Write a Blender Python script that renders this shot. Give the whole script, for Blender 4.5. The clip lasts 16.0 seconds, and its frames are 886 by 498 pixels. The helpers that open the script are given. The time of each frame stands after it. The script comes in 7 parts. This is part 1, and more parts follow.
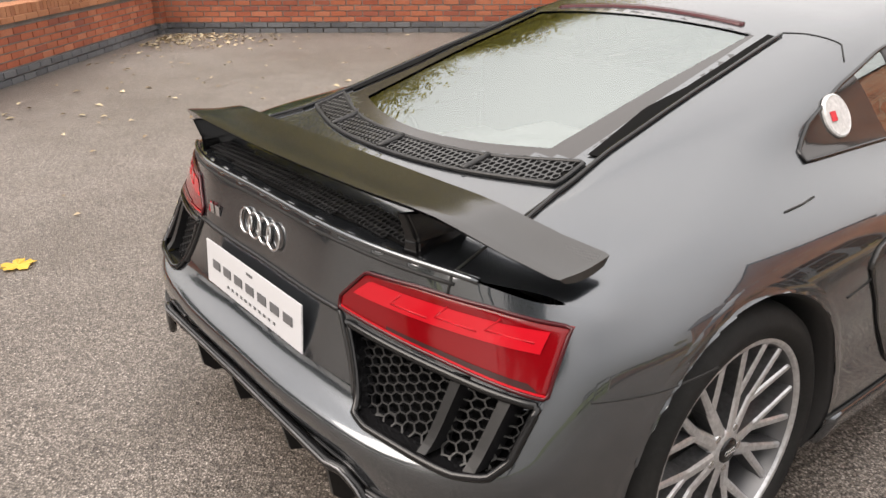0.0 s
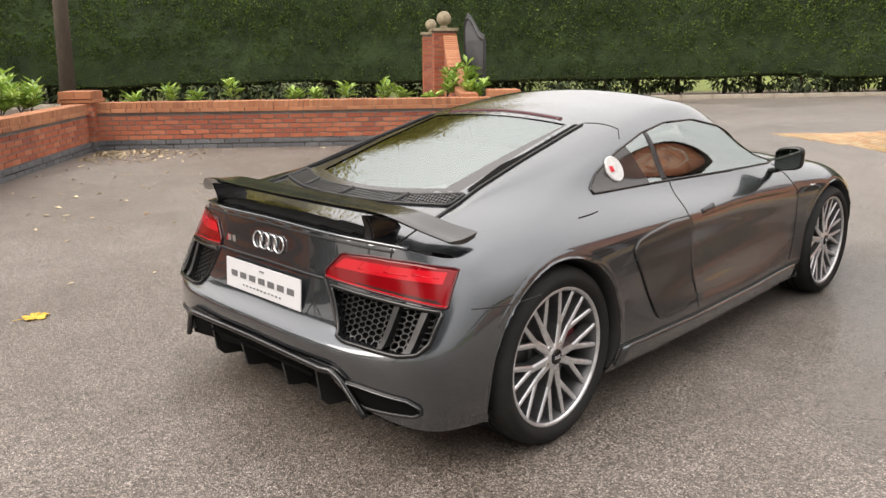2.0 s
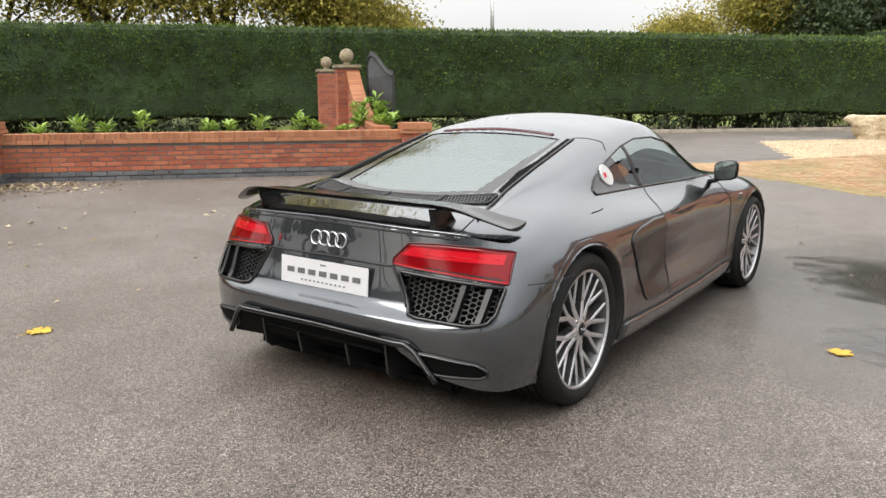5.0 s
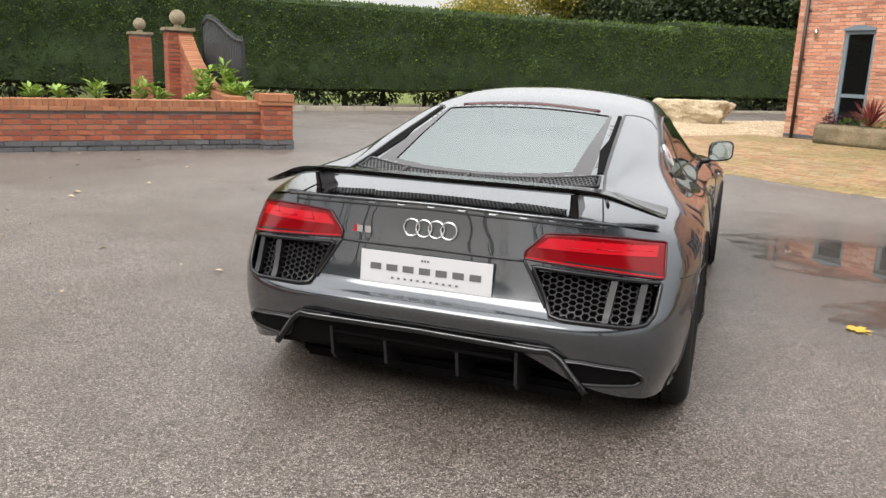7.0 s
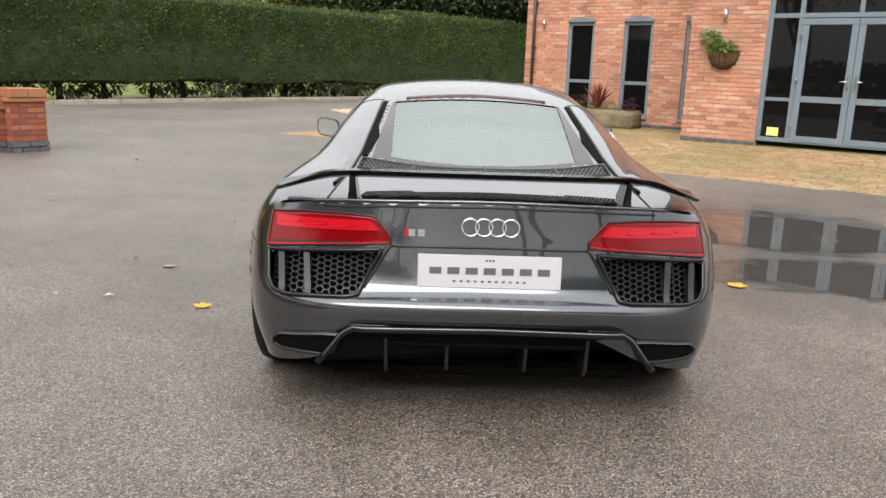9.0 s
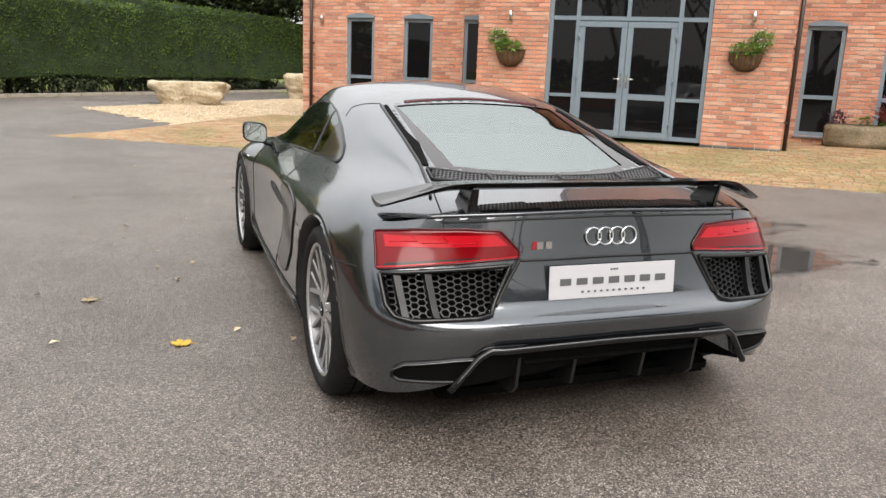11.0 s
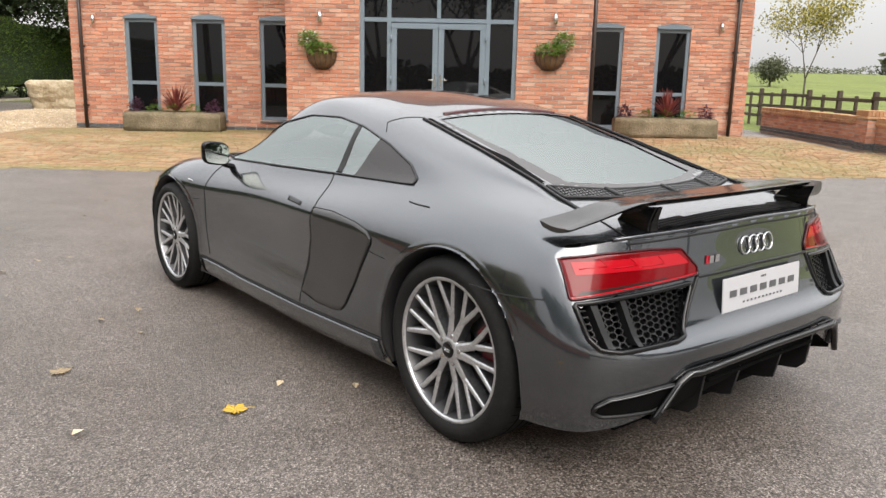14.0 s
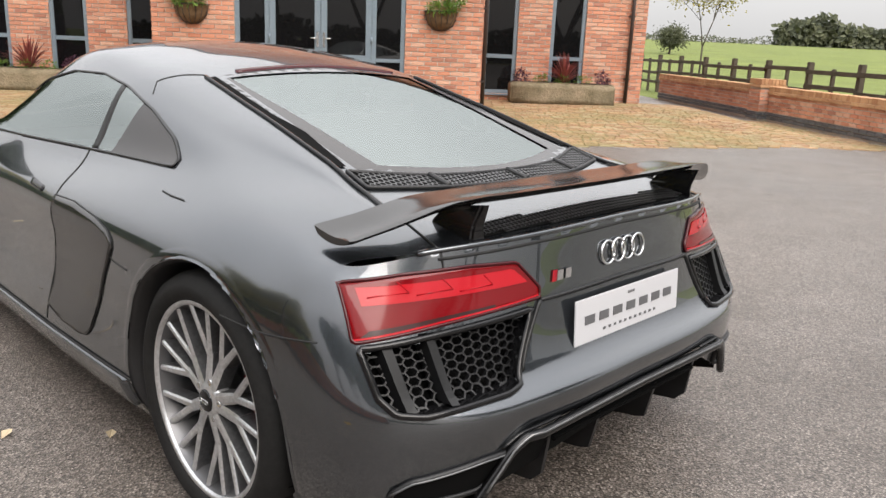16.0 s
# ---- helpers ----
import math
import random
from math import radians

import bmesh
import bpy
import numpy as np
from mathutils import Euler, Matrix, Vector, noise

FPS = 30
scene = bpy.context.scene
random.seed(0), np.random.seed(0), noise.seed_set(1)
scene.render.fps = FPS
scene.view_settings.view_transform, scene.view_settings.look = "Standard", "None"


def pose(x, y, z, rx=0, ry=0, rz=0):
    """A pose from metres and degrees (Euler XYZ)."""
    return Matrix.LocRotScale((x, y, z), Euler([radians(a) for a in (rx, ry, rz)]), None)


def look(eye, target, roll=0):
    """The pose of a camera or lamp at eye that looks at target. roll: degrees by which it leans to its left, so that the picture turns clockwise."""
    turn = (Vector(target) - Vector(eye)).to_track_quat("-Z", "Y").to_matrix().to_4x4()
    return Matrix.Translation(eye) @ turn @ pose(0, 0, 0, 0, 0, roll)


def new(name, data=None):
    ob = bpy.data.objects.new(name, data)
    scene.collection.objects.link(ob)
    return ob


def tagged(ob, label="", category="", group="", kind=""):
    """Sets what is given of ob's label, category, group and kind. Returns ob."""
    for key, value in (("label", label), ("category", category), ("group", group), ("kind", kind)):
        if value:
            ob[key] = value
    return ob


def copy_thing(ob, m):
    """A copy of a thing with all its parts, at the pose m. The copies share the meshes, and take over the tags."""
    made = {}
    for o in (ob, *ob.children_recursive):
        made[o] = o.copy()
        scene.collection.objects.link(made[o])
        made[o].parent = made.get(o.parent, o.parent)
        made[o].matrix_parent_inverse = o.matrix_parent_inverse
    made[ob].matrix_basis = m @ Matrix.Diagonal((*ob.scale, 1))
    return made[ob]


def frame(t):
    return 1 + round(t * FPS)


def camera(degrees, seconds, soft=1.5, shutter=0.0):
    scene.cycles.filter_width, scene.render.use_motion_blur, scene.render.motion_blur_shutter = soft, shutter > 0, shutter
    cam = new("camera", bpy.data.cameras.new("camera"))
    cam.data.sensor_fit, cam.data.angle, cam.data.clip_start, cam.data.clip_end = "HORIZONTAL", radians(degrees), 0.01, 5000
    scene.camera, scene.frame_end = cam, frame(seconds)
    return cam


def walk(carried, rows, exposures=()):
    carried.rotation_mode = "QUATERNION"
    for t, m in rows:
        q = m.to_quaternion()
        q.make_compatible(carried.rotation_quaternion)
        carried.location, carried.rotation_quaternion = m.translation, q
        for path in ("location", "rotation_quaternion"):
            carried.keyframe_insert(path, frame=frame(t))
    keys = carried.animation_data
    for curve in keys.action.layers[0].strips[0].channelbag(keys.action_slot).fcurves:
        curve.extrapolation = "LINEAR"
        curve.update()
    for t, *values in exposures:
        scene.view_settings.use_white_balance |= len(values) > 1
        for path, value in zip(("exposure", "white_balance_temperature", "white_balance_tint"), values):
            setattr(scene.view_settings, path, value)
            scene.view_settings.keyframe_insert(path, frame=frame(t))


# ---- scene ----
import bmesh
import bpy
import math
import random
from mathutils import Matrix, Vector, noise
from mathutils.bvhtree import BVHTree

# camera and walk
cam = camera(58.5, 16.0)
PATH = [
    (0, (-1.375, -1.672, 1.424), (-0.239, -0.214, 0.661), -0.5),
    (0.5, (-1.562, -1.894, 1.413), (-0.385, -0.433, 0.721), -0.3),
    (1, (-1.817, -2.154, 1.44), (-0.587, -0.705, 0.817), -0.4),
    (1.5, (-2.024, -2.402, 1.451), (-0.726, -0.985, 0.9), -0.5),
    (2, (-2.251, -2.584, 1.463), (-0.883, -1.211, 0.974), -0.6),
    (2.5, (-2.515, -2.753, 1.478), (-1.088, -1.424, 1.034), -0.7),
    (3, (-2.68, -2.895, 1.459), (-1.208, -1.608, 1.04), -0.7),
    (3.5, (-2.808, -2.979, 1.472), (-1.302, -1.728, 1.065), -0.5),
    (4, (-2.931, -2.899, 1.459), (-1.396, -1.684, 1.052), -0.3),
    (4.5, (-3.056, -2.689, 1.43), (-1.49, -1.51, 1.031), -0.1),
    (5, (-3.094, -2.386, 1.389), (-1.502, -1.242, 0.992), -0.0),
    (5.2, (-3.078, -2.228, 1.39), (-1.471, -1.106, 0.993), 0.0),
    (7.3, (-3.389, -0.854, 1.325), (-1.528, -0.279, 0.87), 2.4),
    (7.5, (-3.462, -0.742, 1.331), (-1.584, -0.229, 0.871), 2.4),
    (8, (-3.56, -0.459, 1.335), (-1.644, -0.123, 0.871), 2.2),
    (8.5, (-3.483, -0.112, 1.325), (-1.542, 0.036, 0.865), 2.0),
    (9, (-3.438, 0.221, 1.315), (-1.49, 0.186, 0.864), 1.9),
    (9.2, (-3.398, 0.353, 1.316), (-1.451, 0.244, 0.869), 1.9),
    (11.3, (-2.923, 1.728, 1.306), (-1.132, 0.954, 0.866), 2.3),
    (11.5, (-2.843, 1.835, 1.313), (-1.075, 1.008, 0.875), 2.2),
    (12, (-2.764, 2.108, 1.324), (-1.049, 1.174, 0.893), 1.5),
    (12.5, (-2.699, 2.387, 1.331), (-1.031, 1.37, 0.902), 0.9),
    (13, (-2.507, 2.496, 1.312), (-0.89, 1.401, 0.881), 0.7),
    (13.5, (-2.29, 2.568, 1.318), (-0.724, 1.4, 0.889), 0.8),
    (14, (-2.097, 2.66, 1.306), (-0.58, 1.426, 0.884), 1.3),
    (14.5, (-1.946, 2.649, 1.321), (-0.477, 1.358, 0.904), 1.9),
    (15, (-1.9, 2.318, 1.308), (-0.476, 0.98, 0.887), 2.4),
    (15.5, (-1.841, 2.056, 1.281), (-0.456, 0.685, 0.831), 2.6),
    (16, (-1.744, 1.859, 1.27), (-0.397, 0.469, 0.768), 2.5),
]
walk(cam, [(t, look(eye, target, roll)) for t, eye, target, roll in PATH],
     exposures=[(0, 0.97, 6900, 14), (1.5, 0.99, 6950, 14), (3, 0.95, 6550, 10.5), (5.2, 0.93, 6500, 10), (7.5, 0.82, 6500, 10.5), (12, 0.77, 6500, 11), (16, 0.80, 6500, 12)])

# overcast autumn daylight
scene = bpy.context.scene
world = bpy.data.worlds.new("overcast")
scene.world = world
world.use_nodes = True
wn = world.node_tree
wn.nodes.clear()
w_out = wn.nodes.new("ShaderNodeOutputWorld")
w_bg = wn.nodes.new("ShaderNodeBackground")
w_mix = wn.nodes.new("ShaderNodeMix")
w_mix.data_type = 'RGBA'
w_sky = wn.nodes.new("ShaderNodeTexSky")
w_sky.sky_type = 'NISHITA'
w_sky.sun_disc = False
w_sky.sun_elevation = math.radians(32)
w_sky.sun_rotation = math.radians(-75)
w_sky.air_density = 1.0
w_sky.dust_density = 4.0
w_noise = wn.nodes.new("ShaderNodeTexNoise")
w_noise.inputs["Scale"].default_value = 1.6
w_noise.inputs["Detail"].default_value = 5.0
w_ramp = wn.nodes.new("ShaderNodeValToRGB")
w_ramp.color_ramp.elements[0].position = 0.3
w_ramp.color_ramp.elements[0].color = (8.9, 8.95, 8.9, 1)
w_ramp.color_ramp.elements[1].position = 0.75
w_ramp.color_ramp.elements[1].color = (10.6, 10.5, 10.3, 1)
w_mix.inputs["Factor"].default_value = 0.85
wn.links.new(w_noise.outputs["Fac"], w_ramp.inputs["Fac"])
wn.links.new(w_sky.outputs["Color"], w_mix.inputs["A"])
wn.links.new(w_ramp.outputs["Color"], w_mix.inputs["B"])
# an overcast sky is about three times brighter overhead than at the horizon
w_tc = wn.nodes.new("ShaderNodeTexCoord")
w_sep = wn.nodes.new("ShaderNodeSeparateXYZ")
w_up = wn.nodes.new("ShaderNodeMapRange")
w_up.inputs["To Min"].default_value = 0.046
w_up.inputs["To Max"].default_value = 0.182
wn.links.new(w_tc.outputs["Generated"], w_sep.inputs["Vector"])
wn.links.new(w_sep.outputs["Z"], w_up.inputs["Value"])
wn.links.new(w_up.outputs["Result"], w_bg.inputs["Strength"])
wn.links.new(w_mix.outputs["Result"], w_bg.inputs["Color"])
wn.links.new(w_bg.outputs["Background"], w_out.inputs["Surface"])

sun_data = bpy.data.lights.new("sun", 'SUN')
sun_data.energy = 1.6
sun_data.angle = math.radians(45)
sun_data.color = (1.0, 0.96, 0.9)
sun = new("sun", sun_data)
sun.matrix_world = look((-22, 6, 26), (0, 0, 0))

# ---- materials ----
def material(name, colour, rough=0.6, metal=0.0, **more):
    m = bpy.data.materials.new(name)
    m.use_nodes = True
    b = m.node_tree.nodes["Principled BSDF"]
    b.inputs["Base Color"].default_value = (*colour, 1)
    b.inputs["Roughness"].default_value = rough
    b.inputs["Metallic"].default_value = metal
    for key, value in more.items():
        b.inputs[key.replace("_", " ")].default_value = value
    return m


def node(m, kind, **values):
    n = m.node_tree.nodes.new(kind)
    for key, value in values.items():
        n.inputs[key.replace("_", " ")].default_value = value
    return n


def link(m, a, b):
    m.node_tree.links.new(a, b)


def bsdf(m):
    return m.node_tree.nodes["Principled BSDF"]


def noise_tex(m, scale, detail=4.0, rough=0.55, stretch=(1, 1, 1)):
    tc = node(m, "ShaderNodeTexCoord")
    mp = node(m, "ShaderNodeMapping")
    mp.inputs["Scale"].default_value = stretch
    n = node(m, "ShaderNodeTexNoise", Scale=scale, Detail=detail, Roughness=rough)
    link(m, tc.outputs["Object"], mp.inputs["Vector"])
    link(m, mp.outputs["Vector"], n.inputs["Vector"])
    return n.outputs["Fac"]


def ramp(m, fac, stops):
    r = node(m, "ShaderNodeValToRGB")
    e = r.color_ramp.elements
    while len(e) < len(stops):
        e.new(0.5)
    for i, (p, c) in enumerate(stops):
        e[i].position = p
        e[i].color = (*c, 1) if len(c) == 3 else c
    link(m, fac, r.inputs["Fac"])
    return r.outputs["Color"]


def mix(m, a, b, fac, mode='MIX'):
    n = node(m, "ShaderNodeMix")
    n.data_type = 'RGBA'
    n.blend_type = mode
    for socket, value in (("A", a), ("B", b), ("Factor", fac)):
        if hasattr(value, "is_output"):
            link(m, value, n.inputs[socket])
        elif socket == "Factor":
            n.inputs[socket].default_value = value
        else:
            n.inputs[socket].default_value = (*value, 1)
    return n.outputs["Result"]


def bump(m, height, strength, distance):
    n = node(m, "ShaderNodeBump", Strength=strength, Distance=distance)
    link(m, height, n.inputs["Height"])
    link(m, n.outputs["Normal"], bsdf(m).inputs["Normal"])
    return n


def base(m, colour):
    link(m, colour, bsdf(m).inputs["Base Color"])


def grained(name, dark, light, scale, rough=0.8, fine=None, relief=0.3, depth=0.01, stretch=(1, 1, 1), by_object=0.0, metal=0.0):
    """A surface whose colour runs between two tones at two scales, with relief."""
    m = material(name, light, rough, metal)
    big = noise_tex(m, scale, 5.0, 0.6, stretch)
    c = ramp(m, big, [(0.3, dark), (0.7, light)])
    small = noise_tex(m, fine or scale * 9, 3.0, 0.6, stretch)
    c = mix(m, c, ramp(m, small, [(0.3, (0.55, 0.55, 0.55)), (0.7, (1.25, 1.25, 1.25))]), 0.5, 'MULTIPLY')
    if by_object:
        oi = node(m, "ShaderNodeObjectInfo")
        c = mix(m, c, ramp(m, oi.outputs["Random"], [(0.0, (1 - by_object,) * 3), (1.0, (1 + by_object,) * 3)]), 1.0, 'MULTIPLY')
    base(m, c)
    if relief:
        bump(m, small, relief, depth)
    return m


# asphalt: dark binder with pale chippings, damp patches
asphalt = material("asphalt", (0.1, 0.095, 0.09), 0.6)
vor = node(asphalt, "ShaderNodeTexVoronoi", Scale=145.0)
tc = node(asphalt, "ShaderNodeTexCoord")
link(asphalt, tc.outputs["Object"], vor.inputs["Vector"])
stone = ramp(asphalt, vor.outputs["Color"], [(0.1, (0.06, 0.052, 0.046)), (0.5, (0.215, 0.19, 0.172)), (0.8, (0.36, 0.327, 0.30)), (1.0, (0.58, 0.545, 0.51))])
gap = ramp(asphalt, vor.outputs["Distance"], [(0.25, (1, 1, 1)), (0.6, (0.35, 0.34, 0.33))])
stone = mix(asphalt, stone, gap, 0.9, 'MULTIPLY')
big = noise_tex(asphalt, 0.35, 6.0, 0.6)
stone = mix(asphalt, stone, ramp(asphalt, big, [(0.3, (0.8, 0.77, 0.74)), (0.65, (1.08, 1.05, 1.03))]), 1.0, 'MULTIPLY')
mid = noise_tex(asphalt, 2.2, 5.0, 0.6)
stone = mix(asphalt, stone, ramp(asphalt, mid, [(0.35, (0.86, 0.85, 0.83)), (0.65, (1.06, 1.06, 1.06))]), 1.0, 'MULTIPLY')
base(asphalt, stone)
wet = ramp(asphalt, big, [(0.32, (0.3, 0.3, 0.3)), (0.6, (0.52, 0.52, 0.52))])
link(asphalt, wet, bsdf(asphalt).inputs["Roughness"])
bump(asphalt, vor.outputs["Distance"], 0.55, 0.006)

grass = grained("grass", (0.10, 0.13, 0.022), (0.18, 0.215, 0.04), 0.3, 0.9, 30.0, 0.6, 0.05)
verge_earth = grained("verge_earth", (0.16, 0.12, 0.08), (0.28, 0.22, 0.15), 1.2, 0.95, 40.0, 0.6, 0.02)
soil = grained("soil", (0.045, 0.033, 0.024), (0.09, 0.065, 0.045), 3.0, 0.95, 40.0, 0.8, 0.02)
moss = grained("moss", (0.10, 0.11, 0.03), (0.2, 0.18, 0.06), 2.0, 0.95, 40.0, 0.5, 0.01)
mortar = grained("mortar", (0.42, 0.37, 0.32), (0.58, 0.52, 0.46), 3.0, 0.95, 60.0, 0.4, 0.004)
dark_mortar = grained("dark_mortar", (0.15, 0.13, 0.12), (0.25, 0.22, 0.20), 3.0, 0.95, 60.0, 0.4, 0.004)


def brick_material(name, tones, rough=0.85):
    m = material(name, tones[0], rough)
    geo = node(m, "ShaderNodeNewGeometry")
    oi = node(m, "ShaderNodeObjectInfo")
    add = node(m, "ShaderNodeMath")
    add.operation = 'ADD'
    frac = node(m, "ShaderNodeMath")
    frac.operation = 'FRACT'
    link(m, geo.outputs["Random Per Island"], add.inputs[0])
    link(m, oi.outputs["Random"], add.inputs[1])
    link(m, add.outputs[0], frac.inputs[0])
    c = ramp(m, frac.outputs[0], [(i / (len(tones) - 1), t) for i, t in enumerate(tones)])
    stain = noise_tex(m, 1.1, 5.0, 0.65)
    c = mix(m, c, ramp(m, stain, [(0.3, (0.78, 0.76, 0.74)), (0.65, (1.08, 1.08, 1.08))]), 1.0, 'MULTIPLY')
    fine = noise_tex(m, 55.0, 4.0, 0.7)
    c = mix(m, c, ramp(m, fine, [(0.3, (0.7, 0.68, 0.66)), (0.7, (1.2, 1.2, 1.2))]), 0.6, 'MULTIPLY')
    base(m, c)
    bump(m, fine, 0.5, 0.004)
    return m


red_brick = brick_material("red_brick", [(0.30, 0.075, 0.038), (0.38, 0.11, 0.052), (0.42, 0.15, 0.08), (0.34, 0.095, 0.045), (0.24, 0.07, 0.045)])
house_brick = brick_material("house_brick", [(0.56, 0.235, 0.145), (0.64, 0.31, 0.20), (0.50, 0.20, 0.12), (0.66, 0.40, 0.29), (0.54, 0.25, 0.16), (0.37, 0.165, 0.115)])
coping_brick = brick_material("coping_brick", [(0.33, 0.13, 0.06), (0.40, 0.18, 0.09), (0.28, 0.11, 0.055)])
tan_coping = brick_material("tan_coping", [(0.46, 0.26, 0.13), (0.55, 0.33, 0.18), (0.40, 0.20, 0.10)])
blue_brick = brick_material("blue_brick", [(0.09, 0.095, 0.105), (0.13, 0.135, 0.145), (0.075, 0.08, 0.09)], 0.6)
paver = brick_material("paver", [(0.34, 0.20, 0.10), (0.42, 0.27, 0.15), (0.28, 0.15, 0.08), (0.38, 0.30, 0.18), (0.30, 0.19, 0.11)], 0.85)

moss_fac = ramp(paver, noise_tex(paver, 0.42, 5.0, 0.65), [(0.45, (0, 0, 0)), (0.68, (0.75, 0.75, 0.75))])
paver_base = bsdf(paver).inputs["Base Color"].links[0].from_socket
base(paver, mix(paver, paver_base, (0.17, 0.165, 0.055), moss_fac))
frame_paint = grained("grey_frame", (0.165, 0.21, 0.25), (0.20, 0.25, 0.29), 2.0, 0.4, 60.0, 0.05, 0.001)
room_shade = grained("room_shade", (0.012, 0.011, 0.010), (0.03, 0.027, 0.024), 1.0, 0.9, 12.0, 0)
pipe_brown = grained("pipe_brown", (0.03, 0.02, 0.018), (0.05, 0.035, 0.03), 3.0, 0.45, 60.0, 0.1, 0.001)
steel = material("steel", (0.6, 0.6, 0.6), 0.25, 1.0)
white_paint = grained("white_paint", (0.7, 0.7, 0.68), (0.82, 0.82, 0.8), 3.0, 0.5, 60.0, 0.05, 0.001)
iron_black = grained("iron_black", (0.012, 0.013, 0.015), (0.03, 0.032, 0.036), 4.0, 0.5, 80.0, 0.2, 0.001)
stone_trough = grained("stone_trough", (0.12, 0.10, 0.055), (0.30, 0.24, 0.16), 2.5, 0.95, 25.0, 0.9, 0.02)
boulder_stone = grained("boulder_stone", (0.34, 0.26, 0.15), (0.62, 0.54, 0.40), 1.6, 0.95, 14.0, 0.9, 0.04)
gravel_stone = brick_material("gravel_stone", [(0.45, 0.34, 0.20), (0.6, 0.5, 0.36), (0.5, 0.38, 0.24), (0.68, 0.6, 0.48)], 0.9)
gravel_bed = grained("gravel_bed", (0.30, 0.22, 0.13), (0.5, 0.4, 0.27), 2.0, 0.95, 70.0, 0.9, 0.02)
timber = grained("timber", (0.05, 0.038, 0.028), (0.11, 0.085, 0.062), 2.0, 0.9, 30.0, 0.5, 0.004, (1, 1, 0.2))
bark = grained("bark", (0.04, 0.032, 0.025), (0.11, 0.09, 0.07), 3.0, 0.95, 25.0, 0.8, 0.02, (1, 1, 0.3))
coco = grained("coco_liner", (0.09, 0.05, 0.022), (0.2, 0.12, 0.06), 6.0, 0.95, 60.0, 0.8, 0.01)
ball_stone = grained("ball_stone", (0.17, 0.14, 0.09), (0.34, 0.29, 0.2), 6.0, 0.95, 50.0, 0.5, 0.005)


def leaf_material(name, dark, light, rough=0.6, glow=0.25):
    m = material(name, light, rough)
    geo = node(m, "ShaderNodeNewGeometry")
    c = ramp(m, geo.outputs["Random Per Island"], [(0.0, dark), (1.0, light)])
    big = noise_tex(m, 0.9, 4.0)
    c = mix(m, c, ramp(m, big, [(0.3, (0.65, 0.68, 0.6)), (0.7, (1.2, 1.2, 1.15))]), 1.0, 'MULTIPLY')
    base(m, c)
    if glow:
        tr = node(m, "ShaderNodeBsdfTranslucent")
        link(m, c, tr.inputs["Color"])
        ms = node(m, "ShaderNodeMixShader")
        ms.inputs[0].default_value = glow
        out = m.node_tree.nodes["Material Output"]
        link(m, bsdf(m).outputs[0], ms.inputs[1])
        link(m, tr.outputs[0], ms.inputs[2])
        link(m, ms.outputs[0], out.inputs["Surface"])
    return m


hedge_leaf = leaf_material("hedge_leaf", (0.030, 0.066, 0.010), (0.142, 0.208, 0.031), 0.7, 0.15)
# body inside the hedge, its inner shade put into a darker green
hedge_shade_core = grained("hedge_shade_core", (0.012, 0.024, 0.007), (0.03, 0.055, 0.014), 2.0, 0.95, 20.0, 0.8, 0.05)
laurel_leaf = leaf_material("laurel_leaf", (0.16, 0.28, 0.045), (0.42, 0.56, 0.12), 0.4)
autumn_leaf = leaf_material("autumn_leaf", (0.17, 0.16, 0.04), (0.52, 0.43, 0.10), 0.7, 0.4)
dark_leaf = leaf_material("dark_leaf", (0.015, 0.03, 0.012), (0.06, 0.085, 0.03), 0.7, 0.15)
# paler leaf tones with the haze of distance put into the colour
hazed_leaf = leaf_material("hazed_leaf", (0.06, 0.07, 0.05), (0.15, 0.155, 0.095), 0.8, 0.15)
red_leaf = leaf_material("red_leaf", (0.13, 0.024, 0.028), (0.34, 0.09, 0.08), 0.5)
green_leaf = leaf_material("green_leaf", (0.08, 0.17, 0.03), (0.22, 0.34, 0.06), 0.55)
purple_leaf = leaf_material("purple_leaf", (0.04, 0.012, 0.03), (0.12, 0.04, 0.08), 0.6)
white_petal = leaf_material("white_petal", (0.7, 0.7, 0.66), (0.85, 0.85, 0.8), 0.7)
yellow_fall = leaf_material("yellow_fall", (0.5, 0.30, 0.03), (0.75, 0.5, 0.06), 0.6, 0.1)
brown_fall = leaf_material("brown_fall", (0.18, 0.12, 0.07), (0.55, 0.45, 0.32), 0.8, 0.05)

# opaque panes: the unlit inside is put into this near-black colour
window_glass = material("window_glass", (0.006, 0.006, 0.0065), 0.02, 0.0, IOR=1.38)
lamp_glow = material("lamp_glow", (1, 0.8, 0.5), 0.5)
bsdf(lamp_glow).inputs["Emission Color"].default_value = (1, 0.72, 0.38, 1)
bsdf(lamp_glow).inputs["Emission Strength"].default_value = 4.0
yellow_card = material("yellow_card", (0.85, 0.75, 0.25), 0.6)


def wet_sheet(name, colour, rough, ior, first, full, most):
    """A film of water that breaks up towards its rim."""
    m = material(name, colour, rough, 0.0, IOR=ior)
    tco = node(m, "ShaderNodeTexCoord")
    grad = node(m, "ShaderNodeTexGradient")
    grad.gradient_type = 'SPHERICAL'
    link(m, tco.outputs["Object"], grad.inputs["Vector"])
    ragged = mix(m, grad.outputs["Color"], noise_tex(m, 2.6, 6.0, 0.65), 0.45)
    link(m, ramp(m, ragged, [(first, (0, 0, 0)), (full, (most,) * 3)]), bsdf(m).inputs["Alpha"])
    return m


water = wet_sheet("water", (0.06, 0.054, 0.05), 0.02, 1.5, 0.20, 0.34, 1.0)
damp = wet_sheet("damp_film", (0.12, 0.112, 0.104), 0.2, 1.6, 0.18, 0.58, 0.6)

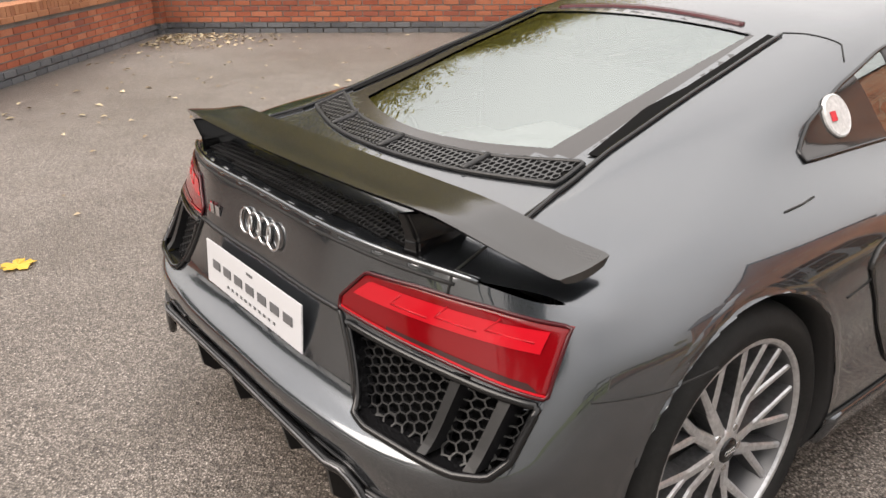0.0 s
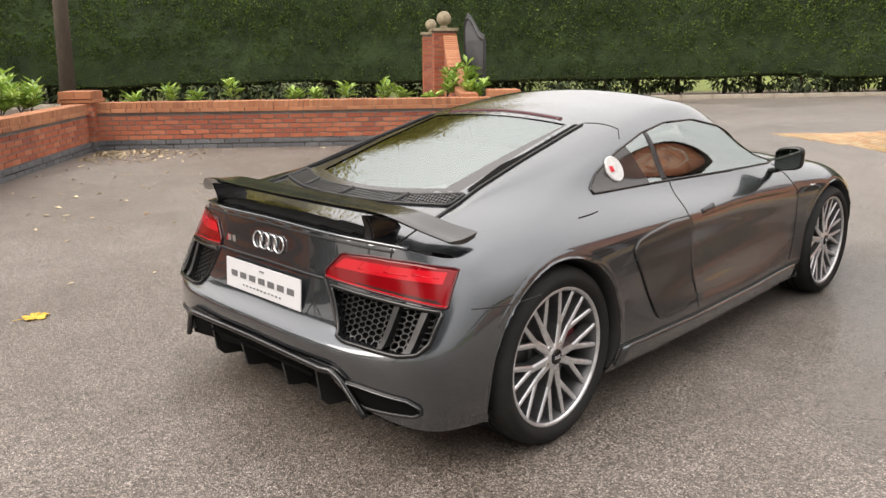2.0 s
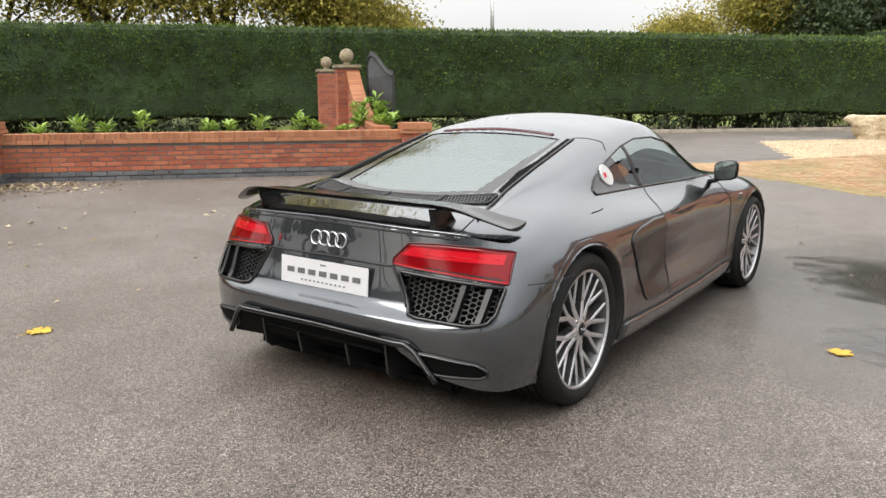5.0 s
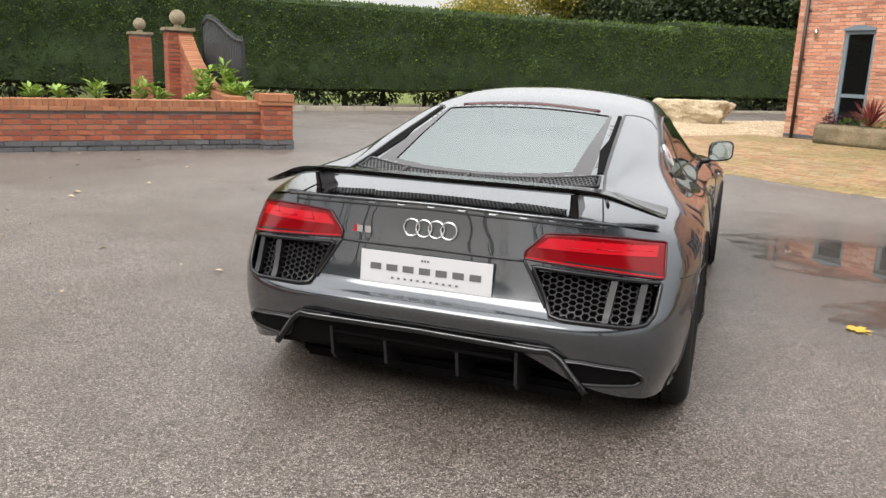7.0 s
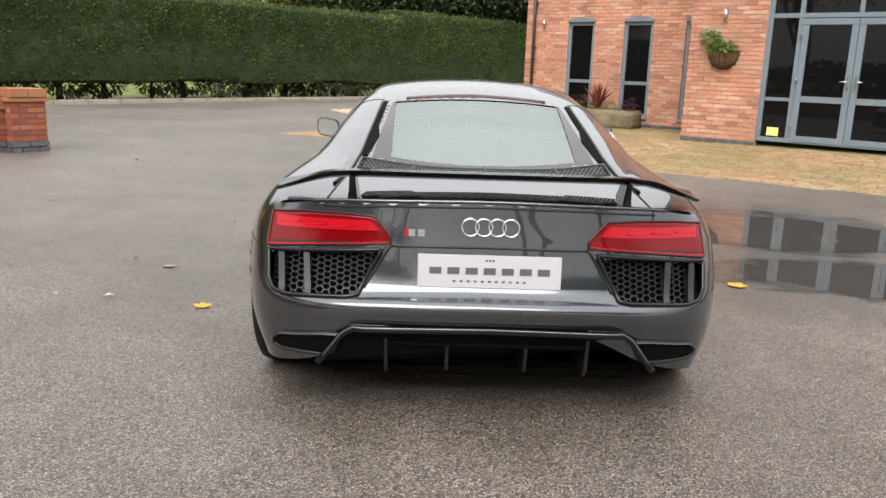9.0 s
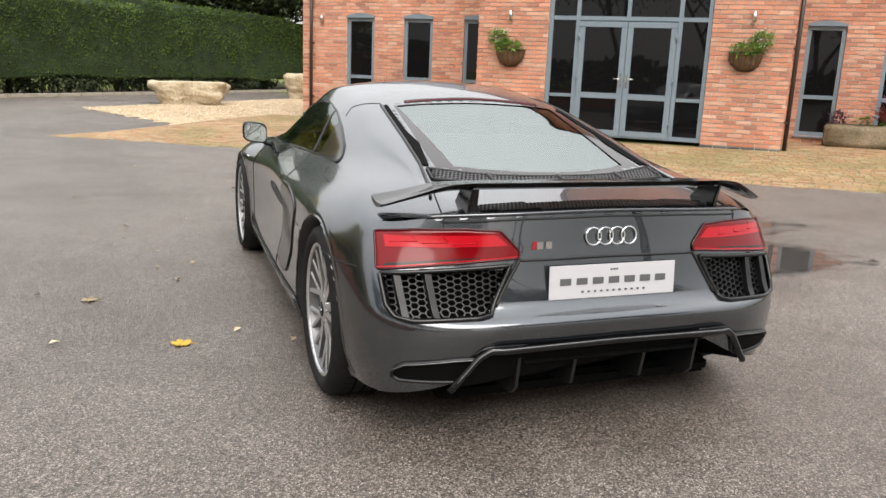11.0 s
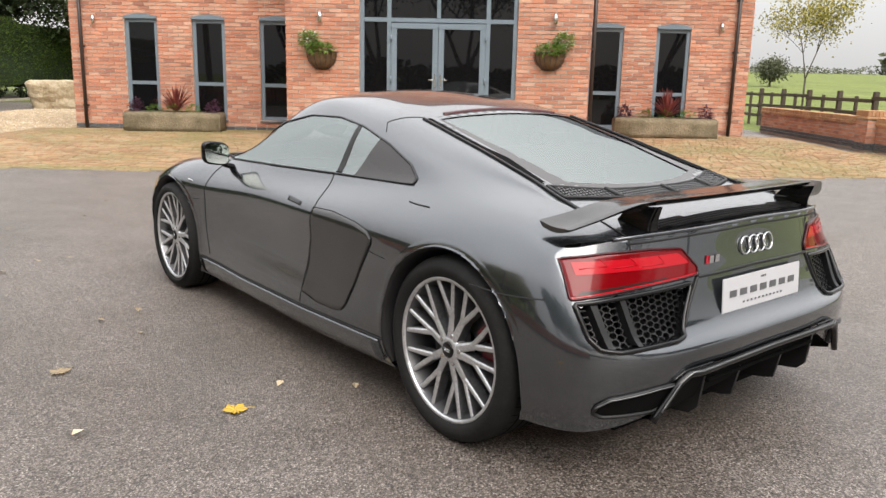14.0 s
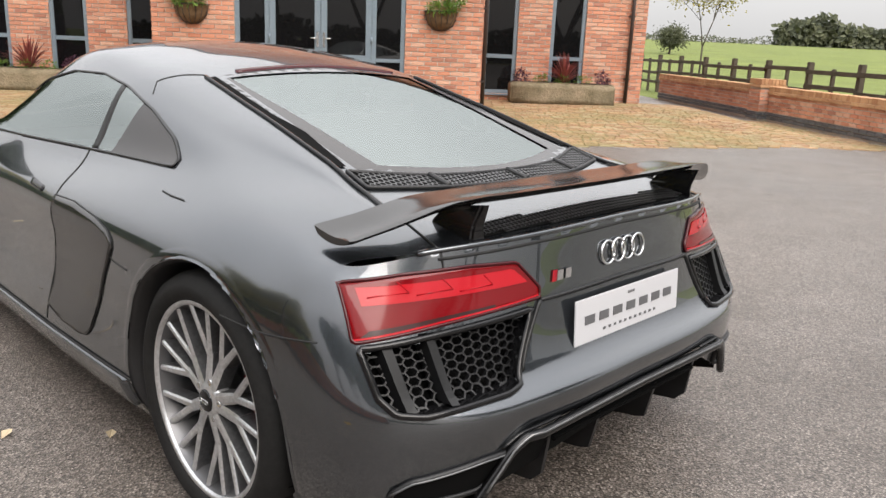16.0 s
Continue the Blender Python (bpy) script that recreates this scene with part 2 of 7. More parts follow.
# car surfaces
paint = material("grey_pearl_paint", (0.11, 0.145, 0.122), 0.27, 0.92, Coat_Weight=1.0, Coat_Roughness=0.012, Coat_IOR=1.75)
fl = node(paint, "ShaderNodeTexVoronoi", Scale=2600.0)
tcp = node(paint, "ShaderNodeTexCoord")
link(paint, tcp.outputs["Object"], fl.inputs["Vector"])
base(paint, mix(paint, (0.058, 0.065, 0.073), (0.100, 0.110, 0.124), ramp(paint, fl.outputs["Color"], [(0.4, (0, 0, 0)), (1.0, (1, 1, 1))])))
carbon = material("gloss_carbon", (0.02, 0.019, 0.018), 0.13, 0.0, IOR=1.62)
ck = node(carbon, "ShaderNodeTexChecker", Scale=260.0)
tcc = node(carbon, "ShaderNodeTexCoord")
link(carbon, tcc.outputs["Object"], ck.inputs["Vector"])
base(carbon, mix(carbon, (0.013, 0.0125, 0.012), (0.03, 0.0285, 0.027), ck.outputs["Fac"]))
gloss_black = material("gloss_black", (0.005, 0.005, 0.0055), 0.15, 0.0, IOR=1.45)
satin_black = grained("satin_black", (0.006, 0.006, 0.0065), (0.011, 0.011, 0.012), 6.0, 0.45, 90.0, 0.1, 0.0005)
mesh_black = grained("mesh_black", (0.02, 0.02, 0.021), (0.034, 0.034, 0.035), 8.0, 0.3, 90.0, 0.1, 0.0005)
# near-black of dark parts, also shade painted into vents, grilles, outlets and treads
black_and_shade = material("black_and_shade", (0.003, 0.003, 0.003), 0.9, 0.0, Specular_IOR_Level=0.1)
seam_black = material("seam_black", (0.008, 0.008, 0.008), 0.7)
rubber = grained("tyre_rubber", (0.009, 0.009, 0.009), (0.017, 0.0165, 0.016), 5.0, 0.7, 70.0, 0.3, 0.002)
alloy = grained("silver_alloy", (0.50, 0.505, 0.515), (0.62, 0.625, 0.635), 6.0, 0.28, 90.0, 0.05, 0.0005, metal=0.75)
bsdf(rubber).inputs["Specular IOR Level"].default_value = 0.2
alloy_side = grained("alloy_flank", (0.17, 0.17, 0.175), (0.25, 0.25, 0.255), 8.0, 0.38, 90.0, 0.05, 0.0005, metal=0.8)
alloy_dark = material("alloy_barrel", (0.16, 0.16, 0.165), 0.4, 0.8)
disc_metal = grained("brake_disc", (0.10, 0.10, 0.10), (0.19, 0.19, 0.19), 20.0, 0.35, 90.0, 0.1, 0.0005, metal=0.9)
caliper_red = material("caliper_paint", (0.16, 0.015, 0.02), 0.35, 0.0, Coat_Weight=0.5)
chrome = material("chrome", (0.72, 0.73, 0.74), 0.06, 1.0)
plate_white = material("plate_white", (0.52, 0.52, 0.54), 0.35, 0.0, Coat_Weight=0.3)
plate_ink = material("plate_ink", (0.10, 0.10, 0.105), 0.4)
badge_red = material("badge_red", (0.55, 0.02, 0.04), 0.25, 0.0, Coat_Weight=0.6)
lens_red = material("lens_red", (0.15, 0.002, 0.004), 0.06, 0.0, IOR=1.4)
lens_bright = material("lens_bright", (0.40, 0.007, 0.014), 0.08, 0.0, IOR=1.4)
lens_dark = material("lens_dark", (0.05, 0.004, 0.006), 0.15, 0.0, IOR=1.4)
lens_smoke = material("lens_smoke", (0.035, 0.014, 0.014), 0.1, 0.0, IOR=1.4)
car_glass = bpy.data.materials.new("tinted_glass")
car_glass.use_nodes = True
cg = car_glass.node_tree
cg.nodes.remove(cg.nodes["Principled BSDF"])
cg_f = node(car_glass, "ShaderNodeFresnel", IOR=3.5)
cg_t = node(car_glass, "ShaderNodeBsdfTransparent")
cg_t.inputs["Color"].default_value = (0.62, 0.70, 0.67, 1)
cg_g = node(car_glass, "ShaderNodeBsdfGlossy")
cg_g.inputs["Roughness"].default_value = 0.01
cg_g.inputs["Color"].default_value = (0.92, 1.0, 0.98, 1)
cg_m = node(car_glass, "ShaderNodeMixShader")
link(car_glass, cg_f.outputs[0], cg_m.inputs[0])
link(car_glass, cg_t.outputs[0], cg_m.inputs[1])
link(car_glass, cg_g.outputs[0], cg_m.inputs[2])
link(car_glass, cg_m.outputs[0], cg.nodes["Material Output"].inputs["Surface"])
glass_frit = material("glass_frit", (0.03, 0.027, 0.026), 0.08, 0.0, IOR=1.5)
cabin_trim = grained("cabin_trim", (0.015, 0.015, 0.016), (0.03, 0.03, 0.031), 5.0, 0.7, 80.0, 0.2, 0.001)
mirror_silver = material("mirror_silver", (0.62, 0.68, 0.66), 0.02, 1.0)
engine_metal = grained("engine_metal", (0.3, 0.3, 0.3), (0.55, 0.55, 0.55), 6.0, 0.35, 60.0, 0.1, 0.001, metal=0.8)
white_disc = grained("white_disc", (0.48, 0.48, 0.48), (0.58, 0.58, 0.58), 20.0, 0.3, 90.0, 0.0)

# ---- building helpers ----
def finish(name, bm, mats, smooth=False):
    me = bpy.data.meshes.new(name)
    bm.to_mesh(me)
    bm.free()
    for m in (mats if isinstance(mats, (list, tuple)) else [mats]):
        me.materials.append(m)
    if smooth:
        me.polygons.foreach_set("use_smooth", [True] * len(me.polygons))
    me.update()
    return me


def thing(name, bm, mats, m=None, label="", category="", group="", kind="", smooth=False):
    ob = new(name, finish(name, bm, mats, smooth))
    if m is not None:
        ob.matrix_world = m
    return tagged(ob, label, category, group, kind)


def holder(name, m, label="", category="", group="", kind=""):
    ob = new(name)
    ob.matrix_world = m
    return tagged(ob, label, category, group, kind)


def part(name, bm, mats, parent, label="", m=None, smooth=False):
    """One mesh under a thing, in the thing's own coordinates."""
    ob = new(name, finish(name, bm, mats, smooth))
    ob.parent = parent
    if m is not None:
        ob.matrix_basis = m
    return tagged(ob, label)


def box(bm, x0, x1, y0, y1, z0, z1, bevel=0.0, mat=0, segments=2):
    r = bmesh.ops.create_cube(bm, size=1.0)
    for v in r["verts"]:
        v.co = Vector((x0 + (v.co.x + 0.5) * (x1 - x0), y0 + (v.co.y + 0.5) * (y1 - y0), z0 + (v.co.z + 0.5) * (z1 - z0)))
    faces = {f for v in r["verts"] for f in v.link_faces}
    for f in faces:
        f.material_index = mat
    if bevel:
        edges = {e for v in r["verts"] for e in v.link_edges}
        bmesh.ops.bevel(bm, geom=list(edges), offset=bevel, segments=segments, affect='EDGES')
    return bm


def boxed(*a, **k):
    return box(bmesh.new(), *a, **k)


def rod(bm, a, b, r0, r1=None, sides=8, mat=0):
    """A tapered round bar from a to b."""
    a, b = Vector(a), Vector(b)
    r1 = r0 if r1 is None else r1
    q = (b - a).to_track_quat('Z', 'Y')
    rings = []
    for p, r in ((a, r0), (b, r1)):
        rings.append([bm.verts.new(p + q @ Vector((r * math.cos(2 * math.pi * i / sides), r * math.sin(2 * math.pi * i / sides), 0))) for i in range(sides)])
    for i in range(sides):
        f = bm.faces.new((rings[0][i], rings[0][(i + 1) % sides], rings[1][(i + 1) % sides], rings[1][i]))
        f.material_index = mat
        f.smooth = True
    bm.faces.new(rings[0][::-1]).material_index = mat
    bm.faces.new(rings[1]).material_index = mat
    return bm


def ball(bm, centre, r, sub=2, squash=(1, 1, 1), mat=0):
    res = bmesh.ops.create_icosphere(bm, subdivisions=sub, radius=1.0)
    for v in res["verts"]:
        v.co = Vector(centre) + Vector((v.co.x * r * squash[0], v.co.y * r * squash[1], v.co.z * r * squash[2]))
        for f in v.link_faces:
            f.material_index = mat
            f.smooth = True
    return res["verts"]


def smoothstep(a, b, x):
    t = min(1.0, max(0.0, (x - a) / (b - a)))
    return t * t * (3 - 2 * t)


def flat_leaf(verts, faces, p, way, up, length, width):
    """A pointed leaf of two folded quads."""
    side = way.cross(up)
    if side.length < 1e-6:
        side = way.cross(Vector((0.3, 0.5, 0.8)))
    side.normalize()
    n = len(verts)
    tip = p + way * length - up * length * 0.15
    mid = p + way * length * 0.5
    verts += [p, mid + side * width * 0.5 + up * width * 0.12, tip, mid - side * width * 0.5 + up * width * 0.12]
    faces.append((n, n + 1, n + 2, n + 3))


def raw_thing(name, verts, faces, mats, m=None, parent=None, label="", category="", group="", kind="", indices=None):
    me = bpy.data.meshes.new(name)
    me.from_pydata([tuple(v) for v in verts], [], faces)
    for x in (mats if isinstance(mats, (list, tuple)) else [mats]):
        me.materials.append(x)
    if indices:
        me.polygons.foreach_set("material_index", indices)
    ob = new(name, me)
    if parent is not None:
        ob.parent = parent
        if m is not None:
            ob.matrix_basis = m
    elif m is not None:
        ob.matrix_world = m
    return tagged(ob, label, category, group, kind)


# ---- the site: x along the house front, y away from the yard, origin at the house's corner ----
SITE = pose(15.897, -1.933, 0, 0, 0, -130.79)
rng = random.Random(7)


def site(x, y, z=0.0, rz=0.0):
    return SITE @ pose(x, y, z, 0, 0, rz)


def ground_z(u, v):
    n = -v
    s = 1 - smoothstep(0.6, 6.6, n)
    level = 0.11 + 0.011 * min(14.0, max(0.0, u))
    hill = 0.03 * min(150.0, max(0.0, v - 22)) * smoothstep(12, 22, u)
    return hill + s * level * (1 - smoothstep(14.4, 16.2, u)) * (0.35 + 0.65 * smoothstep(-4.0, 0.5, u))


def steps(a, b, d):
    n = max(1, round((b - a) / d))
    return [a + (b - a) * i / n for i in range(n)]


us = [-900, -400, -160, -80, -45, -28, -18] + steps(-13.6, -10.0, 0.9) + steps(-10.0, 16.6, 0.5) + steps(16.6, 18.5, 0.6) + [19, 24, 32, 50, 90, 180, 420, 900]
vs = [-900, -400, -160, -80, -50] + steps(-40, -8, 1.6) + steps(-8, 1.5, 0.4) + steps(1.5, 14, 1.2) + [14, 20, 30, 50, 90, 180, 420, 900]
bm = bmesh.new()
grid = [[bm.verts.new((u, v, ground_z(u, v))) for v in vs] for u in us]
for i in range(len(us) - 1):
    for j in range(len(vs) - 1):
        f = bm.faces.new((grid[i][j], grid[i + 1][j], grid[i + 1][j + 1], grid[i][j + 1]))
        u, v = (us[i] + us[i + 1]) / 2, (vs[j] + vs[j + 1]) / 2
        f.smooth = True
        f.material_index = 0 if (-10.0 < u < 16.6 and -40 < v < 14) or (16.6 < u < 32 and -40 < v < -8) else (2 if -13.6 < u < -10 and -60 < v < 40 else 1)
thing("ground", bm, [asphalt, grass, verge_earth], SITE, "grey asphalt yard with chippings, grass fields beyond", "ground", kind="structure")


def wall_bricks(spans, height, brick_h, brick_l, gap, depth, rg, z0=0.0, first=0):
    """Boxes of a stretcher bond: spans(z) gives the solid stretches along the wall at height z."""
    out = []
    row = first
    z = z0
    while z + brick_h <= height + 1e-6:
        for a, b in spans(z + brick_h / 2):
            x = a - (brick_l / 2 if row % 2 else 0)
            while x < b:
                l, r = max(a, x), min(b, x + brick_l - gap)
                if r - l > 0.02:
                    out.append((l, r, z, z + brick_h - gap, depth + rg.uniform(-0.0015, 0.0025)))
                x += brick_l
        z += brick_h
        row += 1
    return out


def brick_box(l, r, z0, z1, proud, back=0.012, chamfer=0.003):
    """The seen sides of one brick whose face lies proud of the plane y = 0, towards -y."""
    c = chamfer
    v = [(l, back, z0), (r, back, z0), (r, back, z1), (l, back, z1),
         (l + c, -proud, z0 + c), (r - c, -proud, z0 + c), (r - c, -proud, z1 - c), (l + c, -proud, z1 - c)]
    return v, [(4, 5, 6, 7), (0, 1, 5, 4), (1, 2, 6, 5), (2, 3, 7, 6), (3, 0, 4, 7)]


def lay_bricks(bricks, mat, parent, m=None, single=None, name="brick", rest="brickwork"):
    """Bricks chosen by single() as objects on shared meshes, the others joined."""
    verts, faces, shared = [], [], {}
    for l, r, z0, z1, proud in bricks:
        if single and single((l + r) / 2, (z0 + z1) / 2):
            key = (round(r - l, 2), round(z1 - z0, 2))
            if key not in shared:
                me = bpy.data.meshes.new(name)
                v, f = brick_box(-key[0] / 2, key[0] / 2, 0, key[1], 0.008)
                me.from_pydata(v, [], f)
                me.materials.append(mat)
                shared[key] = me
            ob = new(name, shared[key])
            ob.parent = parent
            ob.matrix_basis = (m or Matrix()) @ pose((l + r) / 2, 0.008 - proud, z0)
        else:
            v, f = brick_box(l, r, z0, z1, proud)
            n = len(verts)
            verts += v
            faces += [tuple(i + n for i in q) for q in f]
    if verts:
        raw_thing(rest, verts, faces, mat, m, parent, kind="stuff")


# ---- the house ----
PROJ, PU0, PU1 = 2.14, 4.97, 10.38
HOUSE_L, HOUSE_H, PORCH_H = 13.9, 3.8, 4.3
WINS = [(1.14, 1.82), (2.54, 3.22), (3.94, 4.62), (10.69, 11.35), (12.01, 12.69)]
WIN_LO, WIN_HI = 0.36, 2.40
DU0, DU1, DOOR_HI = 6.29, 9.09, 2.95

house = holder("house", SITE, "red brick office building with grey glazed porch", "building")


def front_spans(z):
    cuts = [(a, b) for a, b in WINS if WIN_LO < z < WIN_HI] + [(PU0, PU1)]
    return split_spans(0.0, HOUSE_L, cuts)


def split_spans(a, b, cuts):
    out, x = [], a
    for c, d in sorted(cuts):
        if c > x:
            out.append((x, c))
        x = max(x, d)
    if x < b:
        out.append((x, b))
    return out


def porch_spans(z):
    return split_spans(PU0, PU1, [(DU0, DU1)] if z < DOOR_HI else [])


for spans_of, levels, shift in ((front_spans, [-0.1, WIN_LO, WIN_HI, HOUSE_H], 0.0), (porch_spans, [-0.1, DOOR_HI, PORCH_H], -PROJ)):
    for z0, z1 in zip(levels[:-1], levels[1:]):
        for a, b in spans_of((z0 + z1) / 2):
            part("wall", boxed(a, b, 0.008 + shift, 0.3 + shift, z0, z1), mortar, house)
part("wall", boxed(-PROJ + 0.3, 0.02, 0.008, 0.3, -0.1, PORCH_H), mortar, house, m=pose(PU0, 0, 0, 0, 0, 90) @ pose(0, -0.3, 0))
part("wall", boxed(0.308, 9.0, 0.008, 0.3, -0.1, HOUSE_H), mortar, house, m=pose(0.308, 0, 0, 0, 0, 90))
part("wall", boxed(0.308, 9.0, 0.0, 0.3, -0.1, HOUSE_H), mortar, house, m=pose(HOUSE_L, 0, 0, 0, 0, 90))
part("wall", boxed(0, HOUSE_L, 9.0, 9.3, -0.1, HOUSE_H), mortar, house)
part("wall", boxed(-PROJ + 0.3, -0.005, 0.0, 0.3, -0.1, PORCH_H), mortar, house, m=pose(PU1, 0, 0, 0, 0, 90))

BRH, BRL, JOINT = 0.075, 0.225, 0.012
brick_rng = random.Random(3)
PLINTH = 3 * BRH
lay_bricks(wall_bricks(front_spans, HOUSE_H, BRH, BRL, JOINT, 0.004, brick_rng, PLINTH), house_brick, house,
           single=lambda x, z: 11.4 < x < 11.95 and z < 2.2)
lay_bricks(wall_bricks(porch_spans, PORCH_H, BRH, BRL, JOINT, 0.004, brick_rng, PLINTH), house_brick, house, pose(0, -PROJ, 0),
           single=lambda x, z: 9.2 < x < 10.2 and 0.6 < z < 2.4)
for base_m, sp in ((None, front_spans), (pose(0, -PROJ, 0), porch_spans)):
    lay_bricks(wall_bricks(sp, PLINTH, BRH, BRL, JOINT, 0.012, brick_rng, 0.0), blue_brick, house, base_m)
lay_bricks(wall_bricks(lambda z: [(0.0, 9.0)], HOUSE_H, BRH, BRL, JOINT, 0.004, brick_rng, PLINTH), house_brick, house, pose(HOUSE_L + 0.004, 0, 0, 0, 0, 90))
lay_bricks(wall_bricks(lambda z: [(-PROJ, 0.0)], PORCH_H, BRH, BRL, JOINT, 0.004, brick_rng, PLINTH), house_brick, house, pose(PU1 + 0.004, 0, 0, 0, 0, 90))
lay_bricks(wall_bricks(lambda z: [(0.0, PROJ)], PORCH_H, BRH, BRL, JOINT, 0.004, brick_rng, PLINTH), house_brick, house, pose(PU0 - 0.004, 0, 0, 0, 0, -90))
lay_bricks(wall_bricks(lambda z: [(-9.0, 0.0)], HOUSE_H, BRH, BRL, JOINT, 0.004, brick_rng, PLINTH), house_brick, house, pose(-0.004, 0, 0, 0, 0, -90))

# roof, out of view but there to shade and reflect
bm = bmesh.new()
ridge = 6.2
v = [bm.verts.new(p) for p in ((-0.3, -0.35, HOUSE_H), (HOUSE_L + 0.3, -0.35, HOUSE_H), (HOUSE_L + 0.3, 4.5, ridge), (-0.3, 4.5, ridge), (-0.3, 9.5, HOUSE_H), (HOUSE_L + 0.3, 9.5, HOUSE_H))]
bm.faces.new((v[0], v[1], v[2], v[3]))
bm.faces.new((v[3], v[2], v[5], v[4]))
bm.faces.new((v[0], v[3], v[4]))
bm.faces.new((v[1], v[5], v[2]))
slate = grained("roof_slate", (0.06, 0.06, 0.07), (0.11, 0.11, 0.12), 2.0, 0.7, 30.0, 0.4, 0.01)
part("roof", bm, slate, house)
bm = bmesh.new()
cu = (PU0 + PU1) / 2
v = [bm.verts.new(p) for p in ((PU0 - 0.25, -PROJ - 0.2, PORCH_H - 0.1), (cu, -PROJ - 0.2, PORCH_H + 1.9), (PU1 + 0.25, -PROJ - 0.2, PORCH_H - 0.1), (PU0 - 0.25, 4.5, PORCH_H - 0.1), (cu, 4.5, PORCH_H + 1.9), (PU1 + 0.25, 4.5, PORCH_H - 0.1))]
bm.faces.new((v[0], v[1], v[4], v[3]))
bm.faces.new((v[1], v[2], v[5], v[4]))
part("roof", bm, slate, house)
bm = bmesh.new()
v = [bm.verts.new(p) for p in ((PU0, -PROJ, PORCH_H), (PU1, -PROJ, PORCH_H), (cu, -PROJ, PORCH_H + 1.85))]
g0 = bm.faces.new(v)
bmesh.ops.solidify(bm, geom=[g0], thickness=0.25)
part("gable", bm, house_brick, house)


def framed_glass(parent, w, h, bars_x=(), bars_z=(), t=0.055, depth=0.07, name="window_frame"):
    """A frame with glass from (0, 0) to (w, h) in the xz plane."""
    bm = bmesh.new()
    for a, b, c, d in ((0, w, 0, t), (0, w, h - t, h), (0, t, t, h - t), (w - t, w, t, h - t)):
        box(bm, a, b, -depth / 2, depth / 2, c, d, 0.006)
    for x in bars_x:
        box(bm, x - t / 2, x + t / 2, -depth / 2 + 0.004, depth / 2 - 0.004, t, h - t, 0.005)
    for z in bars_z:
        box(bm, t, w - t, -depth / 2 + 0.007, depth / 2 - 0.007, z - t / 2, z + t / 2, 0.005)
    return bm


def window_unit(u0, u1):
    w = u1 - u0
    win = part("window", framed_glass(None, w, WIN_HI - WIN_LO - 0.03, (), (0.72,), 0.075), frame_paint, house, m=pose(u0, 0.07, WIN_LO))
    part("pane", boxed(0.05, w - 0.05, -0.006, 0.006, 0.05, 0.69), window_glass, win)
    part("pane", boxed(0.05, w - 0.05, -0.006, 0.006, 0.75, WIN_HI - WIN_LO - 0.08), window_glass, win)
    part("window_sill", boxed(-0.02, w + 0.02, -0.12, 0.05, -0.035, -0.002, 0.006), frame_paint, win)
    # segmental head of grey board over the frame
    bm = bmesh.new()
    n = 10
    lo, hi = [], []
    for i in range(n + 1):
        x = w * i / n
        rise = 0.05 * (1 - (2 * i / n - 1) ** 2)
        lo.append(x)
        hi.append(rise + 0.015)
    for i in range(n):
        box(bm, lo[i], lo[i + 1], -0.10, 0.0, WIN_HI - WIN_LO - 0.03, WIN_HI - WIN_LO + (hi[i] + hi[i + 1]) / 2)
    part("window_head", bm, frame_paint, win)
    return win


for a, b in WINS:
    window_unit(a, b)
# rooms behind the glazing, their dimness put into a near-black colour
part("room", boxed(0.32, HOUSE_L - 0.32, 1.2, 1.3, 0, HOUSE_H), room_shade, house)
part("room_floor", boxed(0.32, HOUSE_L - 0.32, 0.31, 1.2, 0.0, 0.1), room_shade, house)

# glazed porch screen with double doors
screen = part("door_screen", framed_glass(None, DU1 - DU0, DOOR_HI - 0.26, (0.52, DU1 - DU0 - 0.52), (2.06,), 0.075, 0.09), frame_paint, house, m=pose(DU0, -PROJ + 0.09, 0.24))
SW = DU1 - DU0
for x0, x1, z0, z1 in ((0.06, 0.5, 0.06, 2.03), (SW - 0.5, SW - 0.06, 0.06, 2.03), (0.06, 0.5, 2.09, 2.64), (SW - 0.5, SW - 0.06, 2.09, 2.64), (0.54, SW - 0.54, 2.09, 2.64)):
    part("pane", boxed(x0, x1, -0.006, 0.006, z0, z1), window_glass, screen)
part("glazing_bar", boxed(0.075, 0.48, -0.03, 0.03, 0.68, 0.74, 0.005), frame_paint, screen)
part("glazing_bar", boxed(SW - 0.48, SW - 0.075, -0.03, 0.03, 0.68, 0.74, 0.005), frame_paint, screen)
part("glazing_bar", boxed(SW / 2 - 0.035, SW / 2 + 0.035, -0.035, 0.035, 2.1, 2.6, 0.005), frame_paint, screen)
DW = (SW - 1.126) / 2
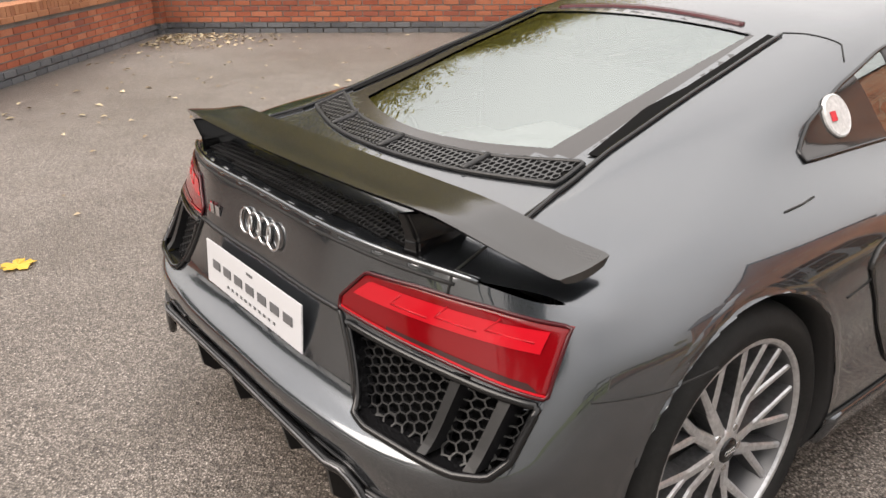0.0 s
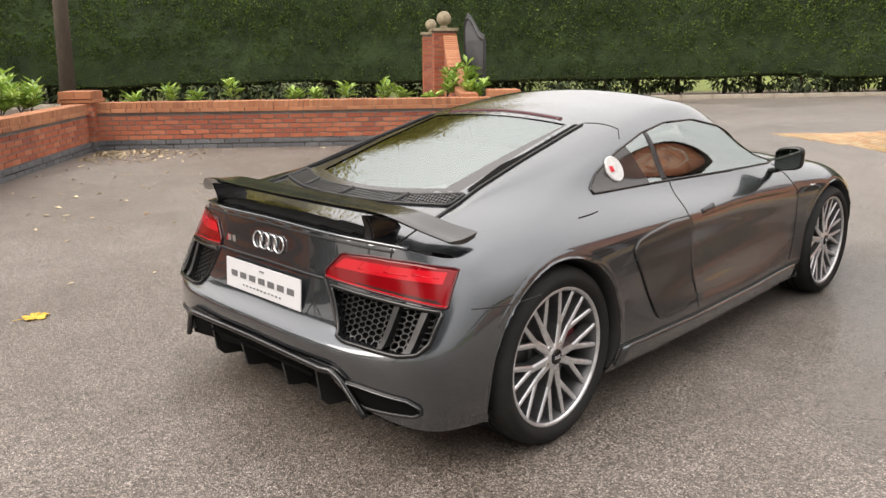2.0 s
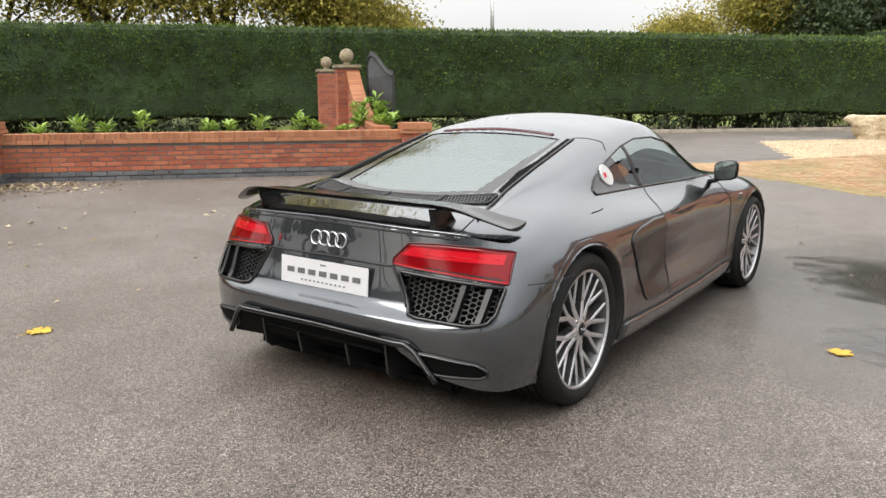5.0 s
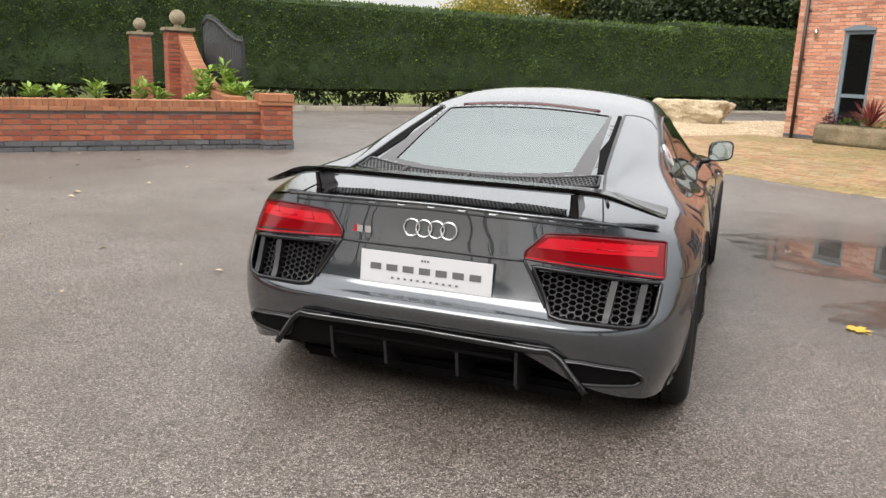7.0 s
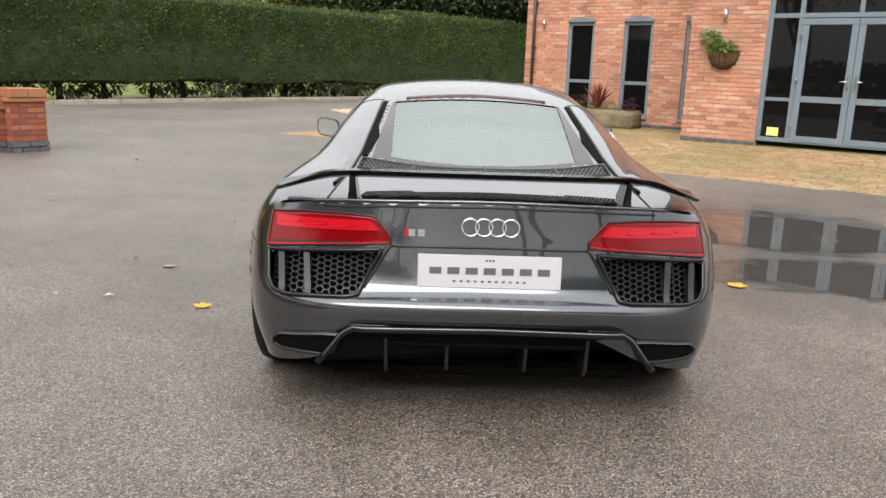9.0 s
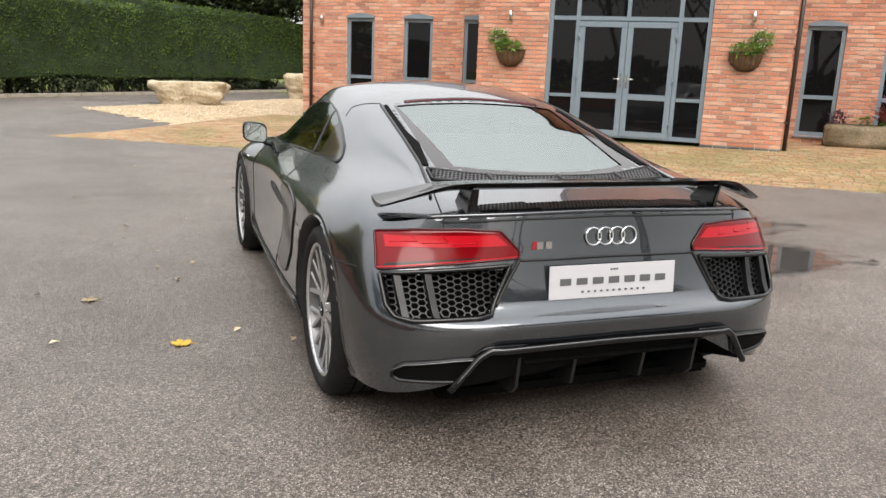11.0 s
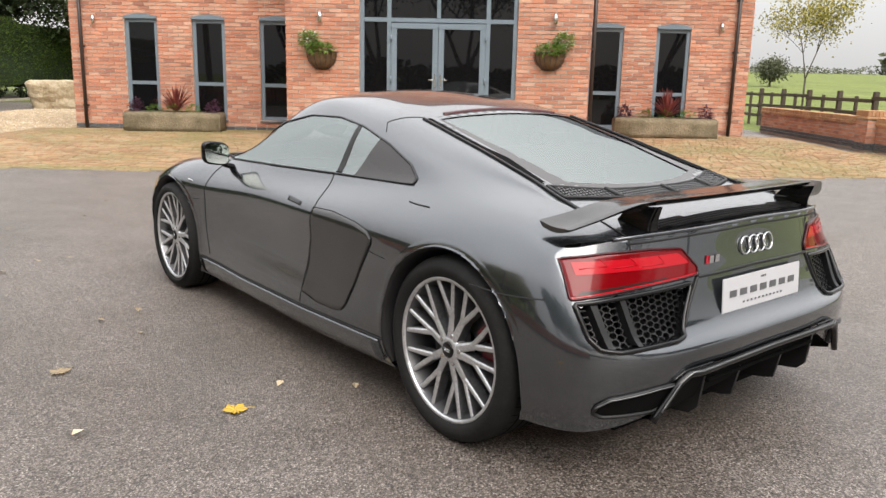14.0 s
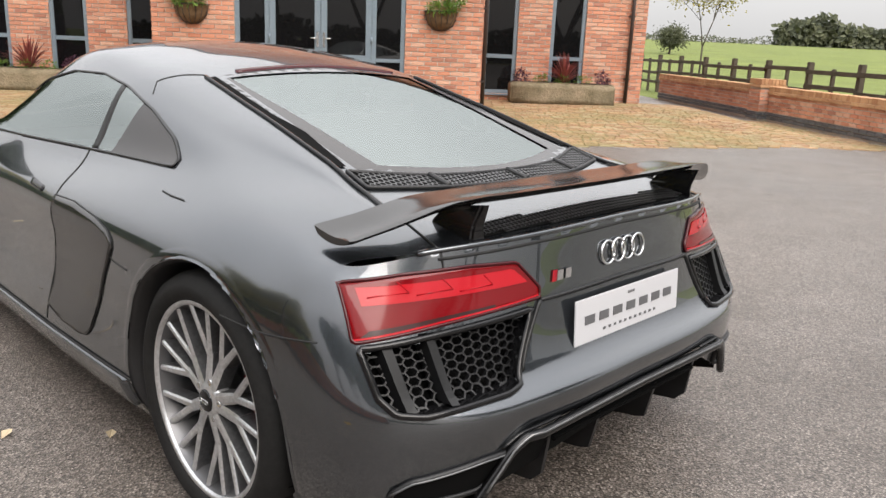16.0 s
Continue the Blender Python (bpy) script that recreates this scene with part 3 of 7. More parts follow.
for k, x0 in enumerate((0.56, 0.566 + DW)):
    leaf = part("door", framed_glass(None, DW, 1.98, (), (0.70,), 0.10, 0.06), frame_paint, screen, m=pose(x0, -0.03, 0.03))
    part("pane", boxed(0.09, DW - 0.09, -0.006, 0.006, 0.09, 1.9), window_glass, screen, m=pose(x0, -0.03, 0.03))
    hx = DW - 0.05 if k == 0 else 0.05
    bm = bmesh.new()
    box(bm, hx - 0.02, hx + 0.02, -0.045, -0.03, 0.86, 1.10, 0.005)
    rod(bm, (hx, -0.04, 1.0), (hx, -0.085, 1.0), 0.01)
    rod(bm, (hx, -0.085, 1.0), (hx + (-0.12 if k == 0 else 0.12), -0.085, 1.0), 0.011)
    part("door_handle", bm, steel, screen, "brushed steel lever handle", m=pose(x0, -0.03, 0.03))
    ex = 0.0 if k == 0 else DW
    for z in (0.25, 1.0, 1.72):
        part("hinge", rod(bmesh.new(), (ex, -0.045, z - 0.05), (ex, -0.045, z + 0.05), 0.016), frame_paint, screen, m=pose(x0, -0.03, 0.03))
part("notice", boxed(0.17, 0.36, -0.016, -0.008, 0.10, 0.24), yellow_card, screen, "yellow notice stuck to the glass")
part("room_lamp", boxed(0.3, 0.42, 0.9, 1.0, 1.36, 1.41, 0.01), lamp_glow, screen, "warm lamp glowing inside")


def wall_lamp(m):
    bm = bmesh.new()
    box(bm, -0.02, 0.02, -0.03, 0.02, -0.03, 0.03, 0.004)
    rod(bm, (0, -0.06, -0.09), (0, -0.06, 0.09), 0.034, sides=16)
    return thing("wall_lamp", bm, steel, m, "small steel up-and-down lamp on the brick wall", "wall lamp", "lamps on the house front", smooth=False)


first_lamp = wall_lamp(site(0.52, 0, 2.33))
for u, y, z in ((5.59, -PROJ, 2.32), (9.74, -PROJ, 2.36), (13.28, 0, 2.42)):
    copy_thing(first_lamp, site(u, y, z))


def downpipe(m, h):
    ob = holder("downpipe", m, "dark brown round rainwater pipe fixed to the brick", "downpipe", "downpipes on the house")
    part("pipe", rod(bmesh.new(), (0, -0.07, 0.0), (0, -0.07, h), 0.036, sides=12), pipe_brown, ob)
    for z in (0.5, 1.7, 2.7):
        part("bracket", boxed(-0.055, 0.055, -0.075, 0.0, z - 0.02, z + 0.02, 0.006), pipe_brown, ob)
    return ob


downpipe(site(0.25, 0, ground_z(0.25, 0) - 0.02), 3.7)
downpipe(site(PU1 + 0.004, -PROJ + 0.13, ground_z(PU1, -PROJ) - 0.02, 90), 3.7)
downpipe(site(13.59, 0, ground_z(13.59, 0) - 0.02), 3.6)


def leaf_cluster(rg, centre, radii, count, length, width, droop=0.0):
    """Leaves pointing outward from the middle of an egg-shaped clump."""
    verts, faces = [], []
    c = Vector(centre)
    for _ in range(count):
        d = Vector((rg.gauss(0, 1), rg.gauss(0, 1), rg.gauss(0, 1))).normalized()
        p = c + Vector((d.x * radii[0], d.y * radii[1], d.z * radii[2])) * rg.uniform(0.45, 1.0)
        way = (d + Vector((rg.uniform(-.6, .6), rg.uniform(-.6, .6), rg.uniform(-.3, .6) - droop))).normalized()
        up = Vector((rg.uniform(-.5, .5), rg.uniform(-.5, .5), 1)).normalized()
        flat_leaf(verts, faces, p, way, up, length * rg.uniform(0.6, 1.2), width * rg.uniform(0.7, 1.2))
    return verts, faces


def hanging_basket(m, seed, flowers_side):
    rg = random.Random(seed)
    ob = holder("wall_basket", m, "coir-lined half basket on the wall, green plants and white flowers", "hanging basket", "baskets beside the porch")
    bm = bmesh.new()
    n, k = 16, 6
    rows = []
    for j in range(k + 1):
        a = j / k * math.pi / 2
        rows.append([bm.verts.new((0.27 * math.cos(a) ** 0.8 * math.cos(math.pi + math.pi * i / n), 0.23 * math.cos(a) ** 0.8 * math.sin(math.pi + math.pi * i / n), -0.30 * math.sin(a))) for i in range(n + 1)])
    for j in range(k):
        for i in range(n):
            f = bm.faces.new((rows[j][i], rows[j][i + 1], rows[j + 1][i + 1], rows[j + 1][i]))
            f.smooth = True
    part("liner", bm, coco, ob)
    bm = bmesh.new()
    for i in range(0, n + 1, 2):
        pts = [(0.285 * math.cos(j / k * math.pi / 2) ** 0.8 * math.cos(math.pi + math.pi * i / n), 0.245 * math.cos(j / k * math.pi / 2) ** 0.8 * math.sin(math.pi + math.pi * i / n), -0.31 * math.sin(j / k * math.pi / 2)) for j in range(k + 1)]
        for a, b in zip(pts[:-1], pts[1:]):
            rod(bm, a, b, 0.005, sides=5)
    for i in range(n):
        rod(bm, (0.285 * math.cos(math.pi + math.pi * i / n), 0.245 * math.sin(math.pi + math.pi * i / n), 0), (0.285 * math.cos(math.pi + math.pi * (i + 1) / n), 0.245 * math.sin(math.pi + math.pi * (i + 1) / n), 0), 0.007, sides=5)
    part("wire_cage", bm, iron_black, ob)
    v, f = leaf_cluster(rg, (0, -0.13, 0.05), (0.27, 0.17, 0.10), 420, 0.07, 0.03)
    raw_thing("foliage", v, f, green_leaf, None, ob)
    s = flowers_side
    v, f = leaf_cluster(rg, (s * 0.22, -0.14, 0.20), (0.19, 0.15, 0.15), 420, 0.06, 0.03)
    raw_thing("foliage", v, f, green_leaf, None, ob)
    v, f = leaf_cluster(rg, (s * 0.24, -0.17, 0.24), (0.20, 0.16, 0.16), 60, 0.035, 0.035)
    raw_thing("flowers", v, f, white_petal, None, ob)
    return ob


hanging_basket(site(5.62, -PROJ, 1.72), 11, -1)
hanging_basket(site(9.67, -PROJ, 1.78), 12, 1)


def trough(m, seed, length):
    rg = random.Random(seed)
    ob = holder("stone_planter", m, "weathered stone trough planted with red cordyline and heathers", "planter", "planters before the house")
    bm = bmesh.new()
    box(bm, 0, length, 0, 0.5, 0, 0.40, 0.03, segments=3)
    bmesh.ops.subdivide_edges(bm, edges=bm.edges[:], cuts=3, use_grid_fill=True)
    for v in bm.verts:
        v.co += 0.025 * noise.noise_vector(v.co * 2.3 + Vector((seed, 0, 0)))
        v.co.z = max(0.0, v.co.z)
    part("trough", bm, stone_trough, ob, smooth=True)
    part("soil", boxed(0.07, length - 0.07, 0.06, 0.44, 0.36, 0.412, 0.01), soil, ob)
    verts, faces = [], []
    c = Vector((length * 0.52, 0.25, 0.40))
    for _ in range(90):
        a, e = rg.uniform(0, 2 * math.pi), rg.uniform(0.35, 1.5)
        way = Vector((math.cos(a) * math.cos(e), math.sin(a) * math.cos(e) * 0.8, math.sin(e)))
        flat_leaf(verts, faces, c, way, Vector((0, 0, 1)), rg.uniform(0.48, 0.74), 0.042)
    raw_thing("cordyline", verts, faces, red_leaf, None, ob, "spiky dark red cordyline")
    for k in range(5):
        x = length * (0.1 + 0.2 * k)
        v, f = leaf_cluster(rg, (x, 0.2, 0.45), (0.16, 0.15, 0.10), 170, 0.06, 0.025)
        raw_thing("low_plant", v, f, purple_leaf if k in (0, 4) else green_leaf, None, ob)
    for k in (0, 4):
        v, f = leaf_cluster(rg, (length * (0.1 + 0.2 * k), 0.25, 0.52), (0.15, 0.13, 0.13), 150, 0.06, 0.03)
        raw_thing("heather", v, f, purple_leaf, None, ob)
    return ob


trough(site(1.35, -0.85, ground_z(2, -0.6) - 0.01), 21, 1.95)
trough(site(11.15, -0.85, ground_z(12, -0.6) - 0.01), 22, 2.0)

# ---- block paving before the house ----
def paving_edge(u):
    pts = [(-0.7, 6.65), (1.0, 6.3), (3.5, 6.15), (6.6, 5.95), (10, 5.6), (13, 5.25), (16.6, 4.5)]
    for (a, p), (b, q) in zip(pts[:-1], pts[1:]):
        if u <= b:
            return p + (q - p) * (u - a) / (b - a)
    return pts[-1][1]


def paving_row(n):
    lo = -0.62 - 0.2 * max(0.0, (n - 5.5))
    hi = 16.5
    if n > 4.5:
        hi = min(hi, max(u for u in [x * 0.1 for x in range(-7, 166)] if paving_edge(u) > n) if n < 6.6 else lo)
    return lo, hi


verts, faces = [], []
pave_parent = holder("paving", SITE, "mossy brown block paving before the house", "paving", kind="structure")
paver_mesh = {}
bm = bmesh.new()
pr = random.Random(5)
n = 0.02
row = 0
PAVE_SOLO = 0
while n < 6.6:
    lo, hi = paving_row(n)
    u = lo - pr.uniform(0, 0.1)
    while u < hi:
        l = pr.choice((0.12, 0.16, 0.2, 0.2))
        if not (PU0 - 0.02 < u + l / 2 < PU1 + 0.02 and n < PROJ + 0.02):
            z = ground_z(u + l / 2, -n - 0.05) + pr.uniform(0.006, 0.011)
            g = 0.005
            a, b, c, d = u + g, u + l - g, -n - 0.115 + g, -n - g
            k = 0.006
            if 5.15 < n < 5.75 and 1.2 < u < 5.2 and PAVE_SOLO < 300:
                PAVE_SOLO += 1
                if l not in paver_mesh:
                    w = l - 2 * g
                    me = bpy.data.meshes.new("paver")
                    me.from_pydata([(0, 0, -0.02), (w, 0, -0.02), (w, 0.105, -0.02), (0, 0.105, -0.02), (k, k, 0), (w - k, k, 0), (w - k, 0.105 - k, 0), (k, 0.105 - k, 0)], [], [(4, 5, 6, 7), (0, 1, 5, 4), (1, 2, 6, 5), (2, 3, 7, 6), (3, 0, 4, 7)])
                    me.materials.append(paver)
                    paver_mesh[l] = me
                ob = new("paver", paver_mesh[l])
                ob.parent = pave_parent
                ob.matrix_basis = pose(a, c, z)
            else:
                i = len(verts)
                verts += [(a, c, z - 0.02), (b, c, z - 0.02), (b, d, z - 0.02), (a, d, z - 0.02), (a + k, c + k, z), (b - k, c + k, z), (b - k, d - k, z), (a + k, d - k, z)]
                faces += [(i + 4, i + 5, i + 6, i + 7), (i, i + 1, i + 5, i + 4), (i + 1, i + 2, i + 6, i + 5), (i + 2, i + 3, i + 7, i + 6), (i + 3, i, i + 4, i + 7)]
        u += l
    n += 0.115
    row += 1
raw_thing("pavers", verts, faces, paver, None, pave_parent, kind="stuff")
# mossy bed under the blocks
verts, faces = [], []
cols = [x * 0.4 - 0.6 for x in range(43)]
for u in cols:
    for j in range(13):
        nn = paving_edge(u) * j / 12
        verts.append((u, -nn, ground_z(u, -nn) + 0.003))
for i in range(len(cols) - 1):
    for j in range(12):
        faces.append((i * 13 + j, i * 13 + j + 1, i * 13 + j + 14, i * 13 + j + 13))
raw_thing("joint_moss", verts, faces, moss, None, pave_parent)

# ---- gravel and boulders ----
verts, faces = [], []
gpts = []
for j in range(41):
    nn = 3.75 - 15.0 * j / 40
    left = -0.65 - (3.75 - nn) * 1.95 if nn > 1.3 else -5.5 - 0.03 * (1.3 - nn)
    right = -0.62 if nn > 0.35 else -0.02
    gpts.append((nn, left, right))
for nn, left, right in gpts:
    for i in range(13):
        u = left + (right - left) * i / 12
        verts.append((u, -nn, ground_z(u, -nn) + 0.012 + 0.012 * noise.noise((u * 1.5, nn * 1.5, 0))))
for j in range(40):
    for i in range(12):
        faces.append((j * 13 + i, j * 13 + i + 1, j * 13 + i + 14, j * 13 + i + 13))
raw_thing("gravel_bed", verts, faces, gravel_bed, SITE, label="pale golden gravel bed beside the house", category="gravel", kind="structure")
verts, faces = [], []
gr = random.Random(9)
for _ in range(9000):
    nn, left, right = gpts[gr.randrange(len(gpts))]
    nn += gr.uniform(-0.19, 0.19)
    u = gr.uniform(left, right)
    z = ground_z(u, -nn) + 0.012
    r = gr.uniform(0.012, 0.03)
    i = len(verts)
    a = gr.uniform(0, 3)
    for q in range(3):
        verts.append((u + r * math.cos(a + q * 2.1), -nn + r * math.sin(a + q * 2.1), z))
    verts.append((u, -nn, z + r * gr.uniform(0.6, 1.1)))
    faces += [(i, i + 1, i + 3), (i + 1, i + 2, i + 3), (i + 2, i, i + 3)]
raw_thing("gravel", verts, faces, gravel_stone, SITE, label="loose golden gravel stones", category="gravel", kind="stuff")


def boulder(m, size, seed):
    bm = bmesh.new()
    ball(bm, (0, 0, 0), 1.0, 5)
    off = Vector((seed * 3.1, seed, 0))
    for v in bm.verts:
        d = v.co.normalized()
        # blocky, flat on top, undercut below, with craggy ledges
        r = 1.0 / max(abs(d.x) ** 6 + abs(d.y) ** 6 + abs(d.z) ** 6, 1e-6) ** (1 / 6)
        r *= 0.88 + 0.20 * noise.noise(d * 1.3 + off) + 0.09 * noise.noise(d * 3.5 + off) + 0.05 * noise.noise(d * 9 + off)
        h = min(0.72 + 0.10 * noise.noise(d * 2.2 + off), d.z * r)
        under = 0.80 + 0.20 * smoothstep(-0.7, 0.5, h)
        v.co = Vector((d.x * size[0] * r * under, d.y * size[1] * r * under, max(-0.05, h * size[2] + size[2] * 0.8)))
    return thing("boulder", bm, boulder_stone, m, "large pale sandstone boulder lying on gravel", "boulder", "boulders beside the house", smooth=True)


boulder(site(-5.2, 2.6, 0, 35), (1.15, 0.6, 0.45), 1.0)
boulder(site(-5.4, 9.6, 0, 20), (1.0, 0.7, 0.62), 5.0)


# ---- garden walls ----
def garden_wall(m, length, height, label, solo=None, name="garden_wall", brick=None, bed=None, cope=None):
    """A low brick wall along +x facing -y: blue plinth, red brick, two courses of coping."""
    brick, bed, cope = brick or red_brick, bed or dark_mortar, cope or coping_brick
    ob = holder(name, m, label, "garden wall", "garden walls")
    seed = random.Random(round(length * 100))
    part("core", boxed(0, length, 0.006, 0.215, -0.05, height - 0.14), bed, ob)
    sp = lambda z: [(0.0, length)]
    lay_bricks(wall_bricks(sp, 0.15, BRH, BRL, JOINT, 0.022, seed, 0.0), blue_brick, ob)
    lay_bricks(wall_bricks(sp, height - 0.13, BRH, BRL, JOINT, 0.004, seed, 0.15), brick, ob, single=solo)
    back = pose(length, 0.221, 0, 0, 0, 180)
    lay_bricks(wall_bricks(sp, height - 0.13, BRH, BRL, JOINT, 0.004, seed, 0.0), brick, ob, back)
    z0 = height - 0.155
    # oversailing stretcher course, then bricks on edge
    verts, faces = [], []
    def add(x0, x1, y0, y1, a, b, c=0.004):
        i = len(verts)
        for z, k in ((a, 0), (b - c, 0), (b, c)):
            verts.extend([(x0 + k, y0 + k, z), (x1 - k, y0 + k, z), (x1 - k, y1 - k, z), (x0 + k, y1 - k, z)])
        for j in (0, 4):
            for q in range(4):
                faces.append((i + j + q, i + j + (q + 1) % 4, i + j + 4 + (q + 1) % 4, i + j + 4 + q))
        faces.append((i + 8, i + 9, i + 10, i + 11))
    x = 0.0
    while x < length - 0.02:
        add(x, min(length, x + BRL - JOINT), -0.035 - seed.uniform(0, 0.004), 0.25, z0, z0 + 0.055)
        x += BRL
    x = 0.0
    while x < length - 0.02:
        add(x, min(length, x + 0.068), -0.018 - seed.uniform(0, 0.006), 0.235, z0 + 0.058, z0 + 0.155 + seed.uniform(-0.003, 0.003))
        x += 0.077
    raw_thing("coping", verts, faces, cope, None, ob)
    part("coping_bed", boxed(0, length, -0.008, 0.226, z0 - 0.004, z0 + 0.142), bed, ob)
    return ob


def brick_pier(m, w, height, label, cap=True, name="brick_pier", brick=None, bed=None, cope=None):
    brick, bed, cope = brick or red_brick, bed or dark_mortar, cope or coping_brick
    ob = holder(name, m, label, "brick pier", "piers of the garden walls")
    seed = random.Random(round(height * 77))
    part("core", boxed(-w / 2 + 0.006, w / 2 - 0.006, -w / 2 + 0.006, w / 2 - 0.006, -0.05, height - 0.16), bed, ob)
    for k in range(4):
        mm = pose(0, 0, 0, 0, 0, 90 * k) @ pose(-w / 2, -w / 2, 0)
        sp = lambda z: [(0.0, w)]
        lay_bricks(wall_bricks(sp, 0.15, BRH, BRL, JOINT, 0.02, seed, 0.0, k), blue_brick, ob, mm)
        lay_bricks(wall_bricks(sp, height - 0.15, BRH, BRL, JOINT, 0.004, seed, 0.15, k), brick, ob, mm)
    verts, faces = [], []
    if cap:
        bm = bmesh.new()
        z0 = height - 0.17
        box(bm, -w / 2 - 0.035, w / 2 + 0.035, -w / 2 - 0.035, w / 2 + 0.035, z0, z0 + 0.055, 0.004)
        part("cap_course", bm, cope, ob)
        bm = bmesh.new()
        x = -w / 2 - 0.012
        while x < w / 2:
            for s in (-1, 1):
                y0 = 0.0 if s > 0 else -w / 2 - 0.014
                box(bm, x, x + 0.066, y0 + 0.003, y0 + w / 2 + 0.011, z0 + 0.06, z0 + 0.17, 0.004)
            x += 0.076
        part("cap_bricks", bm, cope, ob)
    return ob


# front wall towards the hedge, its return, and the piers
WU = -0.32
garden_wall(site(WU, -17.72, 0, 90), 6.1, 0.72, "low red brick wall with brick-on-edge coping and blue plinth", solo=lambda x, z: x < 5.2 and z > 0.3)
garden_wall(site(9.0, -17.8, 0, 180), 9.1, 0.72, "low red brick wall returning beside the asphalt yard")
brick_pier(site(WU - 0.07, -17.95), 0.46, 0.90, "square red brick pier with brick cap at the wall corner")
brick_pier(site(WU - 0.05, -11.42), 0.46, 0.84, "square red brick pier with brick cap ending the wall")

# ---- planted bed behind the front wall ----
raw_thing("planting_bed", [(-2.6, -17.7, 0.6), (WU - 0.2, -17.7, 0.6), (WU - 0.2, -11.4, 0.6), (-2.6, -11.4, 0.6), (-2.6, -17.7, -0.1), (-2.6, -11.4, -0.1)], [(0, 1, 2, 3), (0, 3, 5, 4)], soil, SITE, label="dark soil bed behind the low wall", category="planting bed", kind="structure")


def laurel(m, seed, height, spread, leaves):
    rg = random.Random(seed)
    ob = holder("laurel", m, "young laurel shrub with bright green leaves", "shrub", "laurels in the bed")
    bm = bmesh.new()
    verts, faces = [], []
    for s in range(5):
        a = rg.uniform(0, 2 * math.pi)
        top = Vector((math.cos(a) * spread * rg.uniform(0.2, 1), math.sin(a) * spread * rg.uniform(0.2, 1), height * rg.uniform(0.6, 1)))
        rod(bm, (0, 0, 0), top, 0.008, 0.003, 5)
        for k in range(leaves):
            t = rg.uniform(0.25, 1.0)
            b = rg.uniform(0, 2 * math.pi)
            way = Vector((math.cos(b), math.sin(b), rg.uniform(0.2, 1.4))).normalized()
            flat_leaf(verts, faces, top * t, way, Vector((0, 0, 1)), rg.uniform(0.15, 0.24), rg.uniform(0.05, 0.075))
    part("stems", bm, bark, ob)
    raw_thing("leaves", verts, faces, laurel_leaf, None, ob)
    return ob


for k, (n, h) in enumerate(((16.75, 0.36), (16.35, 0.24), (15.75, 0.46), (14.75, 0.26), (14.4, 0.28), (13.9, 0.30), (13.3, 0.34), (13.05, 0.22), (12.55, 0.16), (17.3, 0.2))):
    laurel(site(-0.85, -n, 0.6), 100 + k, h * 1.1, 0.13, 8)
for k, (u, n, h) in enumerate(((-1.5, 11.85, 0.62), (-1.9, 12.2, 0.5), (-1.2, 11.75, 0.3), (0.4, 18.4, 0.45), (1.1, 18.5, 0.5), (1.8, 18.4, 0.4), (2.5, 18.5, 0.5), (3.2, 18.45, 0.45), (0.0, 18.7, 0.55))):
    laurel(site(u, -n, 0.6), 130 + k, h * 1.1, 0.36, 30)
raw_thing("planting_bed", [(-1.0, -18.02, 0.6), (9.1, -18.02, 0.6), (9.1, -21, 0.6), (-1.0, -21, 0.6), (-1.0, -21, -0.1), (9.1, -21, -0.1), (9.1, -18.02, -0.1)], [(0, 3, 2, 1), (3, 4, 5, 2), (1, 2, 5, 6)], soil, SITE, label="dark soil bed behind the return wall", category="planting bed", kind="structure")

# ---- gate piers, swept wall and open iron gate ----
def gate_pier(m, h, w=0.46):
    ob = brick_pier(m, w, h, "tall red brick gate pier with stone ball finial", cap=False, name="gate_pier")
    part("cap", boxed(-w / 2 - 0.05, w / 2 + 0.05, -w / 2 - 0.05, w / 2 + 0.05, h - 0.16, h - 0.09, 0.012), ball_stone, ob)
    bm = bmesh.new()
    rod(bm, (0, 0, h - 0.09), (0, 0, h - 0.03), 0.09, 0.06, 16)
    ball(bm, (0, 0, h + 0.10), 0.15, 3)
    part("finial", bm, ball_stone, ob, "round stone ball")
    return ob


gate_pier(site(-4.6, -12.03), 1.98)
gate_pier(site(-9.6, -12.0), 2.0)


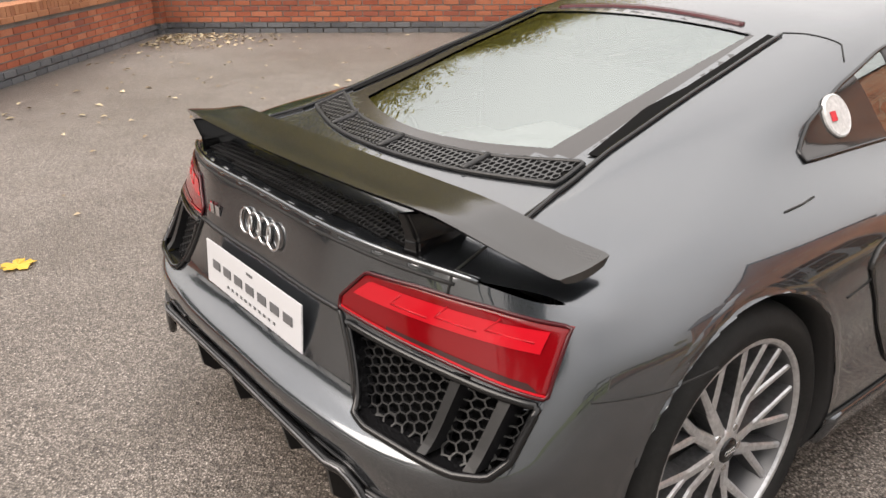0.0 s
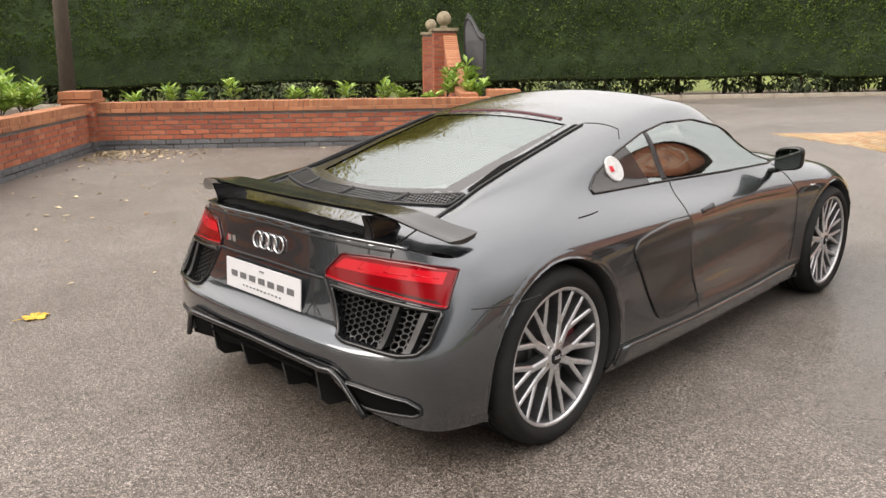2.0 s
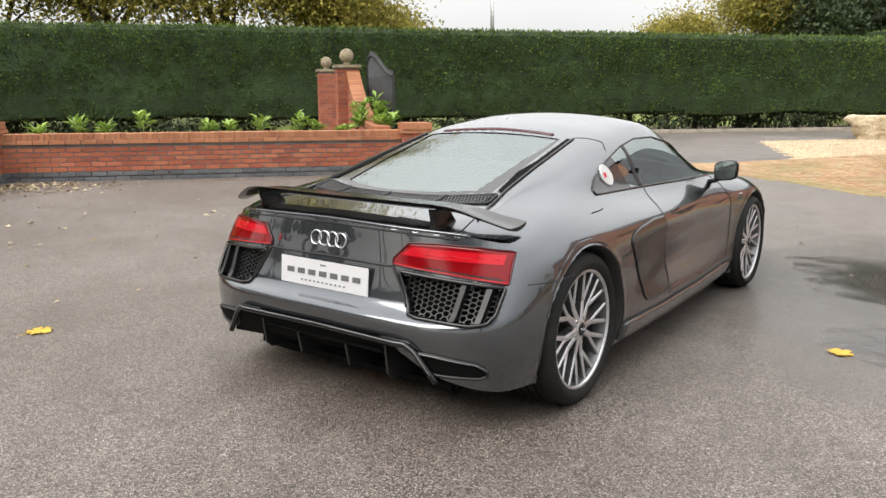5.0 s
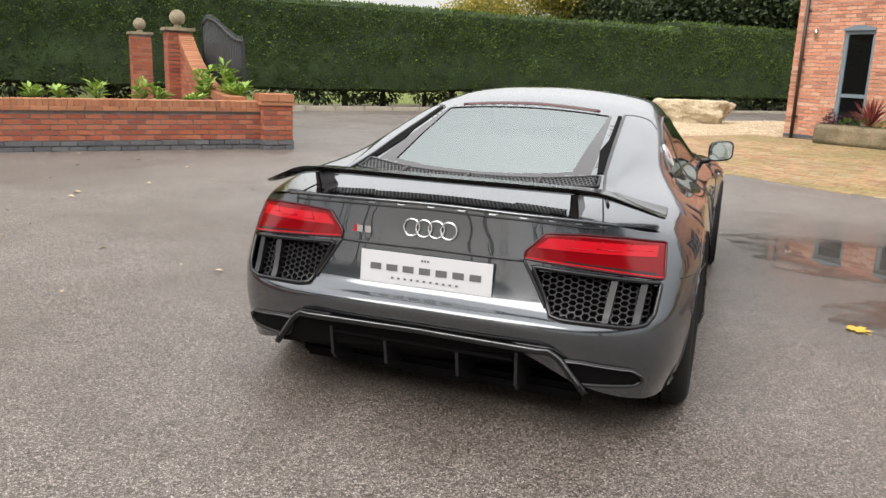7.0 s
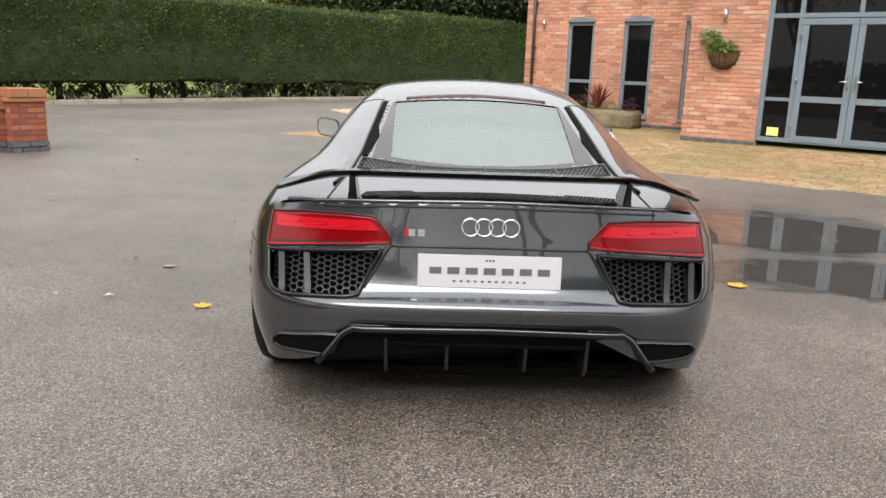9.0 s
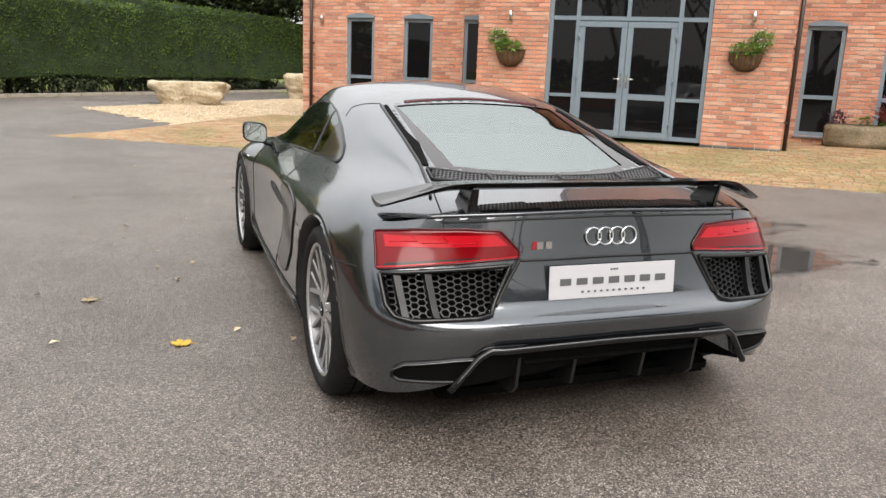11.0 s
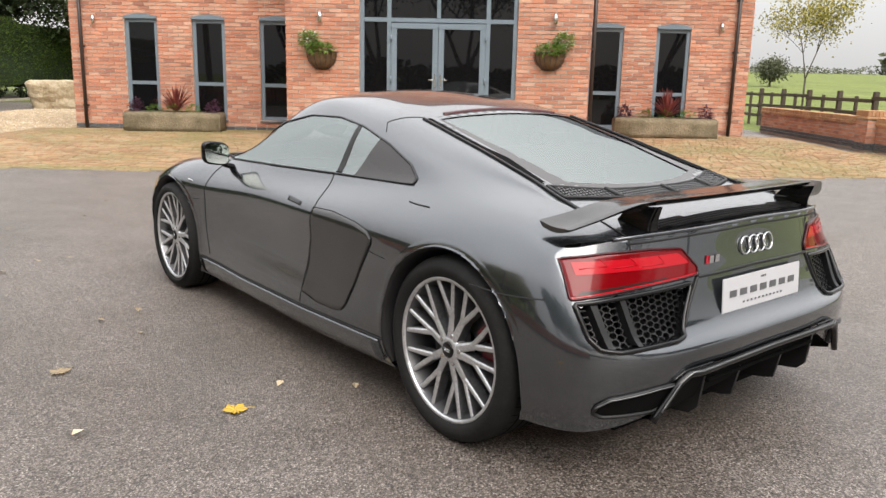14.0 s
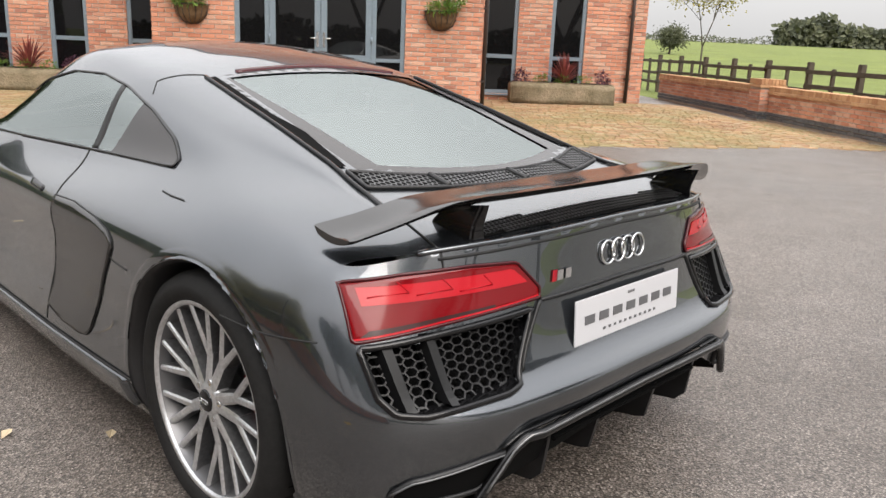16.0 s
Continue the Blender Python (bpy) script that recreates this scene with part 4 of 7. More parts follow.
def swept_wall(m, length, low, high):
    """A brick wall whose top sweeps up in a curve along +x."""
    ob = holder("swept_wall", m, "red brick wall with a curved swept top by the gate", "garden wall", "garden walls")
    top = lambda x: low + (high - low) * max(0.0, x / length) ** 2.6
    verts, faces = [], []
    n = 24
    for i in range(n + 1):
        x = length * i / n
        for y in (0.006, 0.22):
            verts += [(x, y, -0.05), (x, y, top(x) - 0.05)]
    for i in range(n):
        a = i * 4
        faces += [(a, a + 4, a + 5, a + 1), (a + 2, a + 3, a + 7, a + 6), (a + 1, a + 5, a + 7, a + 3)]
    raw_thing("core", verts, faces, dark_mortar, None, ob)
    sp = lambda z: [(0.0 if z < low - 0.06 else length * ((z + 0.06 - low) / (high - low)) ** (1 / 2.6), length)]
    sd = random.Random(31)
    lay_bricks(wall_bricks(sp, high - 0.08, BRH, BRL, JOINT, 0.004, sd), red_brick, ob)
    lay_bricks([(length - b, length - a, c, d, e) for a, b, c, d, e in wall_bricks(sp, high - 0.08, BRH, BRL, JOINT, 0.004, sd)], red_brick, ob, pose(length, 0.226, 0, 0, 0, 180))
    bm = bmesh.new()
    d = 0.0
    x = 0.0
    while x < length - 0.01:
        slope = (top(x + 0.01) - top(x)) / 0.01
        ang = math.atan(slope)
        mm = pose(x, 0, top(x), 0, -math.degrees(ang), 0)
        before = set(bm.verts)
        box(bm, 0, 0.068, -0.03, 0.25, -0.06, 0.05, 0.004)
        for v in set(bm.verts) - before:
            v.co = mm @ v.co
        x += 0.077 * math.cos(ang)
    part("coping", bm, coping_brick, ob)
    return ob


swept_wall(site(-0.55, -11.82, 0, 180), 3.85, 0.72, 1.72)


def iron_gate(m, w, low, high):
    ob = holder("iron_gate", m, "black iron driveway gate with arched top, standing open", "gate")
    top = lambda x: low + (high - low) * (0.5 + 0.5 * math.cos(math.pi * max(0.0, x / w - 0.12) / 0.88)) - 0.12 * max(0.0, 0.12 - x / w) / 0.12
    part("stile", boxed(0, 0.05, -0.025, 0.025, 0.05, top(0) + 0.1, 0.004), iron_black, ob)
    part("stile", boxed(w - 0.05, w, -0.025, 0.025, 0.05, top(w) + 0.02, 0.004), iron_black, ob)
    for z in (0.12, 0.62):
        part("rail", boxed(0.05, w - 0.05, -0.02, 0.02, z, z + 0.05, 0.004), iron_black, ob)
    bm = bmesh.new()
    for i in range(20):
        a, b = w * i / 20, w * (i + 1) / 20
        rod(bm, (a, 0, top(a)), (b, 0, top(b)), 0.026, sides=8)
    part("top_rail", bm, iron_black, ob)
    k = 0.1
    while k < w - 0.05:
        part("bar", rod(bmesh.new(), (k, 0, 0.14), (k, 0, top(k) + 0.09), 0.009, sides=6), iron_black, ob)
        k += 0.105
    part("panel", boxed(0.05, w - 0.05, 0.002, 0.008, 0.14, low), iron_black, ob, "dark infill sheet")
    return ob


iron_gate(site(-4.3, -11.62, 0, 1.0), 2.8, 1.62, 2.06)

# ---- kerb and hedge ----
kerb = holder("kerb", SITE, "pale stone kerb along the verge under the hedge", "kerb", kind="structure")
kerb_mesh = finish("kerb_stone", boxed(-0.09, 0.09, 0.004, 0.90, -0.05, 0.13, 0.012), grained("kerb_stone", (0.28, 0.25, 0.2), (0.42, 0.38, 0.31), 2.0, 0.9, 40.0, 0.4, 0.004))
v0 = -24.0
while v0 < 30:
    ob = new("kerb_stone", kerb_mesh)
    ob.parent = kerb
    ob.matrix_basis = pose(-10.1, v0, 0)
    v0 += 0.912

HU0, HU1, HLO, HHI = -11.3, -13.0, 0.60, 3.15


def hedge(v_from, v_to, top, seed, label):
    rg = random.Random(seed)
    ob = holder("hedge", SITE, label, "hedge")
    verts, faces = [], []
    nv = int((v_to - v_from) / 0.5)
    ring = [(HU0, HLO), (HU0 + 0.04, HLO + 0.5), (HU0 + 0.02, (HLO + top) / 2), (HU0 - 0.06, top - 0.15), (HU0 - 0.3, top), (HU1 + 0.3, top), (HU1, top - 0.2), (HU1, HLO), ((HU0 + HU1) / 2, HLO - 0.12)]
    k = len(ring)
    for i in range(nv + 1):
        v = v_from + (v_to - v_from) * i / nv
        for u, z in ring:
            d = 0.10 * noise.noise((v * 0.45, z * 0.9, seed)) + 0.05 * noise.noise((v * 1.7, z * 2, seed))
            zz = z + (0.05 * noise.noise((v * 0.5, 3, seed)) if z > top - 0.25 else 0) + (0.16 * noise.noise((v * 0.35, 9, seed)) if z < HLO + 0.1 else 0)
            verts.append((u + d, v, zz))
    for i in range(nv):
        for j in range(k):
            a, b = i * k + j, i * k + (j + 1) % k
            faces.append((a, b, b + k, a + k))
    faces += [tuple(range(k)), tuple(reversed(range(nv * k, nv * k + k)))]
    # solid hull, coloured as the shade between the leaves
    raw_thing("core", verts, faces, hedge_shade_core, None, ob)
    verts, faces = [], []
    def sprig(u, v, z, out):
        p = Vector((u, v, z))
        way = (out + Vector((rg.uniform(-.7, .7), rg.uniform(-.9, .9), rg.uniform(-.5, .9)))).normalized()
        flat_leaf(verts, faces, p, way, Vector((rg.uniform(-1, 1), rg.uniform(-1, 1), rg.uniform(-1, 1))).normalized(), rg.uniform(0.06, 0.13), rg.uniform(0.03, 0.06))
    area = (v_to - v_from) * (top - HLO)
    for _ in range(int(area * 330)):
        v, z = rg.uniform(v_from, v_to), rg.uniform(HLO - 0.06, top)
        t = (z - HLO) / (top - HLO)
        u = HU0 + 0.04 * math.sin(math.pi * t) - 0.22 * max(0, t - 0.93) / 0.07 + 0.10 * noise.noise((v * 0.45, z * 0.9, seed)) + 0.05 * noise.noise((v * 1.7, z * 2, seed))
        lift = 0.16 * noise.noise((v * 0.35, 9, seed)) * max(0.0, 1 - t * 4)
        sprig(u - 0.04 + rg.uniform(-0.03, 0.03), v, z + lift, Vector((1, 0, 0.25)))
    for _ in range(int((v_to - v_from) * 200)):
        v, u = rg.uniform(v_from, v_to), rg.uniform(HU1, HU0 - 0.05)
        sprig(u, v, top - 0.04 + 0.05 * noise.noise((v * 0.5, 3, seed)) + rg.uniform(-0.03, 0.05), Vector((0.2, 0, 1)))
    raw_thing("leaves", verts, faces, hedge_leaf, None, ob, kind="stuff")
    v = v_from + 0.4
    low_v, low_f = [], []
    while v < v_to:
        bm = bmesh.new()
        u = rg.uniform(HU1 + 0.5, HU0 - 0.35)
        r = rg.uniform(0.05, 0.10)
        lean = rg.uniform(-0.15, 0.15)
        rod(bm, (u, v, -0.03), (u, v + lean * 0.5, 0.45), r * 1.2, r, 8)
        rod(bm, (u, v + lean * 0.5, 0.43), (u, v + lean + 0.12, 1.1), r * 0.9, r * 0.6, 7)
        rod(bm, (u, v + lean * 0.5, 0.40), (u + 0.05, v + lean - 0.22, 1.1), r * 0.7, r * 0.5, 7)
        part("trunk", bm, bark, ob)
        # dark leaf clumps added under the hedge to stand for its shade
        vv, ff = leaf_cluster(rg, (u + 0.2, v + rg.uniform(-.3, .3), 0.47), (0.45, 0.85, 0.36), 460, 0.15, 0.08, 0.5)
        base_i = len(low_v)
        low_v += vv
        low_f += [tuple(i + base_i for i in q) for q in ff]
        v += rg.uniform(0.6, 1.5)
    raw_thing("shade_growth", low_v, low_f, dark_leaf, None, ob, kind="stuff")
    return ob


hedge(-38.0, 8.0, HHI, 4, "tall clipped dark green conifer hedge with bare trunks below")
hedge(8.0, 18.3, HHI + 0.25, 6, "clipped green hedge, a little taller than its neighbours")
hedge(18.3, 34.0, HHI + 0.05, 8, "clipped green hedge, a little lower than its neighbour")


# ---- trees ----
def branch(bm, tips, p, way, length, r, depth, rg, gnarl=0.35):
    n = 3
    q = p
    d = way
    for i in range(n):
        d = (d + Vector((rg.uniform(-gnarl, gnarl), rg.uniform(-gnarl, gnarl), rg.uniform(-0.1, 0.25))) * 0.5).normalized()
        e = q + d * (length / n)
        r2 = r * (1 - 0.16)
        rod(bm, q, e, r, r2, 6 if depth > 1 else 5)
        q, r = e, r2
        if depth > 0 and i >= (1 if depth > 2 else 0):
            for _ in range(rg.choice((1, 2))):
                side = Vector((rg.uniform(-1, 1), rg.uniform(-1, 1), rg.uniform(-0.1, 0.8))).normalized()
                branch(bm, tips, q, (d * 0.55 + side).normalized(), length * rg.uniform(0.55, 0.75), r * 0.62, depth - 1, rg, gnarl)
    if depth <= 1:
        tips.append(q)
    if depth > 0:
        branch(bm, tips, q, d, length * 0.6, r, depth - 1, rg, gnarl)


def tree(m, seed, height, leaf_mat, leaves, size, spread, label, depth=4, trunk=0.16, clear=0.3):
    rg = random.Random(seed)
    ob = holder("tree", m, label, "tree", "trees round the yard")
    bm, tips = bmesh.new(), []
    rod(bm, (0, 0, -0.05), (0, 0, height * clear), trunk, trunk * 0.8, 9)
    for _ in range(3 if depth > 3 else 2):
        branch(bm, tips, Vector((0, 0, height * clear * rg.uniform(0.85, 1))), Vector((rg.uniform(-.5, .5), rg.uniform(-.5, .5), 1)).normalized(), height * 0.33, trunk * 0.62, depth, rg)
    part("trunk", bm, bark, ob)
    verts, faces = [], []
    for t in tips:
        for _ in range(leaves):
            p = t + Vector((rg.gauss(0, spread), rg.gauss(0, spread), rg.gauss(0, spread * 0.8)))
            way = Vector((rg.uniform(-1, 1), rg.uniform(-1, 1), rg.uniform(-1, 0.5))).normalized()
            flat_leaf(verts, faces, p, way, Vector((rg.uniform(-1, 1), rg.uniform(-1, 1), 0.6)).normalized(), size * rg.uniform(0.6, 1.3), size * rg.uniform(0.5, 0.8))
    raw_thing("crown", verts, faces, leaf_mat, None, ob)
    return ob


AUT = "tall roadside tree with thin yellow-brown autumn leaves"
for k, (u, n, h) in enumerate(((-17, 27.5, 9.5), (-18, 22.5, 10.5), (-17.5, 18.5, 9.5), (-19, 14.5, 10), (-18, 30, 9), (-19, 34, 10), (-20, 11.5, 8.5))):
    tree(site(u, -n), 40 + k, h * 0.85, autumn_leaf, 19, 0.16, 0.9, AUT, 4, 0.2, 0.2)
for k, (u, n, h) in enumerate(((-21.5, 25, 15.5), (-22.5, 19.5, 16.5), (-21, 15.5, 15.5), (-22, 31, 15))):
    tree(site(u, -n), 50 + k, h, autumn_leaf, 22, 0.18, 0.9, AUT, 4, 0.27, 0.16)
for k, (u, n, h) in enumerate(((-23.5, -11.0, 6.8), (-27, -8.6, 4.9), (-20, 9.0, 4.4))):
    tree(site(u, -n), 60 + k, h, autumn_leaf, 16, 0.16, 0.55, "bushy autumn tree far behind the hedge", 4, 0.16, 0.25)
for k, (u, n, h) in enumerate(((-15.5, -13, 8.5), (-14, -20, 9.5), (-8, -24, 10), (-17, -18, 9), (-4, -27, 9.5), (-18, -25, 10), (-21.5, -14.5, 8.0), (-19.5, -16.8, 8.5))):
    tree(site(u, -n), 70 + k, h, dark_leaf, 40, 0.20, 1.1, "dark evergreen tree rising behind the hedge", 4, 0.2, 0.08)
tree(site(23.2, 20.0), 81, 5.6, autumn_leaf, 9, 0.12, 0.3, "slim young tree with sparse leaves in the field", 3, 0.05, 0.3)
tree(site(37, 62, ground_z(37, 62)), 83, 2.7, hazed_leaf, 14, 0.2, 0.5, "round bushy tree in the field", 3, 0.12, 0.15)

def far_wood(name, m, length, height, seed, mat, label, count):
    rg = random.Random(seed)
    verts, faces = [], []
    for _ in range(count):
        x = rg.uniform(0, length)
        top = height * (0.45 + 0.55 * abs(noise.noise((x * 0.05, seed, 0)) + 0.4 * noise.noise((x * 0.21, seed, 5)) + 0.2))
        z = rg.uniform(0, top)
        flat_leaf(verts, faces, Vector((x, rg.uniform(-2, 2), z)), Vector((rg.uniform(-1, 1), rg.uniform(-1, 1), rg.uniform(-.3, 1))).normalized(), Vector((rg.uniform(-1, 1), -1, 0.5)).normalized(), height * 0.22, height * 0.14)
    return raw_thing(name, verts, faces, mat, m, label=label, category="woods", kind="stuff")


# behind the viewer: dark trees seen in glass, an added hedge, closing the yard
for k, (u, n, h) in enumerate(((-4, 40, 9), (2, 43, 10), (8, 41, 9), (14, 43, 10), (21, 38, 9), (25, 28, 9), (26, 18, 8))):
    tree(site(u, -n), 90 + k, h * 1.5, dark_leaf, 14, 0.22, 0.8, "dark half-bare tree closing the yard", 4, 0.26, 0.12)
# added out of view, so that glass and tail reflect something dark
far_wood("unseen_hedge", site(-10, -46, 0, 0), 40, 3.2, 15, dark_leaf, "dark hedge added behind the viewer to darken reflections", 4000)

# leaning pole beyond the bed, lamp mast behind the hedge
thing("timber_pole", rod(bmesh.new(), (0, 0, -0.05), (-0.25, 0.1, 6.0), 0.15, 0.11, 12), timber, site(-3.4, -19.3), "leaning weathered timber pole beyond the bed", "pole")
thing("lamp_mast", rod(bmesh.new(), (0, 0, -0.05), (0, 0, 8.5), 0.11, 0.07, 12), steel, site(-22, -3.5), "slim grey steel mast behind the hedge", "mast")

# ---- right-hand boundary: wall, fence, field and far woods ----
garden_wall(site(16.6, 6.5, 0.05, -90) @ pose(0, 0, 0), 6.0, 0.66, "low pale red brick boundary wall beside the paving", brick=house_brick, bed=mortar, cope=tan_coping)
garden_wall(site(16.6, -0.02, 0.05, -90), 7.4, 0.66, "low pale red brick boundary wall beside the paving and field", brick=house_brick, bed=mortar, cope=tan_coping)
brick_pier(site(16.66, 0.24, 0.05), 0.5, 0.80, "square pale red brick pier in the boundary wall", brick=house_brick, bed=mortar, cope=tan_coping)
white_post = thing("white_gate", boxed(0, 0.14, 0, 0.14, 0.0, 1.05, 0.01), white_paint, site(13.95, 0.6, 0.02), "white painted post beside the house", "post")


def rail_fence(m, length):
    ob = holder("post_and_rail_fence", m, "weathered dark timber post and rail field fence", "fence")
    post_me = finish("post", boxed(-0.06, 0.06, -0.06, 0.06, -0.1, 1.22, 0.012), timber)
    slim_me = finish("post", boxed(-0.035, 0.035, -0.05, 0.03, -0.1, 1.1, 0.01), timber)
    x, i = 0.0, 0
    while x <= length:
        p = new("post", post_me if i % 2 == 0 else slim_me)
        p.parent = ob
        p.matrix_basis = pose(x, 0, 0, 0, 0, 0)
        x += 0.95
        i += 1
    for z in (0.28, 0.62, 0.98):
        x = 0.0
        while x < length:
            part("rail", boxed(x, min(length, x + 1.9), -0.11, -0.06, z, z + 0.09, 0.01), timber, ob, m=pose(0, 0, 0, 0, rng.uniform(-0.2, 0.2), 0))
            x += 1.9
    return ob


rail_fence(site(18.0, 22, 0.0, -90), 32)


far_wood("far_hedgerow", site(35, 165, 4.0, 4), 190, 2.6, 3, hazed_leaf, "distant hedgerow across the green field", 5000)
far_wood("far_wood", site(101, 168, 4.0, 6), 80, 8, 5, hazed_leaf, "distant dark wood beyond the green field", 4500)
far_wood("far_hedgerow", site(-900, -260, 0, 0), 700, 8, 9, hazed_leaf, "distant tree line beyond the hedge", 3000)

# ---- fallen leaves and puddle ----
def fallen_leaf(m, size, mat, seed, label):
    """A lobed maple leaf, curled, with a stalk."""
    rg = random.Random(seed)
    bm = bmesh.new()
    n = 30
    rim = []
    for i in range(n):
        a = 2 * math.pi * i / n
        r = size * (0.55 + 0.35 * abs(math.cos(2.5 * a)) + 0.06 * math.cos(15 * a))
        rim.append(bm.verts.new((r * math.cos(a), r * math.sin(a), 0.006 + size * 0.22 * rg.uniform(0.0, 1) * (r / size) ** 2)))
    c = bm.verts.new((0, 0, 0.008))
    for i in range(n):
        bm.faces.new((c, rim[i], rim[(i + 1) % n]))
    rod(bm, (-size * 0.5, 0, 0.008), (-size * 1.4, size * 0.2, 0.006), 0.0025, 0.0015, 5)
    return thing("fallen_leaf", bm, mat, m, label, "leaf", "fallen leaves")


for k, (x, y, s, mt) in enumerate(((-0.873, 2.105, 0.085, yellow_fall), (1.426, -1.758, 0.075, yellow_fall), (0.683, 1.442, 0.055, yellow_fall), (1.507, 1.888, 0.05, brown_fall))):
    fallen_leaf(pose(x, y, 0.0, 0, 0, 40 * k), s, mt, 200 + k, "fallen yellow maple leaf on the asphalt" if mt is yellow_fall else "pale dry leaf on the asphalt")
lr = random.Random(77)
verts, faces, idx = [], [], []
def litter(u, n, s):
    a = lr.uniform(0, 6.3)
    way = Vector((math.cos(a), math.sin(a), lr.uniform(-0.05, 0.3)))
    up = Vector((lr.uniform(-.3, .3), lr.uniform(-.3, .3), 1)).normalized()
    flat_leaf(verts, faces, Vector((u, -n, ground_z(u, -n) + 0.012)), way, up, s, s * 0.7)
for _ in range(420):
    litter(-0.1 + abs(lr.gauss(0, 0.7)), 17.6 - abs(lr.gauss(0, 0.7)), lr.uniform(0.03, 0.09))
for _ in range(90):
    litter(lr.uniform(0, 6), 17.6 - abs(lr.gauss(0, 1.6)), lr.uniform(0.03, 0.08))
for _ in range(95):
    litter(lr.uniform(0, 8), lr.uniform(8.5, 17), lr.uniform(0.025, 0.06))
for _ in range(300):
    litter(lr.uniform(-10, -9.4), lr.uniform(-20, 14), lr.uniform(0.03, 0.08))
raw_thing("leaf_litter", verts, faces, brown_fall, SITE, label="scattered dry brown leaves on the asphalt", category="leaves", kind="stuff")


def puddle(name, x, y, rx, ry, z, seed, mat, label):
    """A flat sheet of water with an uneven rim."""
    bm = bmesh.new()
    n = 90
    ring = []
    for i in range(n):
        a = 2 * math.pi * i / n
        r = 1 + 0.28 * noise.noise((math.cos(a) * 1.3, math.sin(a) * 1.3, seed)) + 0.12 * noise.noise((math.cos(a) * 5, math.sin(a) * 5, 2))
        ring.append(bm.verts.new((1.15 * r * math.cos(a), 1.15 * r * math.sin(a), 0)))
    c = bm.verts.new((0, 0, 0))
    for i in range(n):
        bm.faces.new((c, ring[i], ring[(i + 1) % n]))
    return thing(name, bm, mat, pose(x, y, z, 0, 0, -8) @ Matrix.Diagonal((rx, ry, 1, 1)), label, "puddle", kind="structure")


puddle("damp_patch", 3.1, -2.3, 2.4, 1.9, 0.002, 8, damp, "damp film of rain on the asphalt")
puddle("puddle", 3.3, -2.75, 0.82, 1.5, 0.0065, 4, water, "shallow rain puddle lying on the asphalt")
puddle("puddle", 1.7, -2.65, 0.52, 0.85, 0.0065, 6, water, "small shallow rain puddle lying on the asphalt")

# ---- the car: x ahead, y to its left, origin on the ground under the rear axle ----
car = holder("sports_car", pose(0, 0, 0), "dark grey two-door sports coupe with rear wing, parked on asphalt", "car")

# contour lines of the body from the middle of the tail round the side to the nose
LINES = {
    "sill": [(-.70, 0, .375), (-.695, .33, .37), (-.66, .60, .255), (-.55, .80, .20), (-.33, .88, .19), (0, .91, .18), (.45, .915, .17), (1.0, .90, .15), (1.6, .89, .15), (2.15, .89, .16), (2.65, .90, .17), (3.15, .84, .16), (3.5, .55, .15), (3.58, 0, .15)],
    "low": [(-.725, 0, .40), (-.72, .33, .395), (-.68, .62, .36), (-.56, .835, .33), (-.33, .925, .32), (0, .955, .32), (.45, .957, .29), (1.0, .945, .28), (1.6, .925, .27), (2.15, .915, .29), (2.65, .945, .32), (3.15, .88, .30), (3.54, .58, .30), (3.62, 0, .30)],
    "mid": [(-.745, 0, .475), (-.738, .33, .472), (-.685, .62, .46), (-.56, .842, .46), (-.33, .94, .46), (0, .968, .48), (.45, .95, .46), (1.0, .915, .45), (1.6, .895, .45), (2.15, .91, .46), (2.65, .962, .48), (3.13, .90, .44), (3.49, .6, .44), (3.58, 0, .44)],
    "waist": [(-.672, 0, .532), (-.669, .33, .530), (-.632, .62, .517), (-.53, .838, .55), (-.31, .935, .60), (0, .965, .63), (.45, .95, .60), (1.0, .912, .58), (1.6, .892, .58), (2.15, .91, .58), (2.65, .957, .62), (3.1, .89, .56), (3.46, .6, .54), (3.55, 0, .54)],
    "upper": [(-.632, 0, .70), (-.625, .35, .70), (-.56, .62, .70), (-.455, .83, .70), (-.28, .905, .725), (0, .925, .755), (.45, .925, .745), (1.0, .915, .725), (1.6, .893, .715), (2.15, .90, .70), (2.65, .93, .715), (3.04, .86, .65), (3.38, .6, .60), (3.48, 0, .60)],
    "belt": [(-.612, 0, .835), (-.60, .35, .828), (-.525, .62, .812), (-.415, .80, .785), (-.24, .81, .83), (0, .80, .862), (.42, .765, .885), (1.01, .765, .862), (1.6, .785, .845), (2.15, .79, .825), (2.65, .81, .788), (3.0, .74, .73), (3.3, .55, .68), (3.38, 0, .68)],
}
# the same from the rear corner over the top
TOPS = {
    "rail": [(-.525, .62, .812), (-.24, .62, .872), (0, .615, .915), (.42, .665, .985), (1.0, .64, 1.088), (1.6, .60, 1.118), (2.12, .70, .86), (2.55, .60, .822), (2.95, .55, .765), (3.25, .40, .705), (3.38, 0, .68)],
    "inner": [(-.60, .35, .828), (-.22, .50, .880), (0, .512, .938), (.42, .488, 1.050), (1.0, .45, 1.178), (1.6, .44, 1.188), (2.18, .48, .89), (2.55, .40, .84), (2.95, .36, .79), (3.22, .25, .725), (3.38, 0, .68)],
    "crown": [(-.612, 0, .835), (-.26, 0, .888), (0, 0, .955), (.42, 0, 1.075), (1.0, 0, 1.212), (1.62, 0, 1.218), (2.28, 0, .915), (2.55, 0, .86), (2.95, 0, .81), (3.2, 0, .74), (3.38, 0, .68)],
}


